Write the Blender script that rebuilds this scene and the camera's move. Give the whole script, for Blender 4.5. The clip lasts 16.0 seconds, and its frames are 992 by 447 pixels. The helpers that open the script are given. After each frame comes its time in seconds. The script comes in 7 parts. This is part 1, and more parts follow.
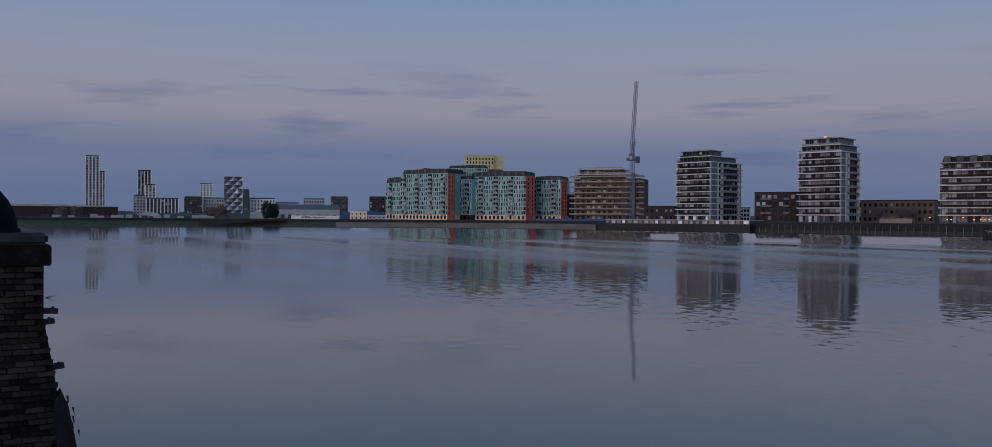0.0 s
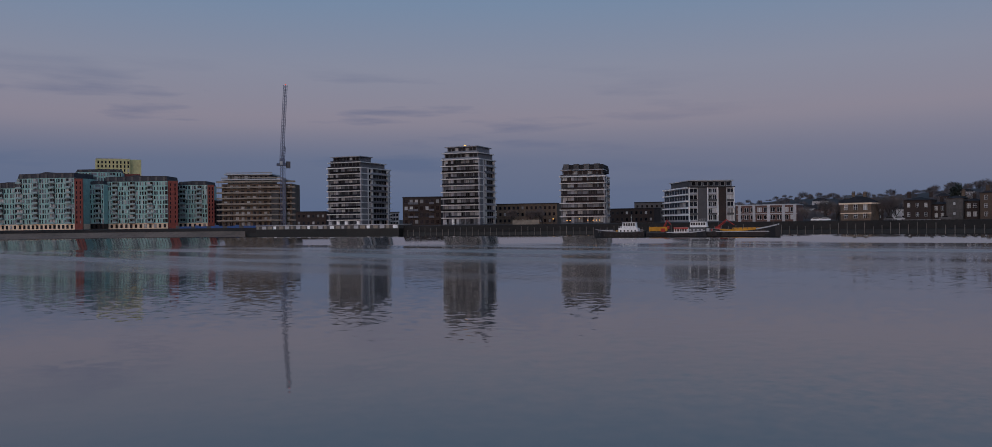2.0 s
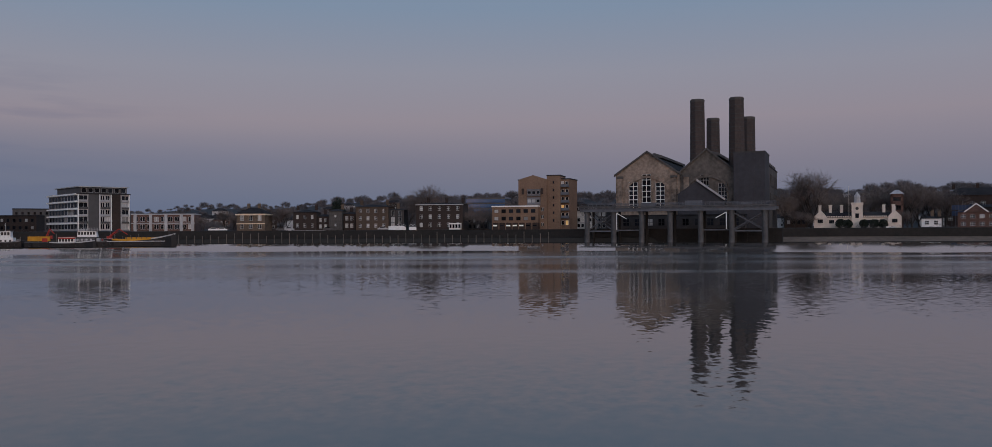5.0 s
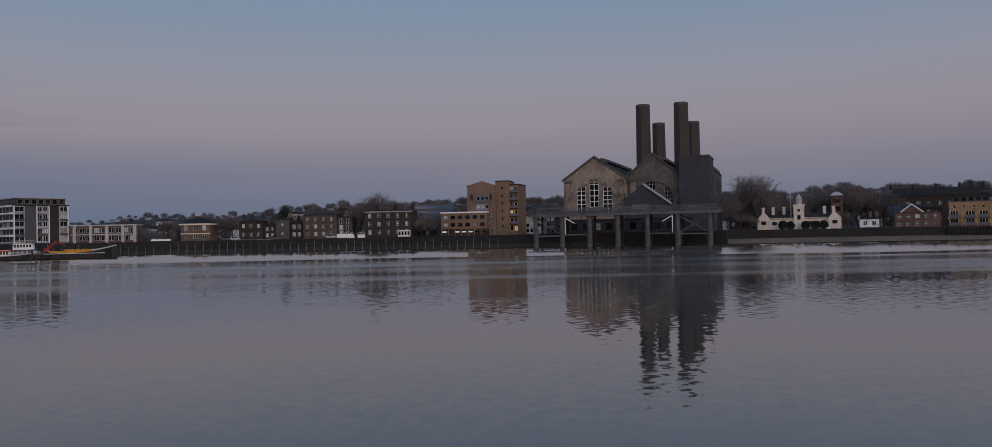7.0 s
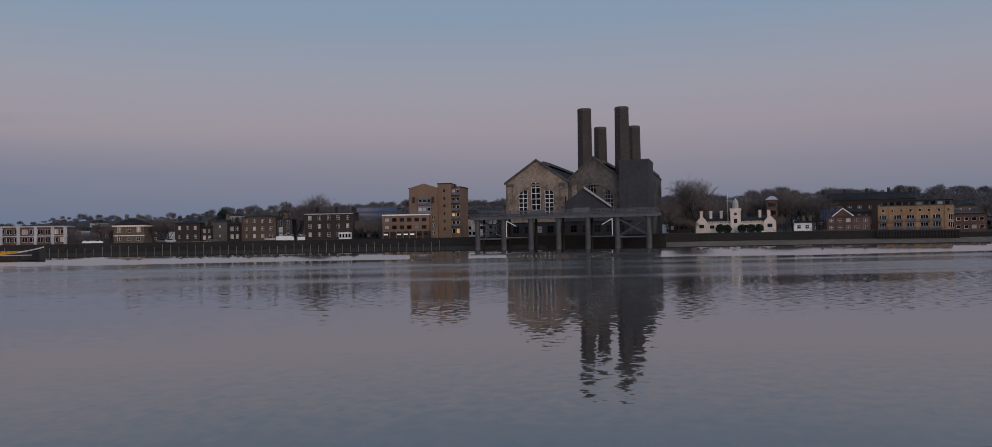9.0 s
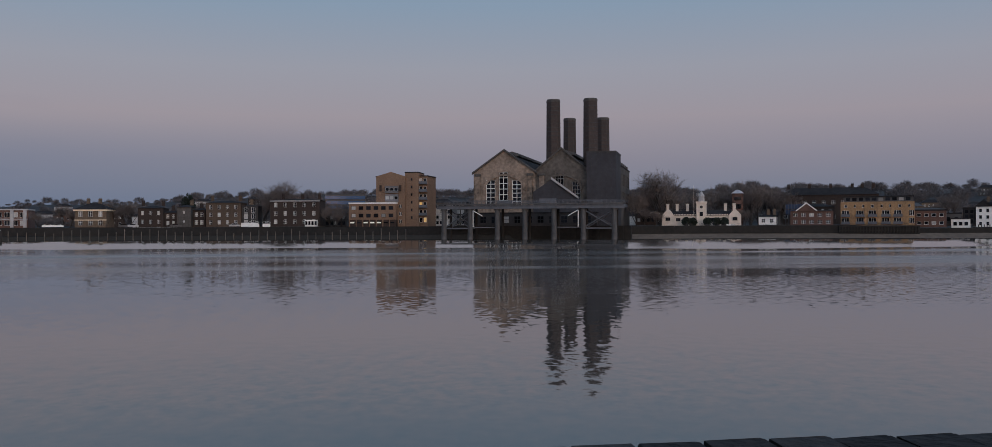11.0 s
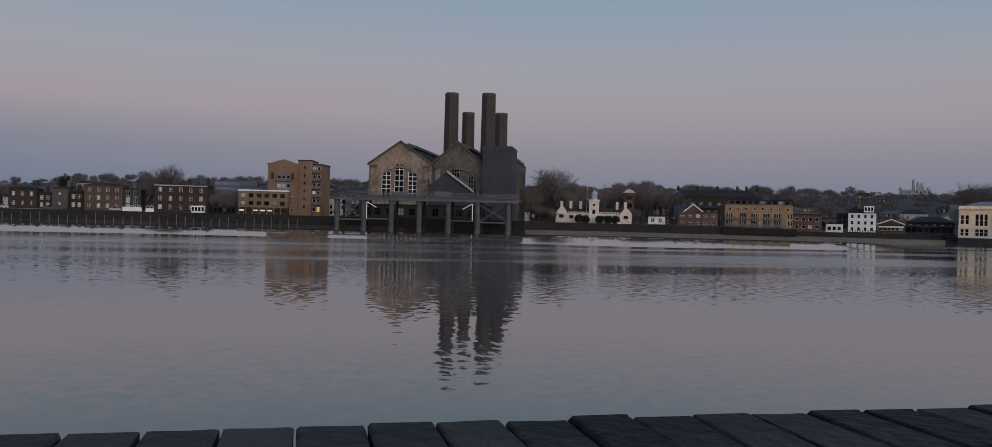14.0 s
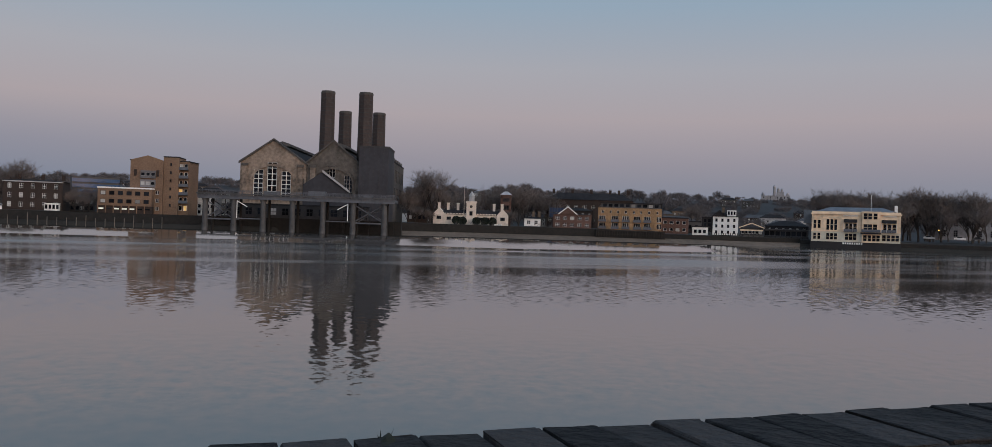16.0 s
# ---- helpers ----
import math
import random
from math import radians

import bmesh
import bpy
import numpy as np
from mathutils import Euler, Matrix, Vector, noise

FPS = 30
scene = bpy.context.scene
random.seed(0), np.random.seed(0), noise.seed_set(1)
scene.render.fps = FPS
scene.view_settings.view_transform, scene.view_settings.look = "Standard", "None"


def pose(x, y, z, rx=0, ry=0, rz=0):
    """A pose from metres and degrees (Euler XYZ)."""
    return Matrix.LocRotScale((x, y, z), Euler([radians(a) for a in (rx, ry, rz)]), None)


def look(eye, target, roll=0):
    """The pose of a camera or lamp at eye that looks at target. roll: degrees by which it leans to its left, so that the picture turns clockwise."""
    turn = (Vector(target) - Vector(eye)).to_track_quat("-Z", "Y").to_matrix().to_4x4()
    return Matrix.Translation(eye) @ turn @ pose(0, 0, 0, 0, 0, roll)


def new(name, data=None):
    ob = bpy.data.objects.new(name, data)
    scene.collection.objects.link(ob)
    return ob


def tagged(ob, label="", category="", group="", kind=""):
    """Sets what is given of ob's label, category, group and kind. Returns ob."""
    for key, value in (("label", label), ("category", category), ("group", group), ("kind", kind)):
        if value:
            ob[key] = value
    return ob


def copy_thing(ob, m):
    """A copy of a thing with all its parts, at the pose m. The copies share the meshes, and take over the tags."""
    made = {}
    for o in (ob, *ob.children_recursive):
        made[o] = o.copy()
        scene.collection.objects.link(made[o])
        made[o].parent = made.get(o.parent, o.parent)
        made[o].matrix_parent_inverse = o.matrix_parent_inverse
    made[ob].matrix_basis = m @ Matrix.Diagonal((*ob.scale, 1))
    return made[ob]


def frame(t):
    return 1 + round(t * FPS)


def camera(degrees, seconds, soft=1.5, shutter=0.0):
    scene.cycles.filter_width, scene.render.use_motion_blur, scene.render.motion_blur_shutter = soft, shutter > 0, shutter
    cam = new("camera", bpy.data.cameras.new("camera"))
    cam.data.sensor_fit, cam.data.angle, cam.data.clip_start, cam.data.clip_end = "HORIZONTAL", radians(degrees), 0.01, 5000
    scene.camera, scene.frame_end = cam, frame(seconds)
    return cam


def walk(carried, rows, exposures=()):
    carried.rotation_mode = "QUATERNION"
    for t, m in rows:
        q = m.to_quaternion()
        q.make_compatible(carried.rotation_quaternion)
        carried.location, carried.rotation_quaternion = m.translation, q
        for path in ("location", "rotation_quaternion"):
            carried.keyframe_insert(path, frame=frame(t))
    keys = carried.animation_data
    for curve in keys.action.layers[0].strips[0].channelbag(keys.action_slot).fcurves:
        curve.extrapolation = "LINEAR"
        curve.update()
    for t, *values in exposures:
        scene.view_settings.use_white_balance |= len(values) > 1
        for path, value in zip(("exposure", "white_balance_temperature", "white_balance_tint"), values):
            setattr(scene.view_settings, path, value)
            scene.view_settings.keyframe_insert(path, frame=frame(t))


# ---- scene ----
from math import atan2, ceil, cos, hypot, pi, sin, sqrt, tan

# ---- camera and its walk ----
# seconds, x, y, z, pitch, roll, yaw
ROWS = [
    (0.0, 0.00, 0.00, 5.120, -0.24, -0.40, 0.00),
    (0.5, 0.25, -0.31, 5.120, -0.15, -0.16, -2.00),
    (1.0, 0.38, -0.58, 5.120, -0.08, -0.00, -7.58),
    (1.5, 0.48, -0.84, 5.120, 0.05, 0.25, -16.27),
    (2.0, 0.60, -1.13, 5.120, 0.06, 0.68, -22.96),
    (2.5, 0.73, -1.43, 5.120, 0.34, 0.76, -29.70),
    (3.0, 0.88, -1.80, 5.120, 0.81, 0.42, -38.02),
    (3.5, 1.03, -2.14, 5.120, 0.89, 0.18, -46.85),
    (4.0, 1.19, -2.47, 5.120, 0.68, 0.14, -53.87),
    (4.5, 1.35, -2.82, 5.120, 0.45, 0.22, -59.40),
    (5.0, 1.53, -3.18, 5.120, 0.37, 0.32, -61.54),
    (7.5, 2.08, -4.34, 5.100, 0.67, 1.30, -65.62),
    (8.0, 2.26, -4.72, 5.001, 0.51, 1.32, -66.43),
    (8.5, 2.50, -5.21, 4.982, 0.51, 1.11, -66.74),
    (9.0, 2.72, -5.66, 5.016, 0.86, 1.02, -68.38),
    (11.5, 4.23, -8.82, 5.004, -0.29, -0.32, -71.25),
    (12.0, 4.41, -9.19, 4.991, -0.07, -0.29, -74.44),
    (12.5, 4.59, -9.57, 4.994, 0.13, -0.51, -75.62),
    (13.0, 4.78, -9.97, 4.986, 0.21, -0.61, -76.31),
    (13.5, 5.00, -10.42, 4.992, -0.08, -0.67, -76.34),
    (14.0, 5.19, -10.83, 4.987, -0.22, -1.45, -76.70),
    (14.5, 5.38, -11.22, 4.995, -0.19, -1.58, -77.17),
    (15.0, 5.569, -11.621, 5.000, -0.38, -1.79, -78.58),
    (15.5, 5.749, -11.979, 4.984, -0.27, -1.71, -82.04),
    (16.0, 5.932, -12.373, 5.013, 0.10, -1.87, -84.67),
]
cam = camera(60.35, 16.0, soft=0.45)
walk(cam, [(t, pose(x, y, z, 90 + p, r, w)) for t, x, y, z, p, r, w in ROWS],
     [(0.0, 0.0, 6050, 8), (1.5, -0.2, 6250, 8), (2.5, -0.2, 6300, 8), (3.5, -0.17, 6450, 8), (5.0, -0.08, 6800, 8), (7.5, 0.02, 6850, 6), (8.5, 0.17, 6900, 6), (9.2, 0.14, 6900, 5), (12.5, 0.17, 7000, 3.5), (14.5, 0.26, 7200, 2.5), (15.0, 0.28, 7250, 2.5), (15.5, 0.41, 7350, 2.5), (16.0, 0.42, 7400, 2.5)])

# ---- sky and sun: clear dusk, the sun has set behind the camera ----
SUN_AZ = 225.0
world = bpy.data.worlds.new("dusk")
scene.world = world
world.use_nodes = True
wn, wl = world.node_tree.nodes, world.node_tree.links
wn.clear()


def srgb(r, g, b):
    return tuple((c / 255 / 12.92 if c / 255 <= 0.04045 else ((c / 255 + 0.055) / 1.055) ** 2.4) for c in (r, g, b)) + (1.0,)


def ramp(nodes, stops):
    node = nodes.new("ShaderNodeValToRGB")
    els = node.color_ramp.elements
    while len(els) < len(stops):
        els.new(0.5)
    for e, (p, c) in zip(els, stops):
        e.position, e.color = p, c
    return node


def math_node(nodes, links, op, a, b=None):
    node = nodes.new("ShaderNodeMath")
    node.operation = op
    for i, v in enumerate((a, b)):
        if v is None:
            continue
        if isinstance(v, (int, float)):
            node.inputs[i].default_value = v
        else:
            links.new(v, node.inputs[i])
    return node.outputs[0]


coord = wn.new("ShaderNodeTexCoord")
sep = wn.new("ShaderNodeSeparateXYZ")
wl.new(coord.outputs["Generated"], sep.inputs[0])
height = sep.outputs["Z"]
dusk = ramp(wn, [(0.0, srgb(98, 110, 135)), (0.03, srgb(105, 115, 140)), (0.075, srgb(125, 124, 145)), (0.125, srgb(144, 137, 153)),
                 (0.18, srgb(141, 143, 162)), (0.25, srgb(124, 142, 169)), (0.5, srgb(110, 138, 176)), (1.0, srgb(92, 122, 168))])
wl.new(height, dusk.inputs[0])
# thin dark cloud streaks low in the north-east
mapn = wn.new("ShaderNodeMapping")
mapn.inputs["Scale"].default_value = (4.4, 4.4, 34.0)
mapn.inputs["Location"].default_value = (0.35, 0.1, 1.3)
wl.new(coord.outputs["Generated"], mapn.inputs[0])
cn = wn.new("ShaderNodeTexNoise")
cn.inputs["Scale"].default_value, cn.inputs["Detail"].default_value, cn.inputs["Roughness"].default_value = 1.25, 5, 0.48
wl.new(mapn.outputs[0], cn.inputs["Vector"])
streak = ramp(wn, [(0.53, (0, 0, 0, 1)), (0.68, (1, 1, 1, 1))])
wl.new(cn.outputs["Fac"], streak.inputs[0])
band = ramp(wn, [(0.0, (0.15, 0.15, 0.15, 1)), (0.06, (1, 1, 1, 1)), (0.13, (0.9, 0.9, 0.9, 1)), (0.19, (0, 0, 0, 1))])
wl.new(height, band.inputs[0])
north = ramp(wn, [(0.72, (0, 0, 0, 1)), (0.96, (1, 1, 1, 1))])
wl.new(sep.outputs["Y"], north.inputs[0])
fac = math_node(wn, wl, "MULTIPLY", math_node(wn, wl, "MULTIPLY", streak.outputs[0], band.outputs[0]), north.outputs[0])
fac = math_node(wn, wl, "MULTIPLY", fac, 0.75)
cloudmix = wn.new("ShaderNodeMixRGB")
cloudmix.inputs["Color2"].default_value = srgb(86, 98, 134)
wl.new(fac, cloudmix.inputs["Fac"])
wl.new(dusk.outputs[0], cloudmix.inputs["Color1"])
# the earth's shadow, bluest in the north
low = ramp(wn, [(0.0, (0.75, 0.75, 0.75, 1)), (0.075, (0.7, 0.7, 0.7, 1)), (0.115, (0, 0, 0, 1))])
wl.new(height, low.inputs[0])
side = ramp(wn, [(0.30, (0, 0, 0, 1)), (0.80, (0.6, 0.6, 0.6, 1)), (0.99, (1, 1, 1, 1))])
wl.new(sep.outputs["Y"], side.inputs[0])
shade = wn.new("ShaderNodeMixRGB")
shade.inputs["Color2"].default_value = srgb(93, 110, 142)
wl.new(math_node(wn, wl, "MULTIPLY", low.outputs[0], side.outputs[0]), shade.inputs["Fac"])
wl.new(cloudmix.outputs[0], shade.inputs["Color1"])
# the afterglow of a Nishita sky
sky = wn.new("ShaderNodeTexSky")
sky.sky_type = "NISHITA"
sky.sun_disc = False
sky.sun_elevation, sky.sun_rotation = radians(1.5), radians(SUN_AZ)
glow = wn.new("ShaderNodeMixRGB")
glow.blend_type = "ADD"
glow.inputs["Fac"].default_value = 0.009
wl.new(shade.outputs[0], glow.inputs["Color1"])
wl.new(sky.outputs[0], glow.inputs["Color2"])
# the sky is brighter towards the afterglow behind the camera
sunward = wn.new("ShaderNodeVectorMath")
sunward.operation = "DOT_PRODUCT"
sunward.inputs[1].default_value = (sin(radians(SUN_AZ)), cos(radians(SUN_AZ)), 0.1)
wl.new(coord.outputs["Generated"], sunward.inputs[0])
after = ramp(wn, [(0.0, (1, 1, 1, 1)), (0.5, (2.3, 1.95, 1.72, 1)), (1.0, (5.3, 4.1, 3.2, 1))])
wl.new(sunward.outputs["Value"], after.inputs[0])
warm = wn.new("ShaderNodeMixRGB")
warm.blend_type = "MULTIPLY"
warm.inputs["Fac"].default_value = 1.0
wl.new(glow.outputs[0], warm.inputs["Color1"])
wl.new(after.outputs[0], warm.inputs["Color2"])
back = wn.new("ShaderNodeBackground")
back.inputs["Strength"].default_value = 1.0
wl.new(warm.outputs[0], back.inputs["Color"])
wout = wn.new("ShaderNodeOutputWorld")
wl.new(back.outputs[0], wout.inputs["Surface"])

sun_data = bpy.data.lights.new("sun", "SUN")
sun_data.energy, sun_data.angle, sun_data.color = 0.42, radians(55), (1.0, 0.78, 0.62)
sun = new("sun", sun_data)
sun.matrix_world = look((0, 0, 0), (-sin(radians(SUN_AZ)) * cos(radians(9)), -cos(radians(SUN_AZ)) * cos(radians(9)), -sin(radians(9))))

# ---- materials ----
MATS = {}


def material(name, rgb, rough=0.85, metal=0.0, vary=0.3, grain=0.6, stain=0.12, bump=0.15, spec=0.4, tone=0.0):
    """A surface with fine grain and broad stains in its own colour; tone: how far single objects differ."""
    if name in MATS:
        return MATS[name]
    m = bpy.data.materials.new(name)
    m.use_nodes = True
    nt = m.node_tree
    b = nt.nodes["Principled BSDF"]
    b.inputs["Roughness"].default_value, b.inputs["Metallic"].default_value = rough, metal
    b.inputs["Specular IOR Level"].default_value = spec
    tc = nt.nodes.new("ShaderNodeTexCoord")
    fine, broad = nt.nodes.new("ShaderNodeTexNoise"), nt.nodes.new("ShaderNodeTexNoise")
    fine.inputs["Scale"].default_value, fine.inputs["Detail"].default_value = grain, 6
    broad.inputs["Scale"].default_value, broad.inputs["Detail"].default_value = stain, 4
    for x in (fine, broad):
        nt.links.new(tc.outputs["Object"], x.inputs["Vector"])
    v = math_node(nt.nodes, nt.links, "ADD", math_node(nt.nodes, nt.links, "MULTIPLY", fine.outputs["Fac"], 0.5),
                  math_node(nt.nodes, nt.links, "MULTIPLY", broad.outputs["Fac"], 0.5))
    if tone:
        info = nt.nodes.new("ShaderNodeObjectInfo")
        v = math_node(nt.nodes, nt.links, "ADD", v, math_node(nt.nodes, nt.links, "MULTIPLY",
                      math_node(nt.nodes, nt.links, "SUBTRACT", info.outputs["Random"], 0.5), tone))
    lo, hi = max(0.0, 1 - vary * 1.6), 1 + vary
    r = ramp(nt.nodes, [(0.28, tuple(c * lo for c in rgb) + (1,)), (0.72, tuple(min(1.0, c * hi) for c in rgb) + (1,))])
    nt.links.new(v, r.inputs[0])
    nt.links.new(r.outputs[0], b.inputs["Base Color"])
    if bump:
        bp = nt.nodes.new("ShaderNodeBump")
        bp.inputs["Strength"].default_value, bp.inputs["Distance"].default_value = bump, 0.05
        nt.links.new(fine.outputs["Fac"], bp.inputs["Height"])
        nt.links.new(bp.outputs[0], b.inputs["Normal"])
    MATS[name] = m
    return m


def emitter(name, rgb, power):
    m = bpy.data.materials.new(name)
    m.use_nodes = True
    b = m.node_tree.nodes["Principled BSDF"]
    b.inputs["Base Color"].default_value = (*rgb, 1)
    b.inputs["Emission Color"].default_value, b.inputs["Emission Strength"].default_value = (*rgb, 1), power
    return m


WHITE = material("white_render", (0.80, 0.78, 0.75), vary=0.15)
BAND = material("weathered_white_slab", (0.56, 0.53, 0.50), vary=0.25)
# Hardly reflects: the grey of the mirrored sky is put into the base colour.
TOWERGLASS = material("glass_with_painted_reflection", (0.12, 0.122, 0.135), rough=0.3, vary=0.5, stain=0.5, bump=0.0, spec=0.05, tone=1.0)
CREAM = material("cream_stucco", (0.8, 0.61, 0.43), vary=0.2, tone=0.1)
PALE = material("pale_concrete", (0.4, 0.39, 0.39), vary=0.25)
SLABGREY = material("weathered_slab_edge", (0.30, 0.29, 0.30), vary=0.3)
MIDGREY = material("mid_grey_cladding", (0.135, 0.13, 0.135), vary=0.25, rough=0.6, tone=0.3)
GREY = material("grey_cladding", (0.07, 0.066, 0.066), vary=0.2, rough=0.6)
DARK = material("dark_cladding", (0.036, 0.034, 0.035), vary=0.3, rough=0.6)
SLATE = material("slate", (0.029, 0.027, 0.028), vary=0.35, rough=0.9, spec=0.15)
TEAL = material("teal_panel", (0.265, 0.45, 0.405), vary=0.2, rough=0.5, stain=0.25, tone=0.2)
RED = material("rust_red_panel", (0.21, 0.045, 0.030), vary=0.25, rough=0.6)
YELLOW = material("pale_yellow_panel", (0.55, 0.50, 0.24), vary=0.2, rough=0.6)
STOCK = material("yellow_stock_brick", (0.085, 0.058, 0.041), vary=0.35, grain=1.6)
FLATBRICK = material("warm_brown_brick", (0.19, 0.118, 0.078), vary=0.3, grain=1.6)
SOOT = material("sooty_stock_brick", (0.14, 0.1, 0.07), vary=0.45, grain=1.2, stain=0.09)
BROWN = material("brown_brick", (0.038, 0.025, 0.020), vary=0.35, grain=1.6)
REDBRICK = material("red_brick", (0.12, 0.066, 0.052), vary=0.35, grain=1.6)
ORANGE = material("orange_brick", (0.33, 0.2, 0.105), vary=0.35, grain=1.6)
STATION = material("station_brick", (0.25, 0.19, 0.148), vary=0.55, grain=0.9, stain=0.11)
STATION_DARK = material("darker_station_brick", (0.105, 0.09, 0.078), vary=0.55, grain=0.9, stain=0.11)
LEAD = material("dark_grey_sheet", (0.044, 0.043, 0.05), vary=0.25, rough=0.7, spec=0.25)
OFFWHITE = material("cream_white_render", (0.66, 0.56, 0.475), vary=0.18)
CHIMNEY = material("chimney_brick", (0.058, 0.043, 0.039), vary=0.35, grain=1.0, stain=0.06)
STONE = material("old_stone", (0.08, 0.072, 0.066), vary=0.4, grain=1.2)
TIMBER = material("weathered_timber", (0.024, 0.020, 0.017), vary=0.4, grain=2.0)
STEEL = material("grey_painted_steel", (0.092, 0.096, 0.11), vary=0.3, rough=0.6)
PIER = material("pale_painted_column", (0.078, 0.076, 0.077), vary=0.35, rough=0.7)
BLUE = material("blue_sheet", (0.025, 0.075, 0.22), vary=0.25, rough=0.5)
SILVER = material("silver_facet", (0.36, 0.36, 0.38), rough=0.32, metal=0.85, vary=0.1)
BLACK = material("black_paint", (0.012, 0.012, 0.014), rough=0.45, vary=0.4)
SCAFF = material("scaffold_board", (0.25, 0.21, 0.165), vary=0.35)
CRANE = material("crane_lattice", (0.10, 0.11, 0.16), vary=0.2, rough=0.5)
BARK = material("bare_bark", (0.052, 0.043, 0.038), vary=0.35, grain=2.0)
# Colours of the far twigs and woods are lightened for the air's haze.
TWIG = material("bare_twigs", (0.16, 0.128, 0.115), vary=0.35, grain=1.0)
HAZED_WOODS = material("hazed_winter_woods", (0.11, 0.098, 0.10), vary=0.3, grain=0.2, stain=0.02)
PILE = material("bleached_pile", (0.15, 0.13, 0.11), vary=0.45, grain=2.0)
EVERGREEN = material("evergreen", (0.022, 0.030, 0.020), vary=0.4, grain=1.5)
MUD = material("mud_and_gravel", (0.16, 0.112, 0.078), vary=0.4, grain=0.5, stain=0.04)
QUAY = material("quay_wall", (0.015, 0.0125, 0.0105), vary=0.5, grain=0.8, stain=0.06)
WEED = material("weedy_bank", (0.04, 0.042, 0.022), vary=0.5, grain=0.6)
LAND = material("land", (0.017, 0.016, 0.016), vary=0.4, grain=0.2, stain=0.02)
HULL = material("black_hull", (0.007, 0.007, 0.008), rough=0.5, vary=0.5)
BOATYELLOW = material("boat_yellow", (0.5, 0.23, 0.02), vary=0.3)
BOATRED = material("boat_red", (0.34, 0.035, 0.025), vary=0.3)
GLASS = material("dusk_glass", (0.012, 0.014, 0.018), rough=0.12, vary=0.4, stain=0.5, bump=0.0, spec=0.06, tone=0.8)
BLIND = material("pale_blind", (0.33, 0.32, 0.31), vary=0.25, tone=0.5)
LIT = emitter("warm_lit_glass", (1.0, 0.62, 0.22), 0.15)
LAMP = emitter("lamp_glow", (1.0, 0.50, 0.12), 1.6)
COOL = emitter("shop_light", (0.9, 0.92, 0.85), 0.13)
REDLAMP = emitter("red_lamp", (1.0, 0.08, 0.05), 0.9)

# ---- building helpers ----


def box(bm, x0, x1, y0, y1, z0, z1):
    vs = [bm.verts.new(p) for p in ((x0, y0, z0), (x1, y0, z0), (x1, y1, z0), (x0, y1, z0), (x0, y0, z1), (x1, y0, z1), (x1, y1, z1), (x0, y1, z1))]
    for f in ((0, 3, 2, 1), (4, 5, 6, 7), (0, 1, 5, 4), (1, 2, 6, 5), (2, 3, 7, 6), (3, 0, 4, 7)):
        bm.faces.new([vs[i] for i in f])
    return vs


def boxes(*rows):
    bm = bmesh.new()
    for r in rows:
        box(bm, *r)
    return bm


def prism(bm, outline, y0, y1):
    """An outline in x and z (anticlockwise seen from the front) drawn out from y0 to y1."""
    a = [bm.verts.new((x, y0, z)) for x, z in outline]
    b = [bm.verts.new((x, y1, z)) for x, z in outline]
    bm.faces.new(a)
    bm.faces.new(b[::-1])
    k = len(a)
    for i in range(k):
        bm.faces.new((a[i], b[i], b[(i + 1) % k], a[(i + 1) % k]))


def rod(bm, p, q, r0, r1=None, n=6):
    p, q = Vector(p), Vector(q)
    r1 = r0 if r1 is None else r1
    u = (q - p).normalized()
    s = u.orthogonal().normalized()
    w = u.cross(s)
    a = [bm.verts.new(p + (s * cos(2 * pi * i / n) + w * sin(2 * pi * i / n)) * r0) for i in range(n)]
    b = [bm.verts.new(q + (s * cos(2 * pi * i / n) + w * sin(2 * pi * i / n)) * r1) for i in range(n)]
    for i in range(n):
        bm.faces.new((a[i], a[(i + 1) % n], b[(i + 1) % n], b[i]))
    bm.faces.new(a[::-1])
    bm.faces.new(b)


def mesh_of(name, bm, *mats):
    bmesh.ops.recalc_face_normals(bm, faces=bm.faces)
    me = bpy.data.meshes.new(name)
    bm.to_mesh(me)
    bm.free()
    for m in mats:
        me.materials.append(m)
    return me


def part(name, bm, mat, parent, label=""):
    me = bm if isinstance(bm, bpy.types.Mesh) else mesh_of(name, bm, mat)
    ob = new(name, me)
    ob.parent = parent
    return tagged(ob, label)


def thing(name, label, category, a, b=None, z=4.8, group=""):
    """An Empty at a (x, y) whose x axis points to b. Returns it and the length from a to b."""
    ob = new(name)
    turn = atan2(b[1] - a[1], b[0] - a[0]) if b else 0
    ob.matrix_basis = Matrix.Translation((a[0], a[1], z)) @ Matrix.Rotation(turn, 4, "Z")
    tagged(ob, label, category, group)
    return ob, (hypot(b[0] - a[0], b[1] - a[1]) if b else 0)


def structure(name, bm, mat, label, category=""):
    return tagged(new(name, mesh_of(name, bm, mat)), label, category or name.split("_")[0], kind="structure")


def face(side, width, depth):
    """The plane of a wall, x along it and y into the building."""
    if side == "front":
        return Matrix.Identity(4)
    if side == "right":
        return Matrix.Translation((width, 0, 0)) @ Matrix.Rotation(pi / 2, 4, "Z")
    return Matrix.Translation((0, depth, 0)) @ Matrix.Rotation(-pi / 2, 4, "Z")


WINDOWS = {}


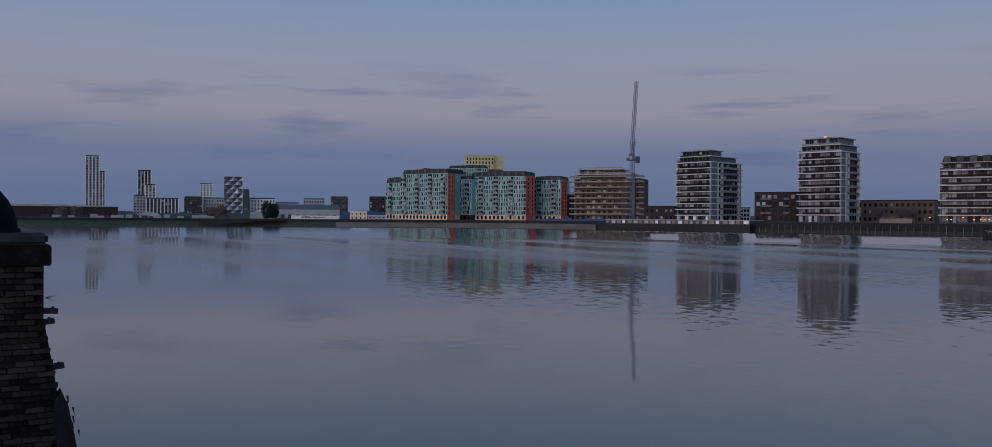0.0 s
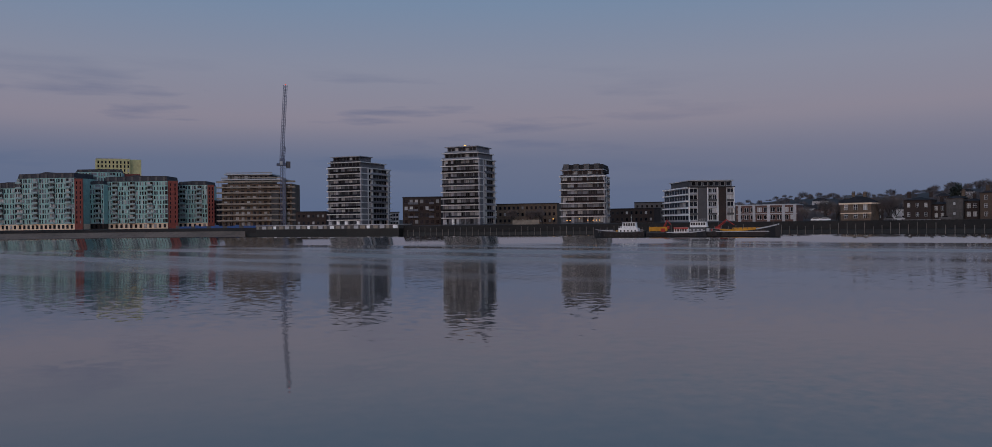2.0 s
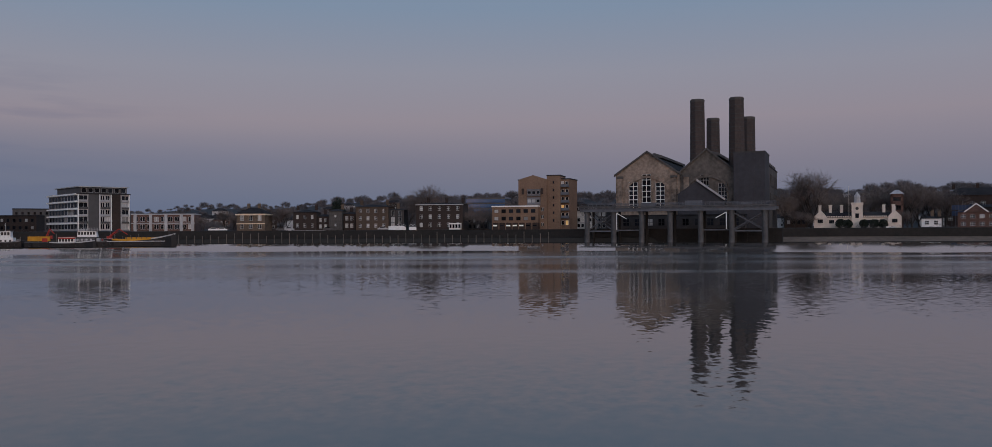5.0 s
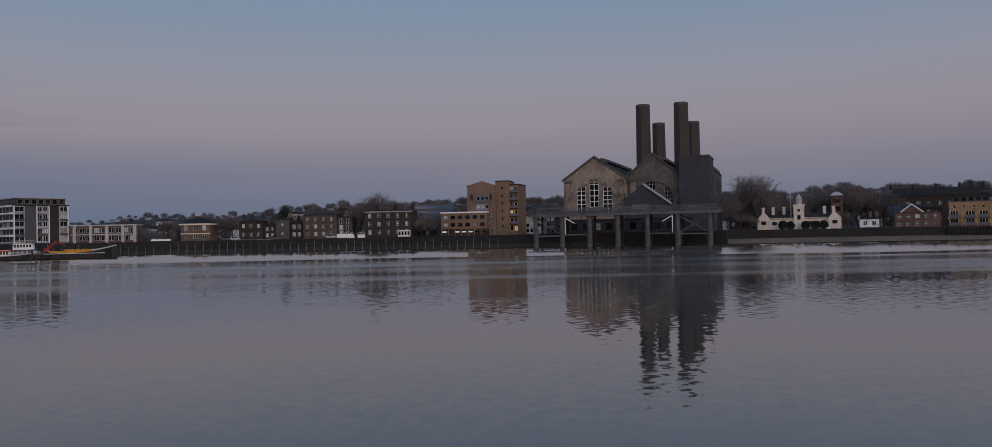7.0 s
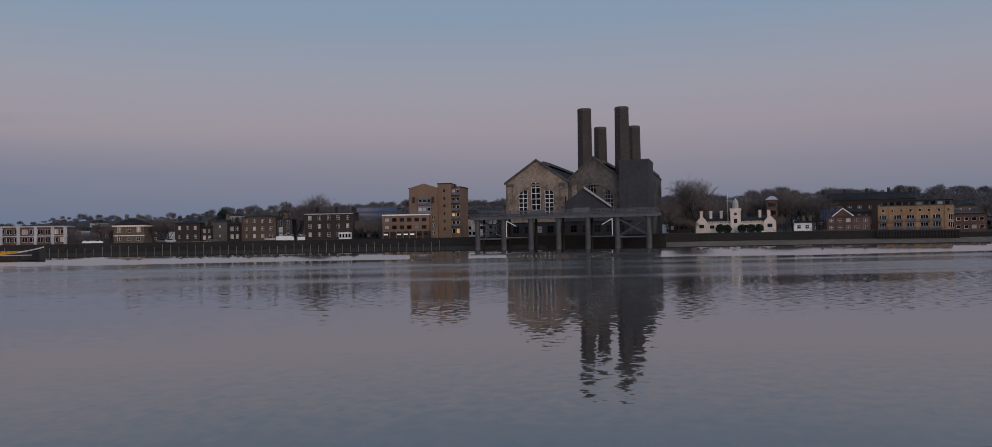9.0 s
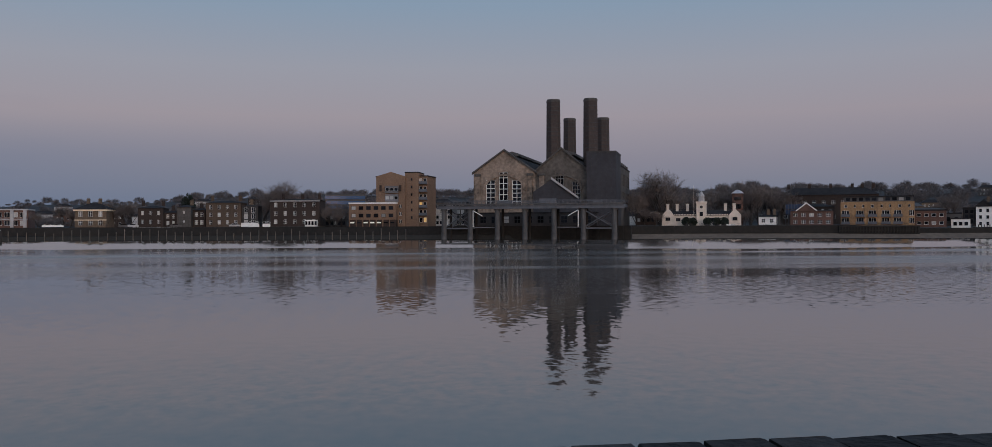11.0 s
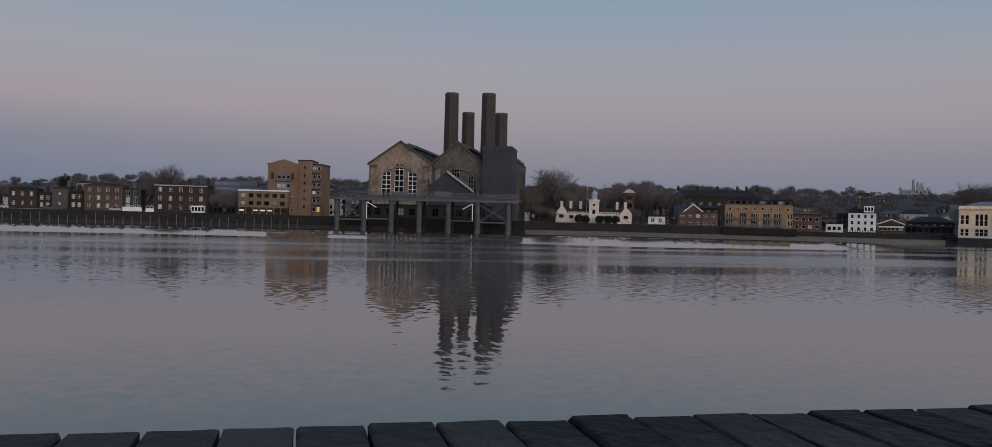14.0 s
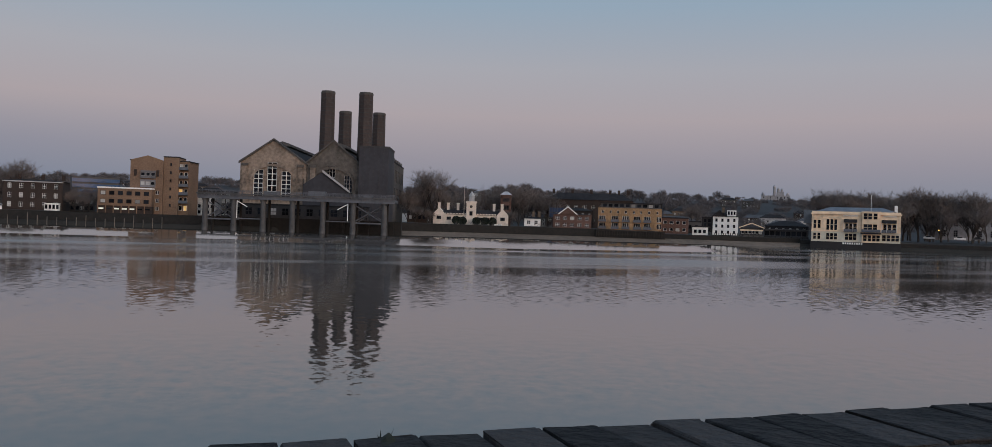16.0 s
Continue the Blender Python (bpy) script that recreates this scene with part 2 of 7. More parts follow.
def window_mesh(w, h, frame_mat, pane_mat, bars=(1, 1), deep=0.14, thick=None):
    """A frame proud of the wall, with glazing bars, and panes set back in it: one piece."""
    key = (round(w, 2), round(h, 2), frame_mat.name, pane_mat.name, bars)
    if key not in WINDOWS:
        bm, t = bmesh.new(), min(0.12, w * 0.11) * (0.72 if max(bars) > 1 else 1.0)
        t = thick or t
        xs = [w * i / bars[0] for i in range(bars[0] + 1)]
        zs = [h * i / bars[1] for i in range(bars[1] + 1)]
        front = [[bm.verts.new((x, -deep, z)) for x in xs] for z in zs]
        cells = [bm.faces.new((front[j][i], front[j][i + 1], front[j + 1][i + 1], front[j + 1][i])) for j in range(bars[1]) for i in range(bars[0])]
        rim = front[0] + [r[-1] for r in front[1:]] + front[-1][-2::-1] + [r[0] for r in front[-2:0:-1]]
        rear = [bm.verts.new((v.co.x, 0.02, v.co.z)) for v in rim]
        for i in range(len(rim)):
            k = (i + 1) % len(rim)
            bm.faces.new((rim[k], rim[i], rear[i], rear[k]))
        bm.normal_update()
        bmesh.ops.inset_individual(bm, faces=cells, thickness=t, depth=-deep * 0.7)
        for f in cells:
            f.material_index = 1
        WINDOWS[key] = mesh_of("window", bm, frame_mat, pane_mat)
    return WINDOWS[key]


def windows(parent, x0, x1, z0, z1, nx, nz, w, h, frame_mat=DARK, bars=(1, 1), at=None, blinds=0.12, lit=0.0, seed=1, keep=1.0, jitter=0.0, name="window", pane=None, clear=None):
    """A grid of windows over part of a wall."""
    rnd = random.Random(seed * 977 + nx * 31 + nz)
    for j in range(nz):
        for i in range(nx):
            a, b, c = rnd.random(), rnd.random(), rnd.random()
            if a > keep:
                continue
            pane_mat = pane or (LIT if b < lit else BLIND if b < lit + blinds else clear if clear and b < 0.85 else GLASS)
            cx = x0 + (x1 - x0) * (i + 0.5) / nx - w / 2 + (c - 0.5) * jitter
            cz = z0 + (z1 - z0) * (j + 0.5) / nz - h / 2
            ob = part(name, window_mesh(w, h, frame_mat, pane_mat, bars), None, parent)
            ob.matrix_basis = (at or Matrix.Identity(4)) @ Matrix.Translation((cx, -0.01, cz))


SHARED = {}


def repeat(key, build, mat, name, parent, places, at=None):
    """Alike parts on one mesh, at the places given in the parent."""
    if key not in SHARED:
        SHARED[key] = mesh_of(name, build(), mat)
    for p in places:
        ob = part(name, SHARED[key], None, parent)
        ob.matrix_basis = (at or Matrix.Identity(4)) @ Matrix.Translation(p)


def balcony_bm(w, deep=1.3):
    """A slab with a solid upstand round its edge: one piece."""
    bm = bmesh.new()
    prof = [(-deep, 0), (0, 0), (0, 0.18), (-deep + 0.07, 0.18), (-deep + 0.07, 1.12), (-deep, 1.12)]
    a, b = ([bm.verts.new((x, y, z)) for y, z in prof] for x in (0, w))
    bm.faces.new(a)
    bm.faces.new(b[::-1])
    for i in range(6):
        bm.faces.new((a[i], b[i], b[(i + 1) % 6], a[(i + 1) % 6]))
    return bm


def gable_roof(bm, x0, x1, y0, y1, z0, z1, over=0.3, thick=0.25):
    """A roof whose ridge runs back from the front."""
    xm = (x0 + x1) / 2
    prism(bm, [(x0 - over, z0), (xm, z1), (x1 + over, z0), (x1 + over, z0 + thick), (xm, z1 + thick), (x0 - over, z0 + thick)], y0 - over, y1 + over)


def hip_roof(bm, x0, x1, y0, y1, z0, z1, over=0.4):
    """A roof whose ridge runs along the front, with sloping ends."""
    run = min((y1 - y0) / 2, (x1 - x0) / 2 - 0.2)
    x0, x1, y0, y1, ym = x0 - over, x1 + over, y0 - over, y1 + over, (y0 + y1) / 2
    v = [bm.verts.new(p) for p in ((x0, y0, z0), (x1, y0, z0), (x1, y1, z0), (x0, y1, z0), (x0 + run, ym, z1), (x1 - run, ym, z1))]
    for f in ((0, 1, 5, 4), (1, 2, 5), (2, 3, 4, 5), (3, 0, 4), (0, 3, 2, 1)):
        bm.faces.new([v[i] for i in f])


def stack_bm(w=1.2, d=0.7, h=1.8, pots=3):
    bm = boxes((0, w, 0, d, 0, h), (-0.08, w + 0.08, -0.08, d + 0.08, h, h + 0.15))
    for i in range(pots):
        rod(bm, (w * (i + 0.5) / pots, d / 2, h + 0.15), (w * (i + 0.5) / pots, d / 2, h + 0.7), 0.13, 0.1)
    return bm


def pol(az, r):
    return (r * sin(radians(az)), r * cos(radians(az)))

# ---- water, land and quay ----
SHORE = [(-700, 430), (-430, 470), (-295, 511), (-192, 560), (-70, 571), (0, 556), (40, 520), (76, 474), (100, 440), (144, 398), (188, 356), (228, 312), (264, 246), (288, 186),
         (303, 130), (324, 58), (342, 18), (349, -12), (360, -70), (365, -104), (356, -140), (346, -186), (330, -300), (250, -500), (60, -900)]


def resample(line, step):
    out = []
    for (ax, ay), (bx, by) in zip(line, line[1:]):
        k = max(1, int(hypot(bx - ax, by - ay) / step))
        out += [(ax + (bx - ax) * i / k, ay + (by - ay) * i / k) for i in range(k)]
    return out + [line[-1]]


SHORELINE = resample(SHORE, 12)


def smooth(v, a, b):
    t = min(1, max(0, (v - a) / (b - a)))
    return t * t * (3 - 2 * t)


def hill(x, y):
    """Height of the land over the river."""
    r, az = hypot(x, y), math.degrees(atan2(x, y))
    top = 8 + 22 * smooth(az, 28, 46) + 12 * smooth(az, 44, 60) + 2 * smooth(az, 76, 90)
    rise = smooth(r, 480, 1250) * top + 10 * smooth(r, 1250, 1480) * smooth(az, 60, 90)
    return 4.8 + rise + 6.0 * noise.noise((x / 150, y / 150, 0)) * smooth(r, 520, 800)


def water_material():
    m = bpy.data.materials.new("river_water")
    m.use_nodes = True
    nt = m.node_tree
    b = nt.nodes["Principled BSDF"]
    b.inputs["Base Color"].default_value = (0.052, 0.044, 0.036, 1)
    b.inputs["Roughness"].default_value, b.inputs["IOR"].default_value = 0.02, 1.84
    tc = nt.nodes.new("ShaderNodeTexCoord")
    swell, ripple, patch = (nt.nodes.new("ShaderNodeTexNoise") for _ in range(3))
    swell.inputs["Scale"].default_value, swell.inputs["Detail"].default_value = 1.45, 2
    ripple.inputs["Scale"].default_value, ripple.inputs["Detail"].default_value = 4.0, 1
    turn, stretch = nt.nodes.new("ShaderNodeMapping"), nt.nodes.new("ShaderNodeMapping")
    turn.inputs["Rotation"].default_value = (0, 0, radians(-25.6))
    stretch.inputs["Scale"].default_value = (0.055, 0.0075, 1.0)
    patch.inputs["Scale"].default_value, patch.inputs["Detail"].default_value = 1.0, 5
    for tex in (swell, ripple):
        nt.links.new(tc.outputs["Object"], tex.inputs["Vector"])
    nt.links.new(tc.outputs["Object"], turn.inputs["Vector"])
    nt.links.new(turn.outputs[0], stretch.inputs["Vector"])
    nt.links.new(stretch.outputs[0], patch.inputs["Vector"])
    calm = ramp(nt.nodes, [(0.40, (0.042, 0.042, 0.042, 1)), (0.52, (0.055, 0.055, 0.055, 1)), (0.66, (0.095, 0.095, 0.095, 1))])
    nt.links.new(patch.outputs["Fac"], calm.inputs[0])

    def vec(op, a, b):
        node = nt.nodes.new("ShaderNodeVectorMath")
        node.operation = op
        for k, v in enumerate((a, b)):
            if isinstance(v, tuple):
                node.inputs[k].default_value = v
            elif v is not None:
                nt.links.new(v, node.inputs[k])
        return node.outputs[0]

    slope = vec("ADD", vec("SUBTRACT", swell.outputs["Color"], (0.5, 0.5, 0.5)), vec("MULTIPLY", vec("SUBTRACT", ripple.outputs["Color"], (0.5, 0.5, 0.5)), (0.45, 0.45, 0.45)))
    # sheltered by the near wall, ruffled out in the stream
    stream = nt.nodes.new("ShaderNodeVectorMath")
    stream.operation = "DOT_PRODUCT"
    stream.inputs[1].default_value = (0.9016, 0.4325, 0.0)
    nt.links.new(tc.outputs["Object"], stream.inputs[0])
    open_water = nt.nodes.new("ShaderNodeMapRange")
    open_water.interpolation_type = "SMOOTHSTEP"
    for k, v in enumerate((60.0, 230.0, 1.0, 0.45)):
        open_water.inputs[1 + k].default_value = v
    nt.links.new(stream.outputs["Value"], open_water.inputs[0])
    slope = vec("MULTIPLY", vec("MULTIPLY", slope, calm.outputs[0]), (1.0, 1.0, 0.0))
    slope = vec("MULTIPLY", slope, open_water.outputs[0])
    lee = nt.nodes.new("ShaderNodeMapRange")
    lee.interpolation_type = "SMOOTHSTEP"
    for k, v in enumerate((6.0, 34.0, 0.3, 1.0)):
        lee.inputs[1 + k].default_value = v
    nt.links.new(stream.outputs["Value"], lee.inputs[0])
    slope = vec("MULTIPLY", slope, lee.outputs[0])
    ruffled = nt.nodes.new("ShaderNodeMapRange")
    ruffled.interpolation_type = "SMOOTHSTEP"
    for k, v in enumerate((40.0, 165.0, 0.035, 0.19)):
        ruffled.inputs[1 + k].default_value = v
    streaks = ramp(nt.nodes, [(0.38, (0.55, 0.55, 0.55, 1)), (0.50, (0.95, 0.95, 0.95, 1)), (0.60, (1.7, 1.7, 1.7, 1))])
    nt.links.new(patch.outputs["Fac"], streaks.inputs[0])
    # wind-ruffled belt under the far bank
    away = nt.nodes.new("ShaderNodeVectorMath")
    away.operation = "DISTANCE"
    away.inputs[1].default_value = (4.0, -6.0, 0.0)
    nt.links.new(tc.outputs["Object"], away.inputs[0])
    nt.links.new(away.outputs["Value"], ruffled.inputs[0])
    edge = math_node(nt.nodes, nt.links, "MULTIPLY_ADD", patch.outputs["Fac"], 110.0)
    edge.node.inputs[2].default_value = -55.0
    reach = nt.nodes.new("ShaderNodeSeparateXYZ")
    nt.links.new(tc.outputs["Object"], reach.inputs[0])
    upstream = math_node(nt.nodes, nt.links, "MULTIPLY", math_node(nt.nodes, nt.links, "MAXIMUM", reach.outputs["Y"], 0.0), 0.27)
    downstream = math_node(nt.nodes, nt.links, "MULTIPLY", math_node(nt.nodes, nt.links, "MAXIMUM", math_node(nt.nodes, nt.links, "SUBTRACT", -62.0, reach.outputs["Y"]), 0.0), 4.0)
    gardens = math_node(nt.nodes, nt.links, "MAXIMUM", math_node(nt.nodes, nt.links, "MULTIPLY", reach.outputs["Y"], -1.0), 0.0)
    for part_of in (upstream, downstream, gardens):
        edge = math_node(nt.nodes, nt.links, "SUBTRACT", edge, part_of)
    belt = nt.nodes.new("ShaderNodeMapRange")
    belt.interpolation_type = "SMOOTHSTEP"
    for k, v in enumerate((166.0, 182.0, 0.0, 1.0)):
        belt.inputs[1 + k].default_value = v
    nt.links.new(math_node(nt.nodes, nt.links, "ADD", away.outputs["Value"], edge), belt.inputs[0])
    calm_reach = nt.nodes.new("ShaderNodeMapRange")
    calm_reach.interpolation_type = "SMOOTHSTEP"
    for k, v in enumerate((-22.0, 2.0, 0.0, 1.0)):
        calm_reach.inputs[1 + k].default_value = v
    nt.links.new(math_node(nt.nodes, nt.links, "ADD", reach.outputs["Y"], math_node(nt.nodes, nt.links, "MULTIPLY", reach.outputs["X"], 0.18)), calm_reach.inputs[0])
    sheltered = math_node(nt.nodes, nt.links, "ADD", math_node(nt.nodes, nt.links, "MULTIPLY", calm_reach.outputs[0], 0.5), 0.5)
    open_gloss = math_node(nt.nodes, nt.links, "MULTIPLY", math_node(nt.nodes, nt.links, "MULTIPLY", ruffled.outputs[0], streaks.outputs[0]), sheltered)
    # a slick of smoother water before the belt
    slick = nt.nodes.new("ShaderNodeMapRange")
    slick.interpolation_type = "SMOOTHSTEP"
    for k, v in enumerate((100.0, 180.0, 1.0, 0.75)):
        slick.inputs[1 + k].default_value = v
    nt.links.new(math_node(nt.nodes, nt.links, "ADD", away.outputs["Value"], edge), slick.inputs[0])
    open_gloss = math_node(nt.nodes, nt.links, "MULTIPLY", open_gloss, slick.outputs[0])
    gloss = nt.nodes.new("ShaderNodeMix")
    nt.links.new(belt.outputs[0], gloss.inputs[0])
    nt.links.new(open_gloss, gloss.inputs[2])
    gloss.inputs[3].default_value = 0.07
    nt.links.new(gloss.outputs[0], b.inputs["Roughness"])
    gust = nt.nodes.new("ShaderNodeMapRange")
    gust.interpolation_type = "SMOOTHSTEP"
    for k, v in enumerate((0.57, 0.67, 0.0, 0.75)):
        gust.inputs[1 + k].default_value = v
    breeze = nt.nodes.new("ShaderNodeMapRange")
    for k, v in enumerate((70.0, 190.0, 0.0, 0.15)):
        breeze.inputs[1 + k].default_value = v
    nt.links.new(reach.outputs["Y"], breeze.inputs[0])
    nt.links.new(math_node(nt.nodes, nt.links, "ADD", patch.outputs["Fac"], breeze.outputs[0]), gust.inputs[0])
    offing = nt.nodes.new("ShaderNodeMapRange")
    for k, v in enumerate((85.0, 150.0, 0.0, 1.0)):
        offing.inputs[1 + k].default_value = v
    nt.links.new(away.outputs["Value"], offing.inputs[0])
    lean = math_node(nt.nodes, nt.links, "MAXIMUM", belt.outputs[0], math_node(nt.nodes, nt.links, "MULTIPLY", gust.outputs[0], offing.outputs[0]))
    mid = nt.nodes.new("ShaderNodeMapRange")
    mid.interpolation_type = "SMOOTHSTEP"
    for k, v in enumerate((70.0, 150.0, 0.0, 0.12)):
        mid.inputs[1 + k].default_value = v
    nt.links.new(away.outputs["Value"], mid.inputs[0])
    lean = math_node(nt.nodes, nt.links, "MULTIPLY", math_node(nt.nodes, nt.links, "MAXIMUM", lean, mid.outputs[0]), calm_reach.outputs[0])
    slope = vec("ADD", slope, vec("MULTIPLY", (-0.057, -0.033, 0.0), lean))
    nt.links.new(vec("NORMALIZE", vec("ADD", slope, (0.0, 0.0, 1.0)), None), b.inputs["Normal"])
    return m


bm = bmesh.new()
vs = [bm.verts.new(p) for p in ((-4500, -4500, 0), (4500, -4500, 0), (4500, 4500, 0), (-4500, 4500, 0))]
bm.faces.new(vs)
structure("water", bm, water_material(), "calm grey river water with slight ripples", "river")

bm = bmesh.new()
rings = []
for x, y in SHORELINE:
    r = hypot(x, y)
    ux, uy = x / r, y / r
    ring = []
    for off in (5.6, 6, 20, 45, 90, 150, 230, 330, 450, 600, 800, 1100, 1600, 2400, 4200):
        px, py = x + ux * off, y + uy * off
        ring.append(bm.verts.new((px, py, 0.5 if off < 5.8 else 4.7 - 1.4 * smooth(math.degrees(atan2(px, py)), 94, 97) if off < 100 else hill(px, py) - 0.1)))
    rings.append(ring)
for a, b in zip(rings, rings[1:]):
    for i in range(len(a) - 1):
        bm.faces.new((a[i], a[i + 1], b[i + 1], b[i]))
structure("ground", bm, LAND, "dull winter ground rising to a wooded hill behind the far bank", "ground")


def bank(name, i0, i1, profile, mat, label):
    """A strip along the shoreline; profile: distance outwards and height, row by row."""
    bm = bmesh.new()
    rows = []
    for x, y in SHORELINE[i0:i1]:
        r = hypot(x, y)
        n1 = noise.noise((x / 9, y / 9, 3))
        rows.append([bm.verts.new((x + x / r * (o + n1 * 0.5), y + y / r * (o + n1 * 0.5), z + (n1 * 0.15 if 0.2 < z < 4 else 0))) for o, z in profile])
    for a, b in zip(rows, rows[1:]):
        for k in range(len(profile) - 1):
            bm.faces.new((a[k], a[k + 1], b[k + 1], b[k]))
    return structure(name, bm, mat, label)


def near(px, py):
    return min(range(len(SHORELINE)), key=lambda i: hypot(SHORELINE[i][0] - px, SHORELINE[i][1] - py))


iA, iB, iC, iD, iE, iF = near(-110, 570), near(60, 495), near(160, 382), near(324, 58), near(349, -12), near(365, -104)
iM = near(*pol(94.5, 345))
bank("bank_north", 0, iA + 1, [(-7, -0.8), (0, 0.3), (4, 2.0), (8, 4.4), (14, 4.85)], WEED, "weedy sloping river bank", )
bank("foreshore_gravel", iA, iB + 1, [(-14, -0.8), (-5, 0.6), (3, 2.4), (7.2, 3.3)], MUD, "bare gravel foreshore at low tide")
bank("quay_wall_gravel", iA, iB + 1, [(6.9, 0.5), (7.1, 4.8), (9, 4.9), (12, 4.85)], QUAY, "dark river wall above the gravel foreshore")
bank("quay_wall_north", iB, iD + 1, [(0, -1), (0.4, 2.2), (0.8, 4.9), (2.0, 4.9), (8, 4.85)], QUAY, "dark weathered river wall")
bank("foreshore_east", iD, iF + 1, [(-12, -0.8), (-5, 0.2), (-1, 1.0), (3.3, 1.7)], MUD, "sloping muddy beach below a low river wall")
bank("quay_wall_gardens", iD, iM + 1, [(3.0, -0.5), (3.2, 4.75), (4.5, 4.8), (7, 4.8)], QUAY, "dark river wall in front of the almshouse gardens")
bank("quay_wall_east", iM, iF + 1, [(3.0, -0.5), (3.2, 3.5), (4.5, 3.6), (7, 3.55)], QUAY, "dark low river wall above the beach")
bank("quay_wall_south", iF, len(SHORELINE), [(0, -1), (0.5, 2.9), (1.6, 3.0), (8, 3.4)], QUAY, "dark low river wall")

WET = material("wet_tide_stained_wall", (0.009, 0.009, 0.007), vary=0.5, grain=0.8, rough=0.6)
bank("tide_band_north", iB, iD + 1, [(-0.3, -1), (0.12, 1.5), (0.5, 1.75)], WET, "dark wet weed band along the foot of the river wall")
bank("tide_band_south", iF, len(SHORELINE), [(-0.3, -1), (0.1, 1.1), (0.5, 1.3)], WET, "dark wet weed band along the foot of the low wall")

bm = bmesh.new()
rnd = random.Random(4)
for x, y in resample(SHORE, 3.2):
    if y > 135 and x > 90 and y < 445:
        r = hypot(x, y)
        h = rnd.uniform(2.6, 4.2)
        qx, qy = x - x / r * 0.5, y - y / r * 0.5
        rod(bm, (qx, qy, -1), (qx, qy, h), 0.17, 0.14, 5)
tagged(structure("fender_piles", bm, PILE, "row of timber fender piles along the river wall", "piles"), kind="stuff")

# pale flood wall in panels and a blue hoarding on the quay
for a, b, k in (((64, 497), (80, 478), 6), ((80, 478), (104, 445), 10), ((104, 445), (126, 423), 8)):
    a, b = (tuple(c * 0.975 for c in p) for p in (a, b))
    t, w = thing("flood_wall", "pale concrete flood wall in panels on the quay edge", "wall", a, b, 2.6, "flood wall lengths")
    part("plinth", boxes((0, w, -0.2, 14, -3.5, 1.1)), WET, t, "dark wet plinth")
    part("wall", boxes((0, w, 0, 14, 1.1, 3.0)), STONE, t)
    part("capping", boxes((0, w, -0.25, 14, 3.0, 3.35)), PALE, t)
    for i in range(k):
        part("panel", boxes((w * (i + 0.1) / k, w * (i + (0.8 if i % 3 else 0.55)) / k, -0.12, 0, 1.25, 2.8)), (SCAFF, PALE, SCAFF, WHITE)[i % 4], t)
t, w = thing("blue_hoarding", "blue painted site hoarding along the river path", "fence", (24, 560), (74, 500), 4.8)
for i in range(24):
    part("board", boxes((w * i / 24 + 0.06, w * (i + 1) / 24 - 0.06, 0, 0.1, 0, 1.3 if i % 5 else 1.9)), BLUE if i % 4 else GREY, t)

# ---- far left: towers and sheds beyond the bend ----


def slab_tower(label, az0, az1, r, top, depth, wall, cols, floors, base=4.8, stripes=True, frame_mat=PALE):
    t, w = thing("tower_block", label, "tower block", pol(az0, r), pol(az1, r), base)
    h = top - base
    part("wall", boxes((0, w, 0, depth, 0, h)), wall, t)
    part("parapet", boxes((0.4, w - 0.4, 0.4, depth - 0.4, h, h + 1.2)), DARK, t)
    cw = w / cols
    windows(t, 0, w, 1, h - 0.5, cols, floors, cw * 0.5, (h - 2) / floors * 0.6, frame_mat, seed=int(r))
    if stripes:
        for i in range(cols + 1):
            x = min(max(i * cw, 0.2), w - 0.2)
            part("fin", boxes((x - 0.42, x + 0.42, -0.35, 0, 0, h)), WHITE, t)
    return t, w, h


slab_tower("tall slim white residential tower with dark windows", -25.72, -24.95, 1100, 76, 16, PALE, 4, 22)
slab_tower("lower white wing of a residential tower", -24.93, -24.62, 1102, 58, 15, PALE, 2, 16)
slab_tower("mid-rise pale tower with dark balcony windows", -22.80, -22.02, 1000, 55.5, 15, GREY, 4, 16)
slab_tower("pale stepped wing of a mid-rise tower", -22.36, -21.76, 990, 40, 14, PALE, 3, 11)
slab_tower("pale low apartment block beyond the river bend", -23.03, -22.34, 985, 28, 14, PALE, 4, 7, stripes=False)
slab_tower("white apartment block with dark upper part", -22.30, -20.40, 975, 25, 16, GREY, 9, 6)
slab_tower("white concrete residential tower", -19.15, -18.39, 1200, 50, 18, WHITE, 4, 14, stripes=False)
slab_tower("dark grey apartment block beyond the river bend", -20.08, -18.99, 900, 25.3, 16, DARK, 7, 6, stripes=False)
slab_tower("pale flat-roofed apartment block beyond the bend", -18.96, -17.68, 905, 24.5, 16, PALE, 8, 5, stripes=False)
slab_tower("small dark office block", -16.54, -16.13, 900, 33.2, 14, GREY, 3, 8, stripes=False)
slab_tower("white flat-roofed block behind the silver tower", -16.42, -14.51, 910, 25, 14, WHITE, 10, 5, stripes=False)
slab_tower("dark glass office block", -10.97, -9.85, 950, 28.5, 20, GREY, 6, 6, stripes=False)
slab_tower("cream apartment block far behind the sheds", -12.72, -11.37, 950, 26, 16, PALE, 8, 5, stripes=False)
slab_tower("brown brick block far behind the blue shed", -8.45, -7.24, 950, 29, 16, BROWN, 6, 6, stripes=False)
slab_tower("low pale terrace block", -14.5, -13.0, 930, 21, 14, PALE, 8, 3, stripes=False)


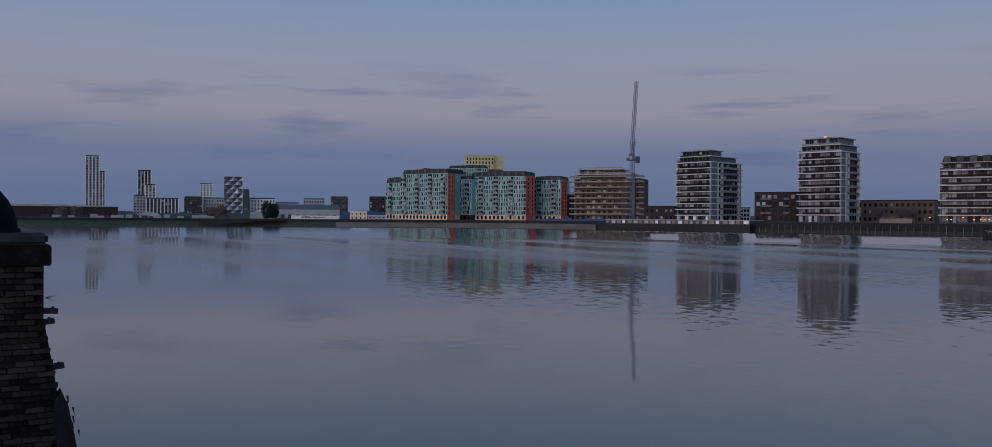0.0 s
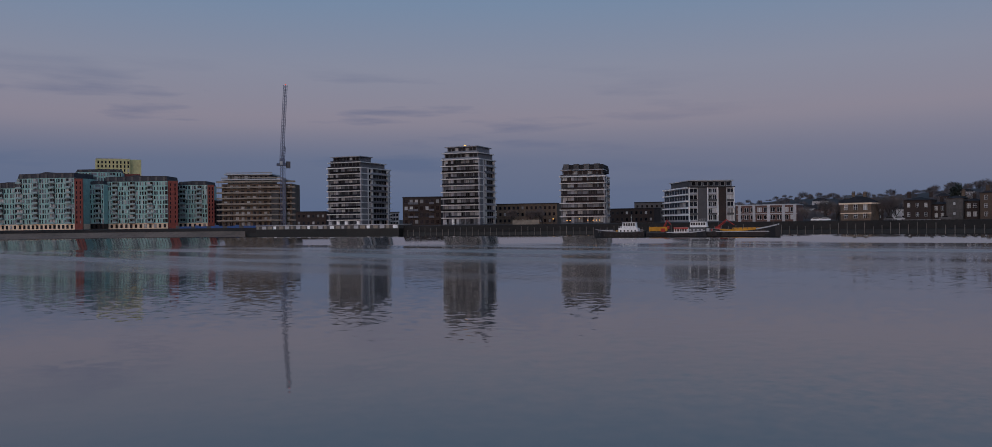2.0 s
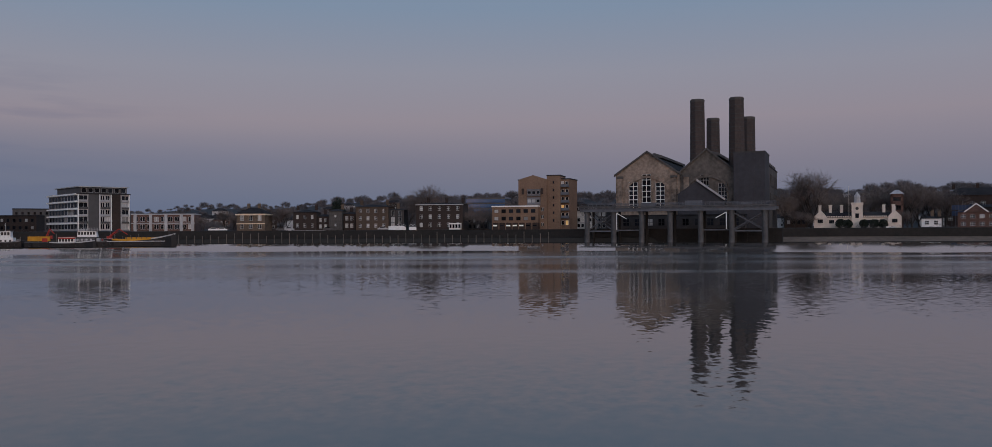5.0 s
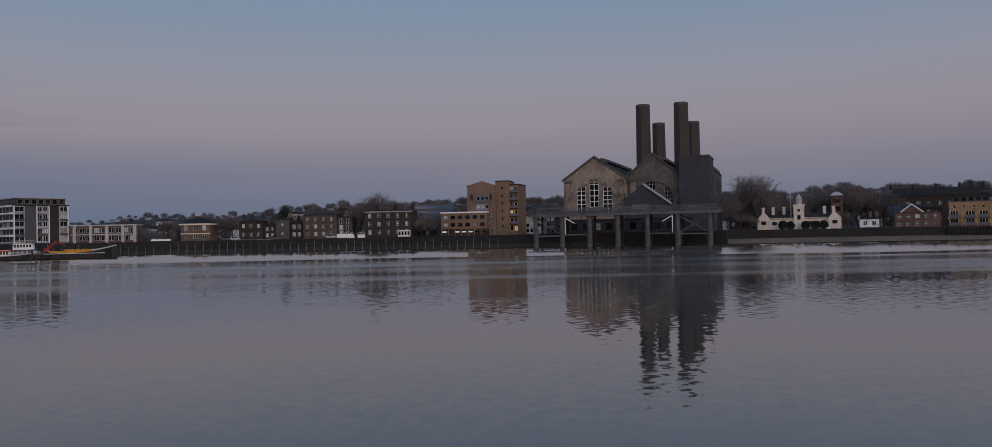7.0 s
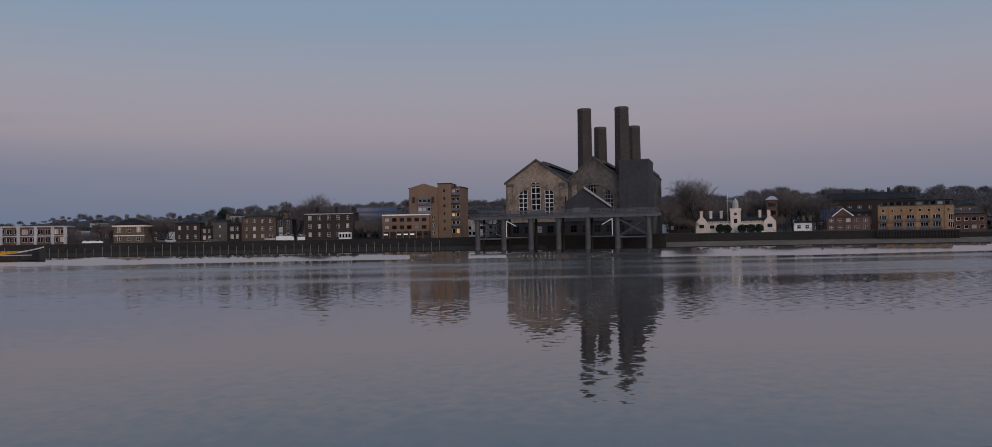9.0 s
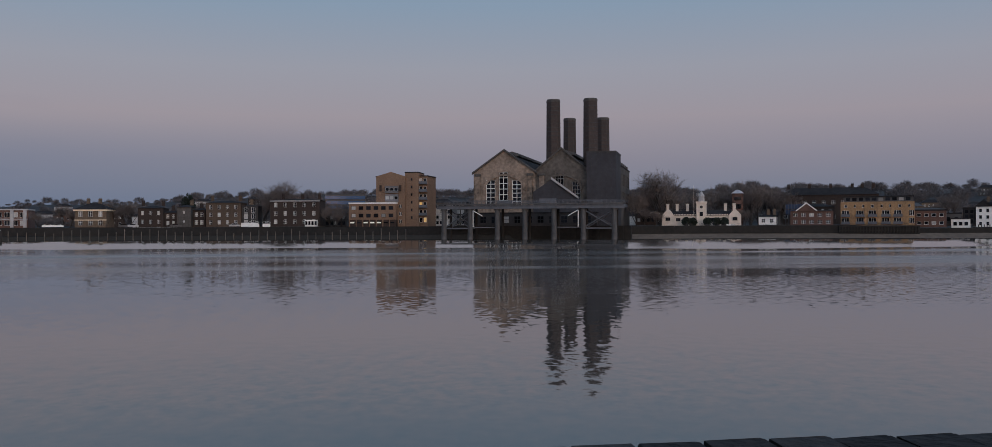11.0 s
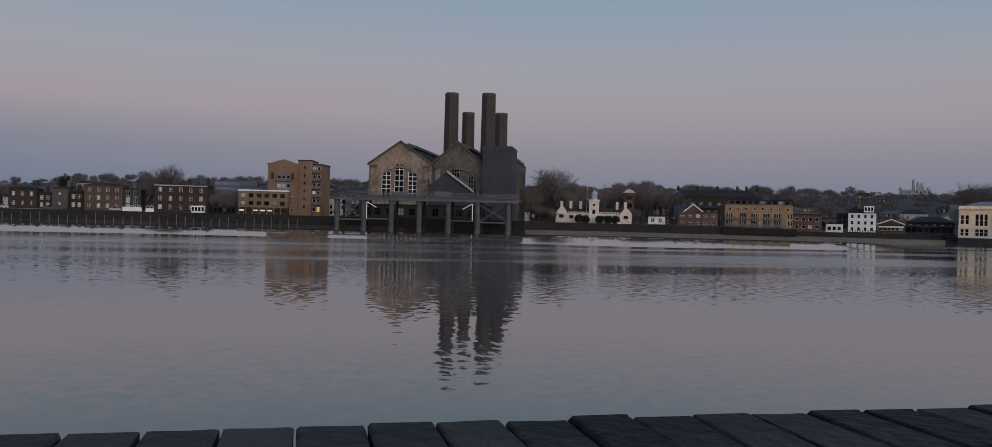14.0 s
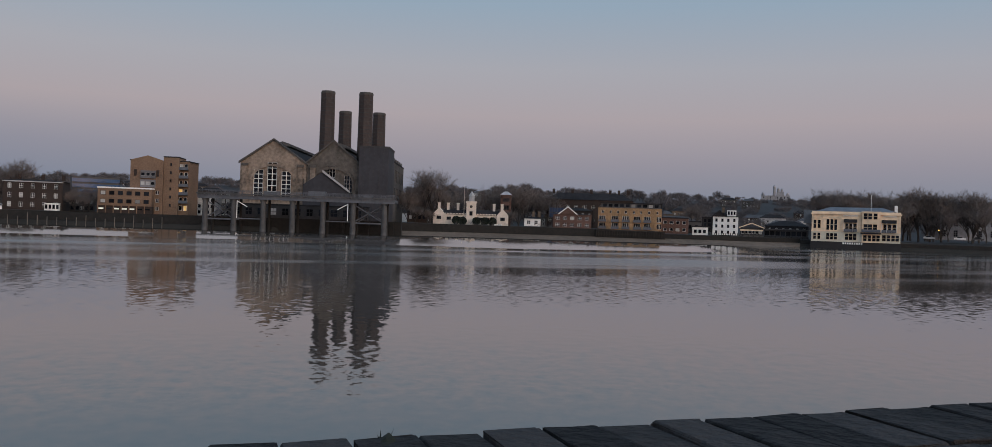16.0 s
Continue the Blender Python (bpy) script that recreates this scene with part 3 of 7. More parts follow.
def faceted_tower():
    """The flue tower wrapped in folded silver triangles."""
    t, w = thing("flue_tower", "tall flue tower clad in folded silver triangular panels", "tower", pol(-17.68, 800), pol(-16.56, 800))
    h, rnd = 37.4, random.Random(8)
    part("core", boxes((0.6, w - 0.6, 1.0, 12, 0, h)), GREY, t)
    nx, nz = 2, 5
    for j in range(nz):
        for i in range(nx):
            x0, x1, z0, z1 = w * i / nx, w * (i + 1) / nx, h * j / nz, h * (j + 1) / nz
            c = ((x0 + x1) / 2 + rnd.uniform(-0.9, 0.9), rnd.uniform(-0.3, 0.3), (z0 + z1) / 2 + rnd.uniform(-1.0, 1.0))
            rim = [(x0, -0.2, z0), ((x0 + x1) / 2, -2.4, z0), (x1, -0.2, z0), (x1, -2.2, (z0 + z1) / 2), (x1, -0.2, z1), ((x0 + x1) / 2, -2.4, z1), (x0, -0.2, z1), (x0, -2.2, (z0 + z1) / 2)]
            for k in range(8):
                bm = bmesh.new()
                a, b = rim[k], rim[(k + 1) % 8]
                tri = [bm.verts.new(p) for p in (a, b, c)]
                bk = [bm.verts.new((p[0], 0.9, p[2])) for p in (a, b, c)]
                bm.faces.new(tri)
                bm.faces.new(bk[::-1])
                for m in range(3):
                    bm.faces.new((tri[m], bk[m], bk[(m + 1) % 3], tri[(m + 1) % 3]))
                part("panel", bm, SILVER, t)


faceted_tower()

t, w = thing("brick_shed", "long low dark brown riverside shed with a pale roof edge", "shed", pol(-30.5, 700), pol(-23.9, 700))
part("wall", boxes((0, w, 0, 30, 0, 8.0)), BROWN, t)
bm = bmesh.new()
prism(bm, [(-0.5, 8.0), (w + 0.5, 8.0), (w + 0.5, 8.3), (w * 0.45, 9.6), (-0.5, 9.4)], -0.5, 30.5)
part("roof", bm, PALE, t)

t, w = thing("dome_tent", "white domed fabric shelter", "tent", pol(-22.95, 650), pol(-21.4, 650))
bm = bmesh.new()
prism(bm, [(w / 2 - w / 2 * cos(pi * i / 14), 4.4 * sin(pi * i / 14)) for i in range(15)][::-1], 0, 12)
part("cover", bm, PALE, t)
part("sill", boxes((-0.2, w + 0.2, -0.2, 0.1, 0, 0.3)), GREY, t)

rnd = random.Random(21)
for i in range(26):
    az = -28 + i * 0.42 + rnd.uniform(-0.1, 0.1)
    t, w = thing("stored_container", "pale stacked container on the wharf", "container", pol(az, 640), pol(az + rnd.uniform(0.25, 0.5), 640), group="wharf containers")
    h = rnd.uniform(1.2, 2.6)
    m = rnd.choice((PALE, PALE, GREY, STONE))
    part("body", boxes((0, w, 0, 2.4, 0, h)), m, t)
    k = int(w / 0.6)
    bm = bmesh.new()
    for j in range(k):
        box(bm, j * w / k, j * w / k + 0.25, -0.06, 0, 0.1, h - 0.1)
    part("ribs", bm, m, t)

t, w = thing("timber_jetty", "long dark timber jetty on piles", "jetty", pol(-19.2, 585), pol(-13.85, 585), 0)
part("deck", boxes((0, w, 0, 6, 3.6, 4.1)), TIMBER, t)
part("fender_beam", boxes((0, w, -0.2, 0, 2.0, 2.4)), TIMBER, t)
repeat("jettypile", lambda: boxes((0, 0.4, 0, 0.4, -1, 3.6)), TIMBER, "post", t, [(i * w / 36, y, 0) for i in range(37) for y in (-0.3, 5)])
repeat("jettyrail", lambda: boxes((0, 0.12, 0, 0.12, 0, 1.1)), TIMBER, "rail_post", t, [(i * w / 24, 0.1, 4.1) for i in range(25)])
part("handrail", boxes((0, w, 0.1, 0.2, 5.1, 5.22)), TIMBER, t)

t, w = thing("warehouse", "long grey metal warehouse with a shallow roof", "warehouse", pol(-14.42, 690), pol(-10.38, 690))
part("wall", boxes((0, w, 0, 30, 0, 7.5)), PALE, t)
bm = bmesh.new()
prism(bm, [(0, 0), (30, 0), (15, 4.0)], 0, w)
me = mesh_of("roof", bm, GREY)
ob = part("roof", me, None, t)
ob.matrix_basis = Matrix.Translation((w, 0, 7.5)) @ Matrix.Rotation(pi / 2, 4, "Z")
for i in range(8):
    part("door", boxes((3 + i * w / 8.5, 6 + i * w / 8.5, -0.1, 0, 0, 3.5)), GREY, t)

t, w = thing("small_shed", "small pale metal shed with a pitched roof", "shed", pol(-16.1, 670), pol(-14.5, 670))
part("wall", boxes((0, w, 0, 10, 0, 5)), PALE, t)
bm = bmesh.new()
gable_roof(bm, 0, w, 0, 10, 5, 8)
part("roof", bm, GREY, t)

t, w = thing("boundary_wall", "white riverside wall with dark painted markings", "wall", pol(-13.5, 640), pol(-10.45, 640))
part("wall", boxes((0, w, 0, 0.5, 0, 2.6)), WHITE, t)
rnd = random.Random(5)
for i in range(9):
    x = w * (0.22 + 0.06 * i)
    part("painted_mark", boxes((x, x + rnd.uniform(0.9, 1.7), -0.02, 0, 0.8, rnd.uniform(1.4, 2.1))), BLACK, t)

t, w = thing("arched_shed", "bright blue shed with a curved roof", "shed", pol(-10.33, 680), pol(-7.25, 680))
bm = bmesh.new()
prism(bm, [(0, 0)] + [(w * i / 12, 4.2 + 5.6 * sin(pi * (0.18 + 0.64 * i / 12)) - 2.9) for i in range(13)] + [(w, 0)], 0, 40)
part("shell", bm, BLUE, t)
part("eave_band", boxes((-0.2, w + 0.2, -0.15, 0, 0, 1.0)), GREY, t)

t, w = thing("cream_house", "small cream two-storey riverside house with a flat roof", "house", pol(-9.72, 645), pol(-8.60, 645), 4.2)
part("wall", boxes((0, w, 0, 9, 0, 6.4)), CREAM, t)
part("parapet", boxes((-0.2, w + 0.2, -0.2, 9.2, 6.4, 6.7)), WHITE, t)
windows(t, 0, w, 3.2, 6.2, 4, 1, 1.0, 1.5, WHITE, (1, 2))
windows(t, 0, w, 0.3, 3.2, 4, 1, 1.0, 1.7, WHITE, (1, 2), seed=2)
t, w = thing("pale_outbuilding", "low pale outbuilding beside the river", "house", pol(-8.55, 645), pol(-7.35, 645), 4.2)
part("wall", boxes((0, w, 0, 8, 0, 3.6)), PALE, t)
part("roof", boxes((-0.3, w + 0.3, -0.3, 8.3, 3.6, 3.9)), WHITE, t)
windows(t, 0, w, 0.6, 3.4, 4, 1, 1.2, 1.3, WHITE)

# ---- teal apartment complex ----


def teal_block(x0, x1, y, y1, top, roof, label, seed, base=5.0, cols=None, dark=False):
    t, w = thing("apartment_block", label, "apartment block", (x0, y), (x1, y1), base, "teal riverside apartments")
    h, depth = top - base, 22
    part("wall", boxes((0, w, 0, depth, 3.6, h)), TEAL, t)
    part("base_wall", boxes((0.15, w - 0.15, 0.15, depth, 0, 3.6)), CREAM if not dark else BROWN, t, "pale sandy brick ground floor")
    bm, rh = bmesh.new(), roof - base
    prism(bm, [(0.3, h), (w - 0.3, h), (w - 0.8, rh), (w * 0.62, rh + 0.2), (w * 0.5, rh + (0.9 if w > 30 else 0.2)), (w * 0.4, rh), (1.2, rh - 0.3)], 0.6, depth - 1)
    part("roof", bm, LEAD, t, "dark grey set-back top storey")
    for i in range(max(2, int(w / 5))):
        x = w * (i + 0.4) / max(2, int(w / 5))
        part("roof_dormer", boxes((x, x + 1.6, 0.35, 1.2, h + 0.3, rh - 0.4)), GREY, t)
    floors = max(5, round((h - 3.6) / 3.15))
    cols = cols or max(4, round(w / 1.9))
    fh = (h - 3.6) / floors
    bal = [i for i in range(cols) if (i * 7 + seed) % 6 in (2, 3)]
    rnd = random.Random(seed)
    for j in range(floors):
        z = 3.6 + j * fh
        part("storey_band", boxes((-0.02, w + 0.02, -0.12, 0, z, z + 0.22)), PALE if rnd.random() < 0.3 else TEAL, t)
        for i in range(cols):
            x = w * i / cols
            ww = rnd.choice((0.75, 0.95, 1.15))
            off = rnd.uniform(0.1, w / cols - ww - 0.1) if w / cols - ww > 0.25 else 0.1
            if i in bal:
                ww, off = w / cols - 0.1, 0.05
            m = rnd.choice((GLASS, GLASS, GLASS, TOWERGLASS, TOWERGLASS, TOWERGLASS, BLIND))
            ob = part("window", window_mesh(ww, fh * (0.74 if i not in bal else 0.8), TEAL if rnd.random() < 0.5 else PALE, m), None, t)
            ob.matrix_basis = Matrix.Translation((x + off, -0.01, z + 0.4))
    for i in bal:
        if i + 1 in bal:
            bw = 2 * w / cols
            repeat(("bal", round(bw, 1)), lambda: balcony_bm(bw, 1.4), material("grey_green_glass_balcony", (0.20, 0.29, 0.29), rough=0.4, vary=0.2), "balcony", t, [(w * i / cols, 0, 3.6 + j * fh + 0.1) for j in range(floors)])
    for i in range(cols):
        if rnd.random() < 0.25:
            z = 3.6 + fh * rnd.randrange(floors)
            part("pale_panel", boxes((w * i / cols + 0.05, w * i / cols + 0.75, -0.09, 0, z + 0.25, min(h, z + fh * rnd.choice((1, 2, 3))))), material("pale_aqua_panel", (0.46, 0.56, 0.53), vary=0.2, rough=0.5), t)
    k = int(w / 3)
    windows(t, 0.5, w - 0.5, 0.2, 3.4, k, 1, 1.5, 2.4, DARK, seed=seed)
    return t


teal_block(-81.0, -67.8, 626, 617, 31.7, 35.5, "teal-panelled apartment block with balconies and grey top storey", 1)
teal_block(-68.0, -34.0, 616, 596, 37.6, 40.8, "broad teal-panelled apartment block with projecting balconies", 2)
teal_block(-34.8, -7.0, 620, 618, 42.6, 44.6, "tall teal-panelled apartment block behind the others", 3)
teal_block(-29.5, -17.5, 612, 606, 34.0, 36.2, "recessed darker teal apartment block", 4, dark=True)
teal_block(-17.9, 20.8, 612, 597, 35.9, 39.4, "broad teal apartment block with balconies facing the river", 5)
teal_block(27.2, 46.0, 611, 604, 33.9, 36.6, "narrow teal apartment block with a grey top storey", 7)
for x0, x1, y, top in ((-34.0, -29.4, 595.5, 37.0), (20.8, 27.0, 597.5, 36.2), (46.0, 50.3, 603, 34.0)):
    t, w = thing("stair_tower", "rust-red panelled stair tower between teal blocks", "stair tower", (x0, y), (x1, y), 5.0, "red stair towers")
    part("wall", boxes((0, w, 0, 18, 0, top - 5)), RED, t)
    part("parapet", boxes((-0.1, w + 0.1, -0.1, 18.1, top - 5, top - 4.6)), DARK, t)
    windows(t, 0.2, w - 0.2, 3.2, top - 6, 2, 9, 0.7, 1.9, RED, seed=int(x0))
t, w = thing("brown_block", "dark brown brick block behind the scaffolding", "apartment block", (50.3, 610), (56, 610))
part("wall", boxes((0, w, 0, 15, 0, 19)), BROWN, t)
windows(t, 0, w, 1, 18, 3, 6, 1.1, 1.8, DARK)
t, w = thing("tower_block", "pale yellow-panelled residential tower with dark windows", "tower block", (-24.8, 690), (-2.0, 692), 5)
part("wall", boxes((0, w, 0, 16, 0, 52)), YELLOW, t)
part("side_wing", boxes((w, w + 8, 3, 16, 0, 52)), YELLOW, t)
part("parapet", boxes((0, w + 0.1, -0.1, 16.1, 52, 52.4)), PALE, t)
windows(t, 0, w, 36, 51, 9, 5, 1.2, 2.1, YELLOW)
t, w = thing("orange_block", "orange-red block behind the teal apartments", "apartment block", (-7.0, 640), (4.5, 640), 5)
part("wall", boxes((0, w, 0, 10, 0, 38)), RED, t)
windows(t, 0, w, 30, 37, 5, 2, 1.0, 1.8, ORANGE)

# ---- scaffolded building and crane ----
t, w = thing("unfinished_block", "unfinished apartment block wrapped in scaffolding with boarded lifts", "apartment block", pol(5.05, 533), pol(9.75, 522), 5.0)
part("wall", boxes((1.5, w - 1.5, 1.5, 24, 0, 26)), SOOT, t)
part("upper_storey", boxes((4.5, w * 0.66, 3, 22, 26, 32)), GREY, t)
part("roof_slab", boxes((2.8, w * 0.7, 1.4, 23, 31.5, 32.1)), PALE, t)
part("roof_slab", boxes((1.6, w * 0.86, 0.2, 24, 28.3, 29.0)), PALE, t)
part("guard_rail", boxes((1.6, w * 0.86, 0.2, 0.3, 29.4, 29.9), (3.6, w * 0.7, 2.0, 2.1, 32.5, 32.9)), SCAFF, t)
windows(t, 2, w - 2, 0.5, 25.8, 12, 8, 1.9, 2.1, STONE, at=Matrix.Translation((0, 1.5, 0)), blinds=0.3)
windows(t, 5, w * 0.65, 26, 31.4, 8, 2, 1.8, 1.8, PALE, at=Matrix.Translation((0, 3, 0)))
repeat("lift", lambda: boxes((-1.2, w + 0.8, -0.4, 1.4, 0, 0.34), (-1.2, w + 0.8, -0.5, -0.4, 0.2, 0.95)), SCAFF, "scaffold_lift", t, [(0, 0, 3.3 * j + 0.4) for j in range(1, 9)])
repeat("standard", lambda: boxes((0, 0.10, -0.25, -0.15, 0, 28)), STEEL, "scaffold_pole", t, [(w * i / 24, 0, 0) for i in range(25)])
part("netting", boxes((w * 0.70, w * 0.80, -0.4, -0.3, 1, 22)), DARK, t, "dark debris netting")
part("hoist_mast", boxes((w * 0.86, w * 0.90, -1.6, -0.5, 0, 29)), STEEL, t)

t, w = thing("tower_crane", "blue-grey luffing tower crane with a steep raised jib", "crane", pol(9.05, 500), None, 5.0)


def lattice(p, q, s, bays, r=0.12):
    bm = bmesh.new()
    p, q = Vector(p), Vector(q)
    u = (q - p).normalized()
    a = u.orthogonal().normalized()
    b = u.cross(a)
    cs = [(a * i + b * j) * s / 2 for i, j in ((-1, -1), (1, -1), (1, 1), (-1, 1))]
    for c in cs:
        rod(bm, p + c, q + c, r, r, 4)
    for k in range(bays):
        f0, f1 = p.lerp(q, k / bays), p.lerp(q, (k + 1) / bays)
        for i in range(4):
            rod(bm, f0 + cs[i], f1 + cs[(i + 1) % 4], r * 0.6, r * 0.6, 3)
    return bm


part("mast", lattice((0, 0, 0), (0, 0, 35), 1.9, 18, 0.16), CRANE, t)
part("slewing_platform", boxes((-3.2, 1.6, -1.3, 1.3, 35, 36.4), (-1.6, 1.2, -1.1, 1.1, 36.4, 39)), CRANE, t)
part("counterweight", boxes((2.0, 4.2, -1.2, 1.2, 33.6, 37.4)), GREY, t)
part("cab", boxes((-1.8, -0.4, -2.4, -1.3, 35.2, 37.4)), PALE, t)
part("a_frame", lattice((0.4, 0, 38.5), (1.2, 0, 46), 1.0, 5, 0.12), CRANE, t)
part("jib", lattice((-0.6, 0, 36.5), (2.1, 0, 81), 1.5, 26, 0.14), CRANE, t)
bm = bmesh.new()
rod(bm, (1.2, 0, 46), (2.0, 0, 79), 0.06, 0.06, 4)
part("pendant_cable", bm, BLACK, t)
part("jib_head_lamp", boxes((1.85, 2.4, -0.25, 0.25, 81, 81.6)), REDLAMP, t, "red warning lamp")

# ---- riverside towers with white balcony bands ----


def banded_tower(label, a, b, depth, z1, floors, setbacks, side_bays, seed, base=5.2, front_bays=8, lit=0.01, solid_ground=True):
    """A tower with a projecting white slab at every storey, glass between and stepped-back top storeys."""
    t, w = thing("apartment_tower", label, "apartment tower", a, b, base, "banded riverside towers")
    fh = (z1 - base) / (floors + setbacks)
    h = floors * fh
    rnd = random.Random(seed)
    part("wall", boxes((0.9, w - 0.9, 0.9, depth - 0.9, 0, h)), GREY, t)
    for j in range(1, floors + 1):
        part("balcony_slab", boxes((-0.25, w + 0.3, -0.45, depth + 0.2, j * fh - 0.22, j * fh + 0.32)), BAND, t, "white slab edge")
    part("corner_column", boxes((w - 0.9, w - 0.1, 0.0, 0.9, 0, h)), SLABGREY, t)
    for i in range(front_bays + 1):
        if i in (0, 2, front_bays // 2 + 1, front_bays - 1):
            x = min(0.4 + (w - 1.6) * i / front_bays, w - 1.6)
            part("pier", boxes((x, x + (1.3 if i == 2 else 0.7), 0.3, 0.95, 0, h)), SLABGREY if i == 2 else MIDGREY, t)
    for i in range(front_bays):
        if rnd.random() < (0.55 if solid_ground else 0.12):
            x = 0.6 + (w - 1.2) * i / front_bays
            part("ground_floor_panel", boxes((x, x + (w - 1.2) / front_bays * rnd.uniform(0.45, 0.9), 0.25, 0.85, 0.1, fh * 0.82)), WHITE if i % 3 else PALE, t)
    at = Matrix.Translation((0, 0.9, 0))
    for j in range(floors):
        windows(t, 1.0, w - 1.0, j * fh + 0.25, (j + 1) * fh - 0.2, front_bays, 1, (w - 2.2) / front_bays * 0.93, fh * 0.78, MIDGREY if j % 3 else DARK, (2, 1), at=at, lit=lit, seed=seed + j, blinds=0.2, clear=TOWERGLASS)
        part("balustrade", boxes((0.6 + (w * 0.1 if j % 2 else 0), w - 0.3, -0.66, -0.60, j * fh + 0.3, j * fh + 1.25)), GLASS, t, "glass balustrade") if j else None
    side = face("right", w, depth)
    part("side_panel", boxes((w - 0.9, w + 0.1, 1.2, depth * 0.20, 0.2, h)), MIDGREY, t)
    part("side_panel", boxes((w - 0.9, w - 0.2, depth * 0.9, depth - 0.6, 0.2, h)), MIDGREY, t)
    windows(t, depth * 0.26, depth * 0.9, 0.3, h, side_bays, floors, depth * 0.6 / side_bays * 0.85, fh * 0.72, MIDGREY, at=side @ Matrix.Translation((0, 0.85, 0)), seed=seed + 50, blinds=0.1)
    for f in (0.20, 0.34, 0.88):
        part("side_frame", boxes((w - 0.9, w + 0.25, depth * f, depth * f + 1.1, 0.2, h - 0.3)), BAND, t, "pale frame column")
    for j in range(1, floors, 1):
        part("side_balcony", boxes((w - 0.5, w + 0.5, depth * 0.3, depth * 0.86, j * fh - 0.1, j * fh + 0.9)), SLABGREY if j % 2 else MIDGREY, t)
    for k in range(setbacks):
        m = 1.3 + 1.1 * k
        z = h + k * fh
        rear = depth * (0.86, 0.45)[k % 2] if depth > 25 else depth - m
        part("penthouse_storey", boxes((m, w - m, m, rear, z, z + fh)), (MIDGREY, TOWERGLASS, DARK)[k % 3], t)
        part("terrace_slab", boxes((m - 1.1, w - m + 1.0, m - 1.3, rear + 0.6, z + fh - 0.2, z + fh + 0.2)), (BAND if k < setbacks - 1 else SLABGREY), t)
        part("terrace_rail", boxes((m - 1.0, w - m + 0.9, m - 1.2, m - 1.14, z + 0.1, z + 1.05)), TOWERGLASS, t, "glass terrace rail")
        windows(t, m + 0.3, w - m - 0.3, z + 0.3, z + fh - 0.2, front_bays, 1, (w - 2 * m) / front_bays * 0.8, fh * 0.7, GREY, at=Matrix.Translation((0, m, 0)), seed=seed + 70 + k)
    part("roof_plant", boxes((w * 0.3, w * 0.62, depth * 0.3, depth * 0.7, h + setbacks * fh, h + setbacks * fh + 0.9)), GREY, t)
    return t


banded_tower("white-banded residential tower with dark glazing and balconies", pol(11.90, 467), pol(14.12, 455), 30, 42.2, 10, 2, 7, 11)
tall = banded_tower("tall white-banded residential tower with stepped top floors", pol(19.46, 434), pol(22.02, 425), 21, 44.6, 10, 2, 5, 12)
part("roof_lamp", boxes((8.6, 9.6, 9.0, 9.6, 40.4, 40.9)), LAMP, tall, "small orange rooftop lamp")
banded_tower("white-banded tower with a dark mansard top and lit ground floor", pol(27.42, 415), pol(30.42, 412), 20, 31.0, 7, 1, 5, 13, solid_ground=False)
t, w = thing("mansard_roof", "dark faceted mansard storey on a banded tower", "roof", pol(27.45, 417), pol(30.45, 413), 29.6)
bm = bmesh.new()
prism(bm, [(0.9, 0), (w - 0.9, 0), (w - 0.9, 2.4), (w - 1.4, 4.1), (1.5, 4.1), (0.9, 2.4)], 0.9, 17)
part("shell", bm, SLATE, t)
for i in range(4):
    part("dormer", boxes((1.5 + i * w / 4.4, 4.2 + i * w / 4.4, 0.3, 1.6, 0.4, 4.4)), (GREY, DARK)[i % 2], t)
for i, x in enumerate((3.5, 5.0, 9.5, 13.5, 16.0, 17.5, 19.0)):
    p0, p1 = Vector(pol(27.35, 416)), Vector(pol(30.55, 412))
    q = p0.lerp(p1, x / 23.0)
    t, w = thing("hanging_lamp", "warm orange lamp in the ground-floor restaurant", "lamp", (q.x, q.y - 0.6), None, 6.6 + (0.9 if i == 2 else 0), "restaurant lamps")
    bm = bmesh.new()
    bmesh.ops.create_icosphere(bm, subdivisions=1, radius=0.26)
    part("globe", bm, LAMP, t)
    part("cord", boxes((-0.03, 0.03, -0.03, 0.03, 0.2, 1.0)), BLACK, t)


def brick_block(label, a, b, depth, top, floors, cols, wall, base=5.0, frame_mat=DARK, ww=1.3, wh=1.6, balconies=(), name="brick_building", cat="apartment block", roof=SLATE, lit=0.0, bars=(1, 1), seed=1, parapet=0.5, keep=1.0, blinds=0.15):
    t, w = thing(name, label, cat, a, b, base)
    h = top - base
    part("wall", boxes((0, w, 0, depth, 0, h)), wall, t)
    part("parapet", boxes((-0.15, w + 0.15, -0.15, depth + 0.15, h, h + parapet)), roof, t)
    windows(t, 0.4, w - 0.4, 0.2, h - 0.2, cols, floors, ww, wh, frame_mat, bars, seed=seed, lit=lit, keep=keep, blinds=blinds)
    fh = (h - 0.4) / floors
    cw = (w - 0.8) / cols
    for i in balconies:
        repeat(("b", round(cw, 1)), lambda: balcony_bm(cw * 0.9, 1.2), STEEL, "balcony", t, [(0.4 + i * cw, 0, 0.2 + j * fh + 0.2) for j in range(1, floors)])
    return t, w, h


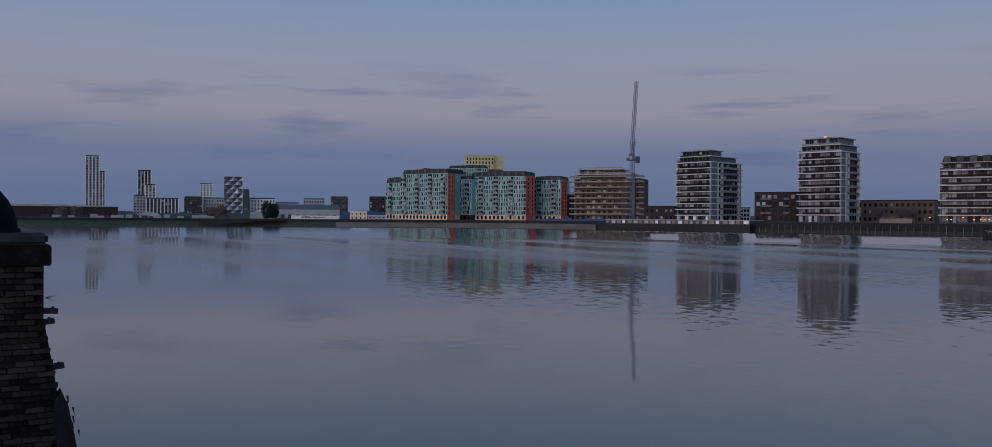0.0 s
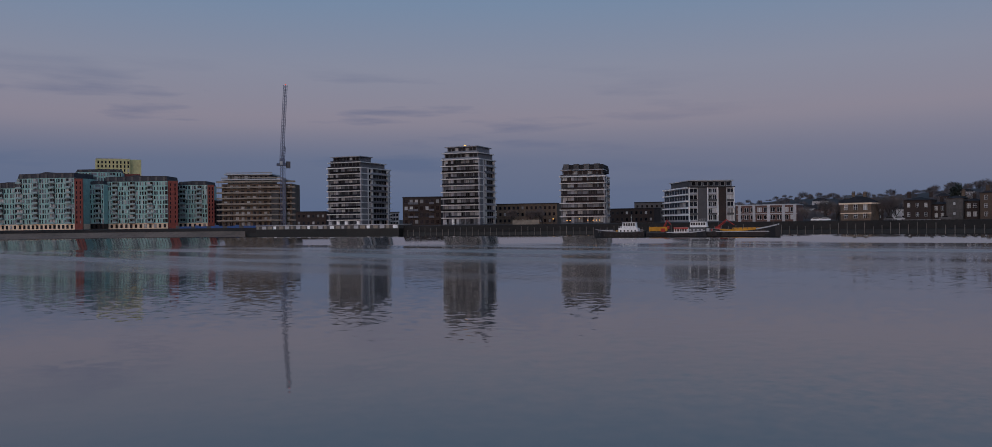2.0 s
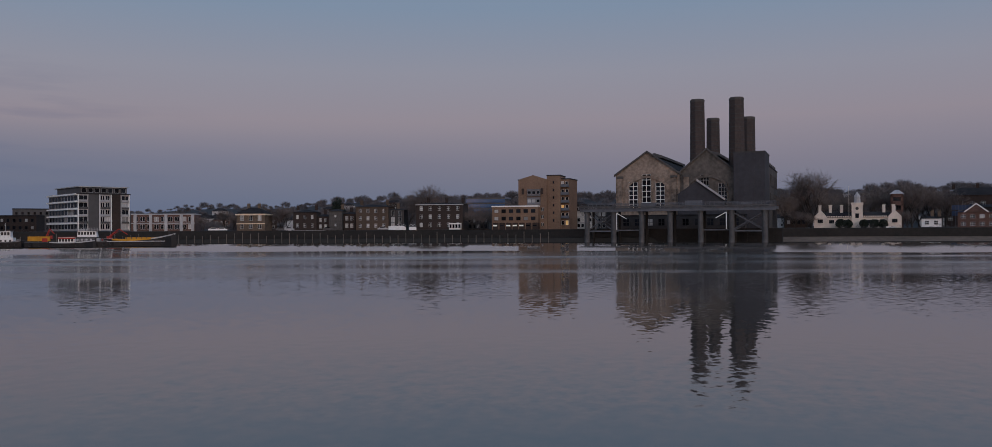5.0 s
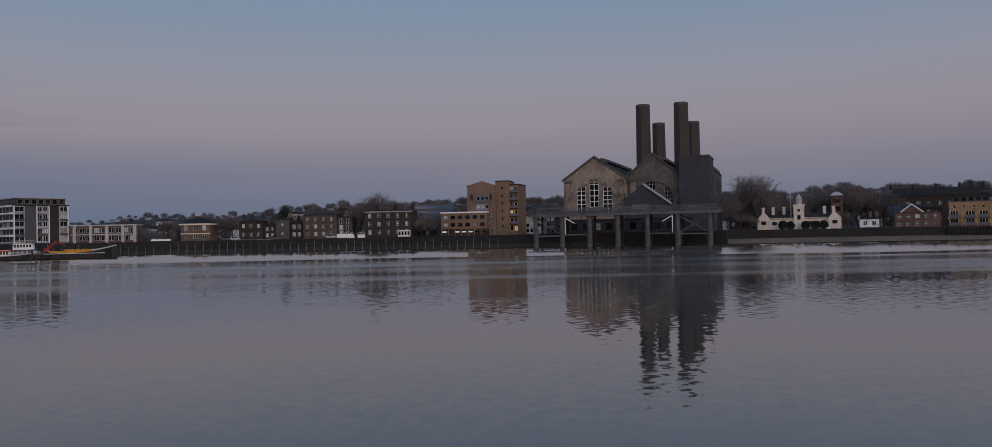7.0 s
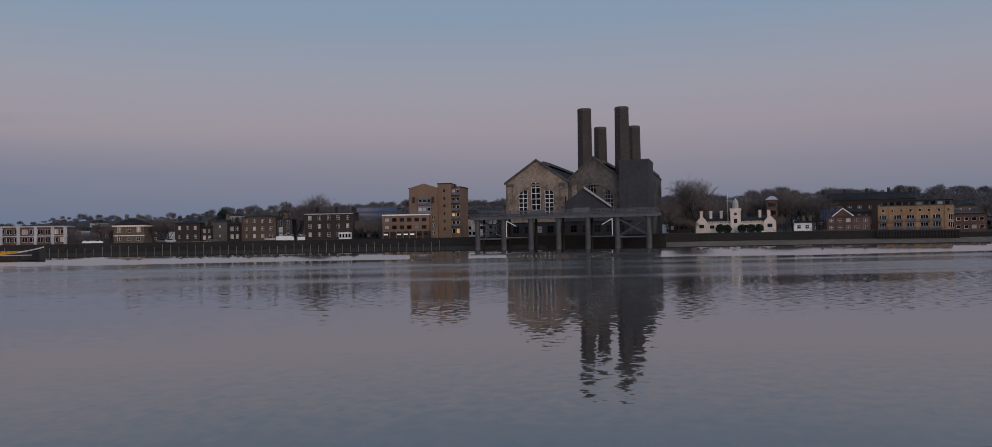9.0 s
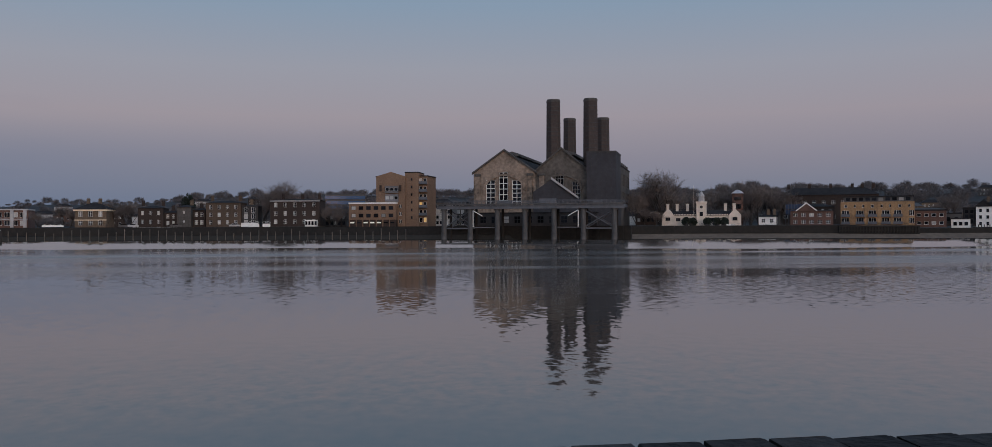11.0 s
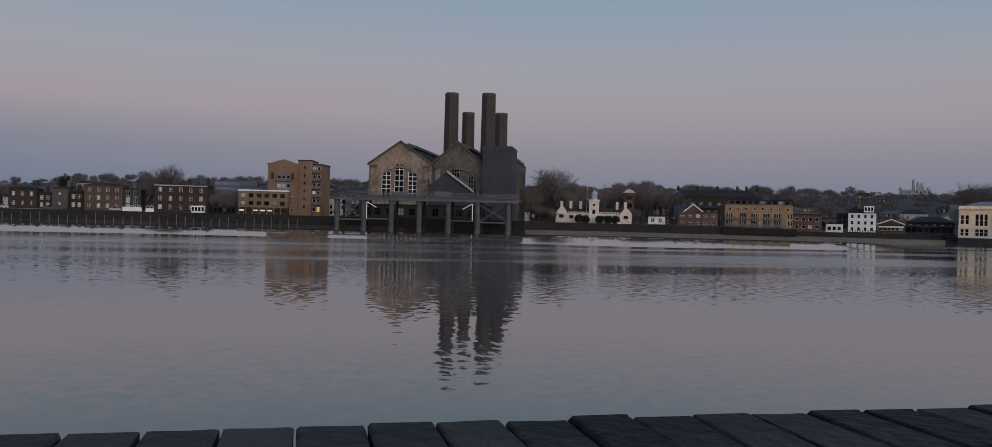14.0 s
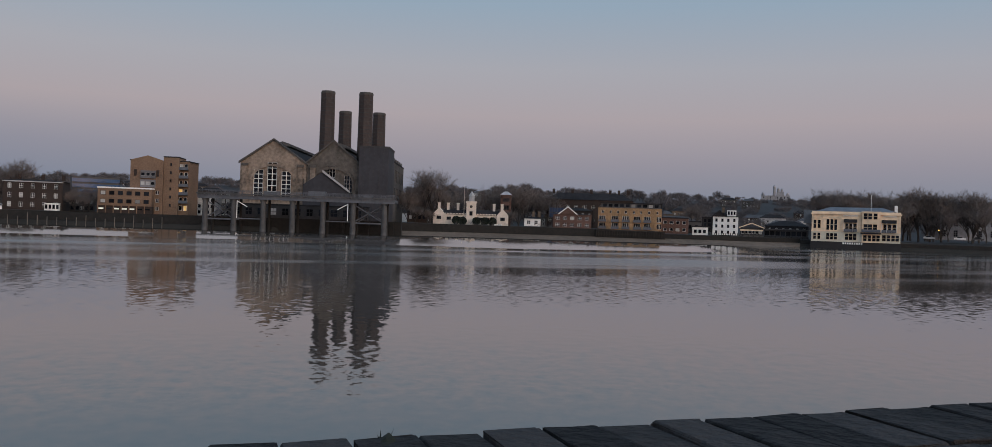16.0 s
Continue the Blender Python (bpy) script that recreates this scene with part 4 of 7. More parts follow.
brick_block("low brown brick building between towers", pol(9.85, 480), pol(11.8, 478), 14, 13.0, 2, 6, BROWN)
brick_block("four-storey brown brick apartment block with recessed balconies", pol(16.85, 450), pol(19.4, 446), 16, 19.6, 4, 7, BROWN, balconies=(1, 2, 5), ww=1.8, wh=2.0)
brick_block("long low brick apartment terrace with trees in front", pol(22.9, 470), pol(27.2, 462), 14, 15.9, 3, 14, SOOT, ww=1.3, wh=1.7)
t, w = thing("garden_wall", "pale timber hoarding on the riverside path", "fence", pol(24.2, 432), pol(26.0, 430))
part("panel", boxes((0, w, 0, 0.2, 0, 2.6)), SCAFF, t)
part("rail", boxes((0, w, -0.08, 0, 2.3, 2.5)), TIMBER, t)
brick_block("low brick houses beside the white-banded tower", pol(30.7, 470), pol(33.6, 462), 12, 12.5, 2, 9, BROWN)
brick_block("distant grey block behind low houses", pol(32.3, 560), pol(34.6, 560), 12, 18, 3, 7, GREY)
brick_block("small distant white flats beyond the towers", pol(15.75, 520), pol(16.6, 520), 10, 13, 3, 4, PALE)

# five-storey block with a framed brick front
t, w = thing("apartment_block", "five-storey block with a white frame and brown brick panels", "apartment block", pol(35.88, 391), pol(38.74, 398), 5.4)
h, depth = 15.2, 38
part("wall", boxes((0, w, 0, depth, 0, h)), PALE, t)
part("roof", boxes((-0.4, w + 0.4, -0.5, depth + 0.4, h, h + 0.4)), SLATE, t)
part("penthouse", boxes((1.2, w - 0.6, 1.2, depth * 0.8, h + 0.4, h + 3.0)), GREY, t)
part("penthouse_roof", boxes((0.6, w, 0.4, depth * 0.85, h + 3.0, h + 3.4)), PALE, t)
windows(t, 1.4, w - 0.8, h + 0.5, h + 2.9, 7, 1, 1.9, 1.9, PALE, at=Matrix.Translation((0, 1.2, 0)))
for x0, x1, m, lab in ((0.20, 0.40, GREY, "grey cladding panel"), (0.64, 0.82, BROWN, "brown brick panel")):
    part("wall_panel", boxes((w * x0, w * x1, -0.25, 0, 0, h)), m, t, lab)
for x0, x1, n1 in ((0.0, 0.20, 1), (0.41, 0.63, 2), (0.83, 1.0, 1)):
    windows(t, w * x0 + 0.2, w * x1 - 0.2, 0.2, h - 0.1, n1, 5, w * (x1 - x0) / n1 - 0.7, 2.2, WHITE, (2, 1), blinds=0.2, seed=int(x0 * 100))
    for j in range(1, 5):
        part("balcony_front", boxes((w * x0 + 0.3, w * x1 - 0.3, -0.5, -0.05, j * h / 5 - 0.1, j * h / 5 + 0.75)), GREY if j % 2 else PALE, t)
for x in (0.0, 0.405, 0.63, 0.985):
    part("frame_column", boxes((w * x, w * x + 0.35, -0.4, 0, 0, h)), WHITE, t)
at = face("left", w, depth)
windows(t, 0.5, depth - 0.5, 0.2, h - 0.1, 9, 5, 3.0, 2.0, DARK, at=at, blinds=0.1, seed=9)
for j in range(1, 6):
    part("deck_band", boxes((-1.0, 0, 0.3, depth, j * h / 5 - 0.35, j * h / 5 + 0.25)), WHITE, t)

t, w, h = brick_block("long two-storey red brick terrace with white frames", pol(38.85, 395), pol(42.6, 389), 12, 12.0, 2, 9, REDBRICK, frame_mat=WHITE, ww=2.0, wh=2.0, bars=(2, 1), roof=PALE)
for i in range(5):
    x = w * (0.04 + 0.24 * i)
    part("white_bay", boxes((min(x, w - 1.6), min(x, w - 1.6) + 1.2, -0.4, 0, 0, h)), PALE, t)
part("white_band", boxes((0, w, -0.2, 0, h / 2 - 0.3, h / 2 + 0.1)), PALE, t)

# ---- old riverside houses ----


def house(label, a, b, depth, top, floors, cols, wall, ridge=2.4, frame_mat=WHITE, ww=1.0, wh=1.6, stacks=(0.1, 0.9), name="house", base=5.0, bars=(2, 2), seed=3, lit=0.0, roof=SLATE, blinds=0.2, roof_kind="hip"):
    t, w = thing(name, label, "house", a, b, base)
    h = top - base
    part("wall", boxes((0, w, 0, depth, 0, h)), wall, t)
    bm = bmesh.new()
    if roof_kind == "hip":
        hip_roof(bm, 0, w, 0, depth, h, h + ridge * 0.65)
    else:
        gable_roof(bm, 0, w, 0, depth, h, h + ridge)
        prism(bm, [(0, h), (w, h), (w / 2, h + ridge)], 0.05, depth - 0.05)
    part("roof", bm, roof, t)
    windows(t, 0.3, w - 0.3, 0.3, h - 0.2, cols, floors, ww, wh, frame_mat, bars, seed=seed, lit=lit, blinds=blinds)
    for i, s in enumerate(stacks):
        ob = part("chimney", mesh_of("chimney", stack_bm(), wall if wall in (SOOT, BROWN, REDBRICK, STOCK) else SOOT), None, t)
        ob.matrix_basis = Matrix.Translation((w * s - 0.6, depth * 0.45, h + ridge * 0.55))
    return t, w, h


t, w, h = house("cream stone two-storey villa with a dark hipped roof", pol(45.15, 375), pol(46.9, 371), 9, 12.2, 2, 3, SOOT, ridge=4.0, ww=1.5, wh=2.2, stacks=(0.3, 0.68))
part("cornice", boxes((-0.5, w + 0.5, -0.6, 9.4, h - 0.7, h - 0.1)), CREAM, t)
part("string_course", boxes((-0.1, w + 0.1, -0.2, 0, h * 0.38, h * 0.38 + 0.35)), CREAM, t)
house("dark brick terrace house with white sash windows", pol(48.7, 368), pol(50.2, 366), 10, 12.6, 2, 3, BROWN, ridge=1.8)
house("low dark brick house with a slate roof", pol(50.25, 367), pol(51.0, 366), 9, 10.8, 2, 2, BROWN, ridge=1.6, stacks=(0.5,))
house("plain rendered gable-end house", pol(51.0, 364), pol(51.85, 363), 10, 13.0, 2, 1, STONE, ridge=1.5, stacks=(0.9,), ww=0.7, wh=1.0)
house("white-fronted narrow house with tall windows", pol(51.95, 366), pol(52.7, 365), 9, 11.8, 2, 2, BROWN, ridge=1.6, ww=1.2, wh=1.8, stacks=(0.5,))
house("three-storey stock brick house with white sashes", pol(52.75, 362), pol(54.9, 359), 11, 14.7, 3, 4, STOCK, ridge=1.6, ww=1.1)
t, w, h = house("black and white painted riverside pub front", pol(54.95, 360), pol(55.95, 359), 10, 13.4, 3, 2, BLACK, ridge=1.0, ww=1.5, wh=2.2, stacks=(0.5,), bars=(2, 1))
part("shopfront", boxes((-1.5, w + 0.2, -0.8, 0, 0, 1.6)), WHITE, t)
t, w, h = house("four-bay brick house with white ground-floor bays", pol(56.75, 357), pol(59.9, 353), 12, 15.7, 3, 5, BROWN, ridge=1.0, ww=1.2, wh=1.8, stacks=(0.2, 0.6, 0.95))
part("white_parapet", boxes((-0.2, w + 0.2, -0.3, 0.2, h - 0.5, h - 0.1)), PALE, t)
part("entrance_bay", boxes((w * 0.72, w * 0.97, -1.6, 0, 0, 2.7)), WHITE, t, "white painted entrance bay")
windows(t, w * 0.72, w * 0.97, 0.2, 2.6, 4, 1, 1.0, 1.7, WHITE, at=Matrix.Translation((0, -1.6, 0)))
for i, az in enumerate((55.4, 55.8, 56.3, 56.5)):
    t, w = thing("parasol_stall", "white canvas stall by the riverside path", "stall", pol(az, 349), pol(az + 0.28, 349), 4.9, "white stalls")
    part("body", boxes((0, w, 0, 1.6, 0, 1.3)), WHITE, t)
    bm = bmesh.new()
    gable_roof(bm, 0, w, 0, 1.6, 1.6, 2.3, 0.15, 0.1)
    part("canopy", bm, WHITE, t)
brick_block("dull grey-blue glass office block behind the trees", pol(60.6, 450), pol(62.3, 452), 20, 19.5, 5, 7, GREY, ww=2.6, wh=1.4, frame_mat=STEEL)
for k, (az, n1) in enumerate(((60.2, 3),)):
    t, w = thing("glass_block", "long office block with bands of blue glass", "office block", pol(60.0, 430), pol(62.6, 432), 5)
    part("core", boxes((0, w, 0, 14, 0, 16)), GREY, t)
    for j in range(6):
        part("glass_band", boxes((-0.1, w + 0.1, -0.15, 0, 1 + j * 2.5, 2.7 + j * 2.5)), material("blue_glass", (0.04, 0.095, 0.19), rough=0.2, vary=0.2), t)
brick_block("small cottage row half hidden behind trees", pol(59.9, 372), pol(61.6, 370), 9, 10.2, 2, 6, STONE, name="cottage_row", cat="house")

# flats with a gabled tower
t, w = thing("apartment_block", "tall orange-brown brick flats with a gabled front and balconies", "apartment block", pol(63.64, 347), pol(65.55, 345), 4.9)
h = 19.9
bm = boxes((0, w, 0, 14, 0, h))
prism(bm, [(0, h), (w, h), (w, h + 0.3), (w * 0.52, h + 2.1), (0, h + 0.3)], 0, 14)
part("wall", bm, FLATBRICK, t)
part("verge", boxes((-0.2, 0.25, -0.15, 14.1, h, h + 0.4)), SLATE, t)
for j in range(2):
    part("bay", boxes((w * 0.32, w * 0.78, -0.7, 0, 10.0 + j * 3.4, 12.9 + j * 3.4)), MIDGREY, t, "pale rendered window bay")
    windows(t, w * 0.32, w * 0.78, 10.2 + j * 3.4, 12.8 + j * 3.4, 3, 1, 1.4, 1.3, PALE, at=Matrix.Translation((0, -0.7, 0)), blinds=0.3, seed=j)
for sx in (0.12, 0.80):
    part("corbel", boxes((w * sx, w * sx + 0.9, -0.35, 0, 14.2, 16.6)), BROWN, t)
windows(t, 0.5, w - 0.5, 0.5, 9.6, 4, 3, 1.2, 1.4, WHITE, (2, 1), lit=0.04, seed=6)
t, w = thing("stair_block", "plain brick stair tower beside the gabled flats", "apartment block", pol(65.55, 346), pol(66.45, 345), 4.9)
part("wall", boxes((0, w, 0, 12, 0, 21.6)), FLATBRICK, t)
part("parapet", boxes((-0.1, w + 0.1, -0.1, 12.1, 21.6, 22.0)), SLATE, t)
windows(t, 0.5, w - 0.5, 2, 20.5, 1, 6, 0.6, 1.1, DARK)
t, w = thing("balcony_wing", "brick flats wing with stacked balconies and one lit window", "apartment block", pol(66.45, 347), pol(67.05, 346), 4.9)
part("wall", boxes((0, w, 0, 12, 0, 20.2)), FLATBRICK, t)
part("parapet", boxes((-0.1, w + 0.2, -0.1, 12.1, 20.2, 20.6)), SLATE, t)
windows(t, 0.1, w - 0.1, 1.0, 20.0, 2, 6, 1.2, 1.9, WHITE, lit=0.08, seed=5)
repeat("wingbal", lambda: balcony_bm(w + 0.2, 1.5), STEEL, "balcony", t, [(0, 0, 1.2 + 3.17 * j) for j in range(1, 6)])
t, w, h = brick_block("three-storey brick building with a white roof edge and lit shopfronts", pol(61.85, 346), pol(64.95, 342), 9, 14.0, 2, 6, FLATBRICK, base=7.6, roof=WHITE, lit=0.03, frame_mat=BROWN, ww=1.8, wh=1.5, seed=14)
t, w = thing("shopfront_row", "row of dark shopfronts with lit interiors", "shopfront", pol(61.85, 346), pol(64.95, 342), 4.9)
part("wall", boxes((0, w, 0.3, 9, 0, 2.7)), BROWN, t)
for i in range(7):
    x = w * (i + 0.15) / 7
    part("shop_window", boxes((x, x + w * 0.09, 0.22, 0.3, 1.3, 1.85)), COOL if i in (0, 2, 3, 4) else GLASS, t)
    part("pillar", boxes((x - 0.35, x - 0.05, -0.1, 0.3, 0, 2.7)), FLATBRICK, t)
brick_block("grey flats behind the brick tower", pol(67.0, 375), pol(69.5, 372), 12, 15.0, 4, 8, STONE, frame_mat=WHITE)
brick_block("pale low building beside the power station", pol(67.2, 362), pol(68.6, 360), 10, 12.5, 3, 5, PALE, frame_mat=WHITE)

# ---- power station ----
SA, SB = Vector((327.6, 118.8)), Vector((333.9, 61.0))
st, W = thing("power_station", "old brick power station with twin gabled halls and arched windows", "power station", SA, SB, 4.8)
k = W / 58.1
G1, G2 = 26.0 * k, 46.8 * k


def arch_wall(x0, x1, eave, apex, y0, y1, arch_w, arch_z, parent, mat):
    """A gabled wall with a stone arch moulding round three tall windows."""
    xm = (x0 + x1) / 2
    bm = bmesh.new()
    prism(bm, [(x0, 0), (x1, 0), (x1, eave), (xm, apex), (x0, eave)], y0, y1)
    part("gable_wall", bm, mat, parent)
    bm = bmesh.new()
    for s in (-1, 1):
        v = [(xm + s * (x1 - x0 + 1.2) / 2, eave - 0.5), (xm, apex - 0.1), (xm, apex + 0.6), (xm + s * (x1 - x0 + 1.2) / 2, eave + 0.3)]
        prism(bm, v, y0 - 0.7, y0 + 0.6)
    part("coping", bm, STONE, parent)
    n1, ro, ri = 16, arch_w / 2 + 0.9, arch_w / 2
    bm = bmesh.new()
    for i in range(n1):
        a0, a1 = pi * i / n1, pi * (i + 1) / n1
        prism(bm, [(xm + ri * cos(a0), arch_z + ri * sin(a0) * 0.72), (xm + ro * cos(a0), arch_z + ro * sin(a0) * 0.76),
                   (xm + ro * cos(a1), arch_z + ro * sin(a1) * 0.76), (xm + ri * cos(a1), arch_z + ri * sin(a1) * 0.72)], y0 - 0.5, y0 + 0.1)
    part("arch_moulding", bm, mat, parent)
    return xm


xm1 = arch_wall(0.4, G1, 21.6, 30.6, 0, 1.0, 16.0, 14.5, st, STATION)
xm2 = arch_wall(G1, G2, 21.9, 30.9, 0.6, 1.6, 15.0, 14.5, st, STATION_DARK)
part("hall_wall", boxes((0.4, 1.4, 1, 78, 0, 21.6)), STATION, st)
part("hall_wall", boxes((G2 - 1, G2, 1.6, 78, 0, 21.6)), STATION, st)
for x0, x1 in ((0.4, G1), (G1, G2)):
    bm = bmesh.new()
    gable_roof(bm, x0, x1, 1.2, 78, 21.4, 30.2, 0.2, 0.4)
    part("roof", bm, SLATE, st)
    bm = bmesh.new()
    xm = (x0 + x1) / 2
    prism(bm, [(xm - 3, 29.4), (xm + 3, 29.4), (xm + 3, 30.4), (xm, 31.4), (xm - 3, 30.4)], 14, 70)
    part("ridge_lantern", bm, GREY, st)
part("rear_wall", boxes((0.4, G2, 78, 79, 0, 21.6)), STATION, st)
for dx, hh in ((-5.6, 10.6), (-0.3, 13.6), (5.2, 10.2)):
    ob = part("window", window_mesh(3.6, hh, WHITE, GLASS, (2, 6), 0.3, 0.2), None, st, "tall white-barred arched hall window")
    ob.matrix_basis = Matrix.Translation((xm1 + dx - 1.8, -0.02, 8.2))
for dx, hh in ((-0.8, 13.0), (6.0, 9.5)):
    ob = part("window", window_mesh(3.2, hh, PALE, GLASS, (3, 6), 0.3, 0.12), None, st)
    ob.matrix_basis = Matrix.Translation((xm2 + dx - 1.6, 0.58, 8.0))
for x0 in (1.2, G1 - 3.2, G1 + 1.6):
    part("pilaster", boxes((x0, x0 + 2.0, -0.45, 0, 0, 20.2)), STATION, st)
    part("pilaster_cap", boxes((x0 - 0.3, x0 + 2.3, -0.7, 0, 20.2, 21.2)), STONE, st)
windows(st, G1 - 3.4, G1 + 0.2, 12, 17, 1, 1, 1.4, 2.6, STONE)
part("string_course", boxes((0.3, G2, -0.35, 0, 7.2, 7.8)), STONE, st)
windows(st, 1.0, G1 - 1, 0.6, 6.4, 9, 1, 1.6, 3.6, DARK, (2, 3))

t, w = thing("boiler_block", "tall windowless grey-clad block on the power station", "power station", st.matrix_basis @ Vector((G2 + 0.1, -3.0, 0)), st.matrix_basis @ Vector((W + 0.2, -3.0, 0)), 4.8)
part("wall", boxes((0, w, 0, 20, 0, 28.6)), LEAD, t)
part("parapet", boxes((-0.15, w + 0.15, -0.15, 20.15, 28.6, 29.2)), DARK, t)
part("rear_wing", boxes((0.5, w, 20, 62, 0, 24.5)), STONE, t)
part("rear_roof", boxes((0.3, w + 0.2, 20, 62.2, 24.5, 25.0)), SLATE, t)
for i in range(5):
    part("roof_vent", boxes((w - 2.2, w - 0.4, 24 + i * 8, 26.4 + i * 8, 25.0, 26.6)), GREY, t)
for i in range(1, 6):
    part("cladding_seam", boxes((w * i / 6 - 0.05, w * i / 6 + 0.05, -0.06, 0, 0, 28.6)), DARK, t)
windows(t, 22, 60, 8, 23, 6, 2, 2.2, 5, DARK, (2, 4), at=face("right", w, 62))

t, w = thing("conveyor_house", "dark grey metal lean-to with a sloping conveyor gallery", "shed", st.matrix_basis @ Vector((G1 + 0.2, -6.0, 0)), st.matrix_basis @ Vector((G2 - 3.0, -6.0, 0)), 4.8)
bm = bmesh.new()
prism(bm, [(0, 0), (w, 0), (w, 11.0), (w * 0.42, 18.4), (0, 13.4)], 0, 5.9)
part("shell", bm, LEAD, t)
bm = bmesh.new()
prism(bm, [(w * 0.42, 18.2), (w * 1.02, 10.6), (w * 1.02, 11.4), (w * 0.42, 19.1)], -0.9, 0)
part("gallery_edge", bm, PALE, t, "pale sloping gallery edge")

# coaling pier
DA, DB = (296.5, 121.0), (303.2, 51.6)
pt, PW = thing("coaling_pier", "long steel coaling pier on round columns before the power station", "pier", DA, DB, 0)
part("deck", boxes((0, PW, 0, 11, 11.6, 12.6)), STEEL, pt)
part("fascia_beam", boxes((-0.4, PW + 0.4, -0.5, 0, 12.7, 13.2)), PIER, pt)
part("lower_beam", boxes((0, PW, -0.3, 0.1, 11.2, 11.9)), STEEL, pt)
for i in range(36):
    part("web_stiffener", boxes((PW * i / 36, PW * i / 36 + 0.25, -0.38, -0.3, 11.9, 12.7)), STEEL, pt)
for y in (-0.3, 10.8):
    part("handrail", boxes((0, PW, y, y + 0.12, 14.2, 14.34)), STEEL, pt)
    part("mid_rail", boxes((0, PW, y, y + 0.1, 13.7, 13.8)), STEEL, pt)
repeat("railpost", lambda: boxes((0, 0.12, 0, 0.12, 0, 1.2)), STEEL, "rail_post", pt, [(PW * i / 44, y, 13.1) for i in range(45) for y in (-0.3, 10.8)])
bm = bmesh.new()
rod(bm, (0, 0, -1.5), (0, 0, 11.3), 0.95, 0.95, 16)
rod(bm, (0, 0, 10.6), (0, 0, 11.3), 1.15, 1.25, 16)
rod(bm, (0, 0, -1.5), (0, 0, 2.6), 1.08, 1.0, 16)
col = mesh_of("column", bm, PIER)
XS = [2.4, 12.6, 23.0, 33.4, 44.2, 54.9, 66.0]
for x in XS:
    ob = part("column", col, None, pt)
    ob.matrix_basis = Matrix.Translation((x, 1.2, 0))
    # rear row: thinner, with the shade under the deck put into its colour
    bm = bmesh.new()
    rod(bm, (x, 9.6, -1.5), (x, 9.6, 11.5), 0.5, 0.5, 10)
    part("rear_column", bm, TIMBER, pt, "slim rear column coloured dark for the shade under the deck")
for x0, x1, full in ((XS[0], XS[1], True), (XS[5], XS[6], True)):
    for y in (1.2, 9.6):
        bm = bmesh.new()
        rod(bm, (x0, y, 4.2), (x1, y, 10.8), 0.22)
        rod(bm, (x1, y, 4.2), (x0, y, 10.8), 0.22)
        part("cross_brace", bm, STEEL, pt)
        part("tie_beam", boxes((x0, x1, y - 0.2, y + 0.2, 3.8, 4.3)), STEEL, pt)
for x0, s in ((XS[1] + 1.6, 1), (XS[5] - 1.6, -1)):
    bm = bmesh.new()
    rod(bm, (x0, -0.6, 4.6), (x0, -0.6, 10.6), 0.16)
    rod(bm, (x0 + s * 3.6, -0.6, 8.6), (x0, -0.6, 10.6), 0.16)
    part("davit", bm, WHITE, pt, "white painted davit")
part("lower_walkway", boxes((XS[1] - 1, XS[2], 2, 4, 4.2, 4.6), (XS[4], XS[5] + 1, 2, 4, 4.2, 4.6)), STEEL, pt)
for x0, x1, z1 in ((22, 27, 1.9), (38, 44, 2.4), (58, 61, 1.5)):
    part("deck_hut", boxes((x0, x1, 5, 8, 12.6, 12.6 + z1)), STEEL, pt)

t, w = thing("river_wall_arches", "dark arched brick river wall behind the pier", "wall", (309.5, 122), (318, 52), 0)
part("wall", boxes((0, w, 0, 3, -1, 4.9)), QUAY, t)
for i in range(8):
    part("buttress", boxes((3 + i * 9, 4.6 + i * 9, -0.8, 0, -1, 4.6)), QUAY, t)
t, w = thing("wharf_building", "low brick wharf building, wall coloured dark for the pier's shade", "building", (316, 118), (321.5, 66), 4.8)
# the wall's dark colour stands in for shade below the pier deck
part("wall", boxes((0, w, 0, 6, 0, 5.0)), DARK, t)
part("roof", boxes((-0.3, w + 0.3, -0.3, 6, 5.0, 5.4)), SLATE, t)
windows(t, 1, w - 1, 0.5, 4.6, 11, 1, 2.4, 2.6, DARK, (2, 2), lit=0.0)


def chimney(az, r, top, label):
    t, _ = thing("chimney", label, "chimney", pol(az, r), None, 4.8, "power station chimneys")
    h = top - 4.8
    bm = bmesh.new()
    rod(bm, (0, 0, 0), (0, 0, h - 1.2), 3.45, 2.95, 8)
    part("shaft", bm, CHIMNEY, t)
    bm = bmesh.new()
    rod(bm, (0, 0, h - 1.2), (0, 0, h - 0.4), 3.05, 3.05, 8)
    rod(bm, (0, 0, h - 0.4), (0, 0, h), 2.9, 2.8, 8)
    part("cap", bm, STONE, t)
    z = 22.0
    while z < h - 2:
        bm = bmesh.new()
        r0 = 3.45 - 0.5 * z / h
        rod(bm, (0, 0, z), (0, 0, z + 0.22), r0 + 0.07, r0 + 0.07, 8)
        part("iron_band", bm, DARK, t)
        z += 1.75


chimney(75.42, 362, 58.0, "tall tapering octagonal dark brick chimney")
chimney(78.72 - 0.84, 362, 58.2, "tall tapering octagonal dark brick chimney")
chimney(76.35, 405, 55.4, "tapering octagonal brick chimney behind the front pair")
chimney(78.55, 405, 55.4, "tapering octagonal brick chimney behind the front pair")

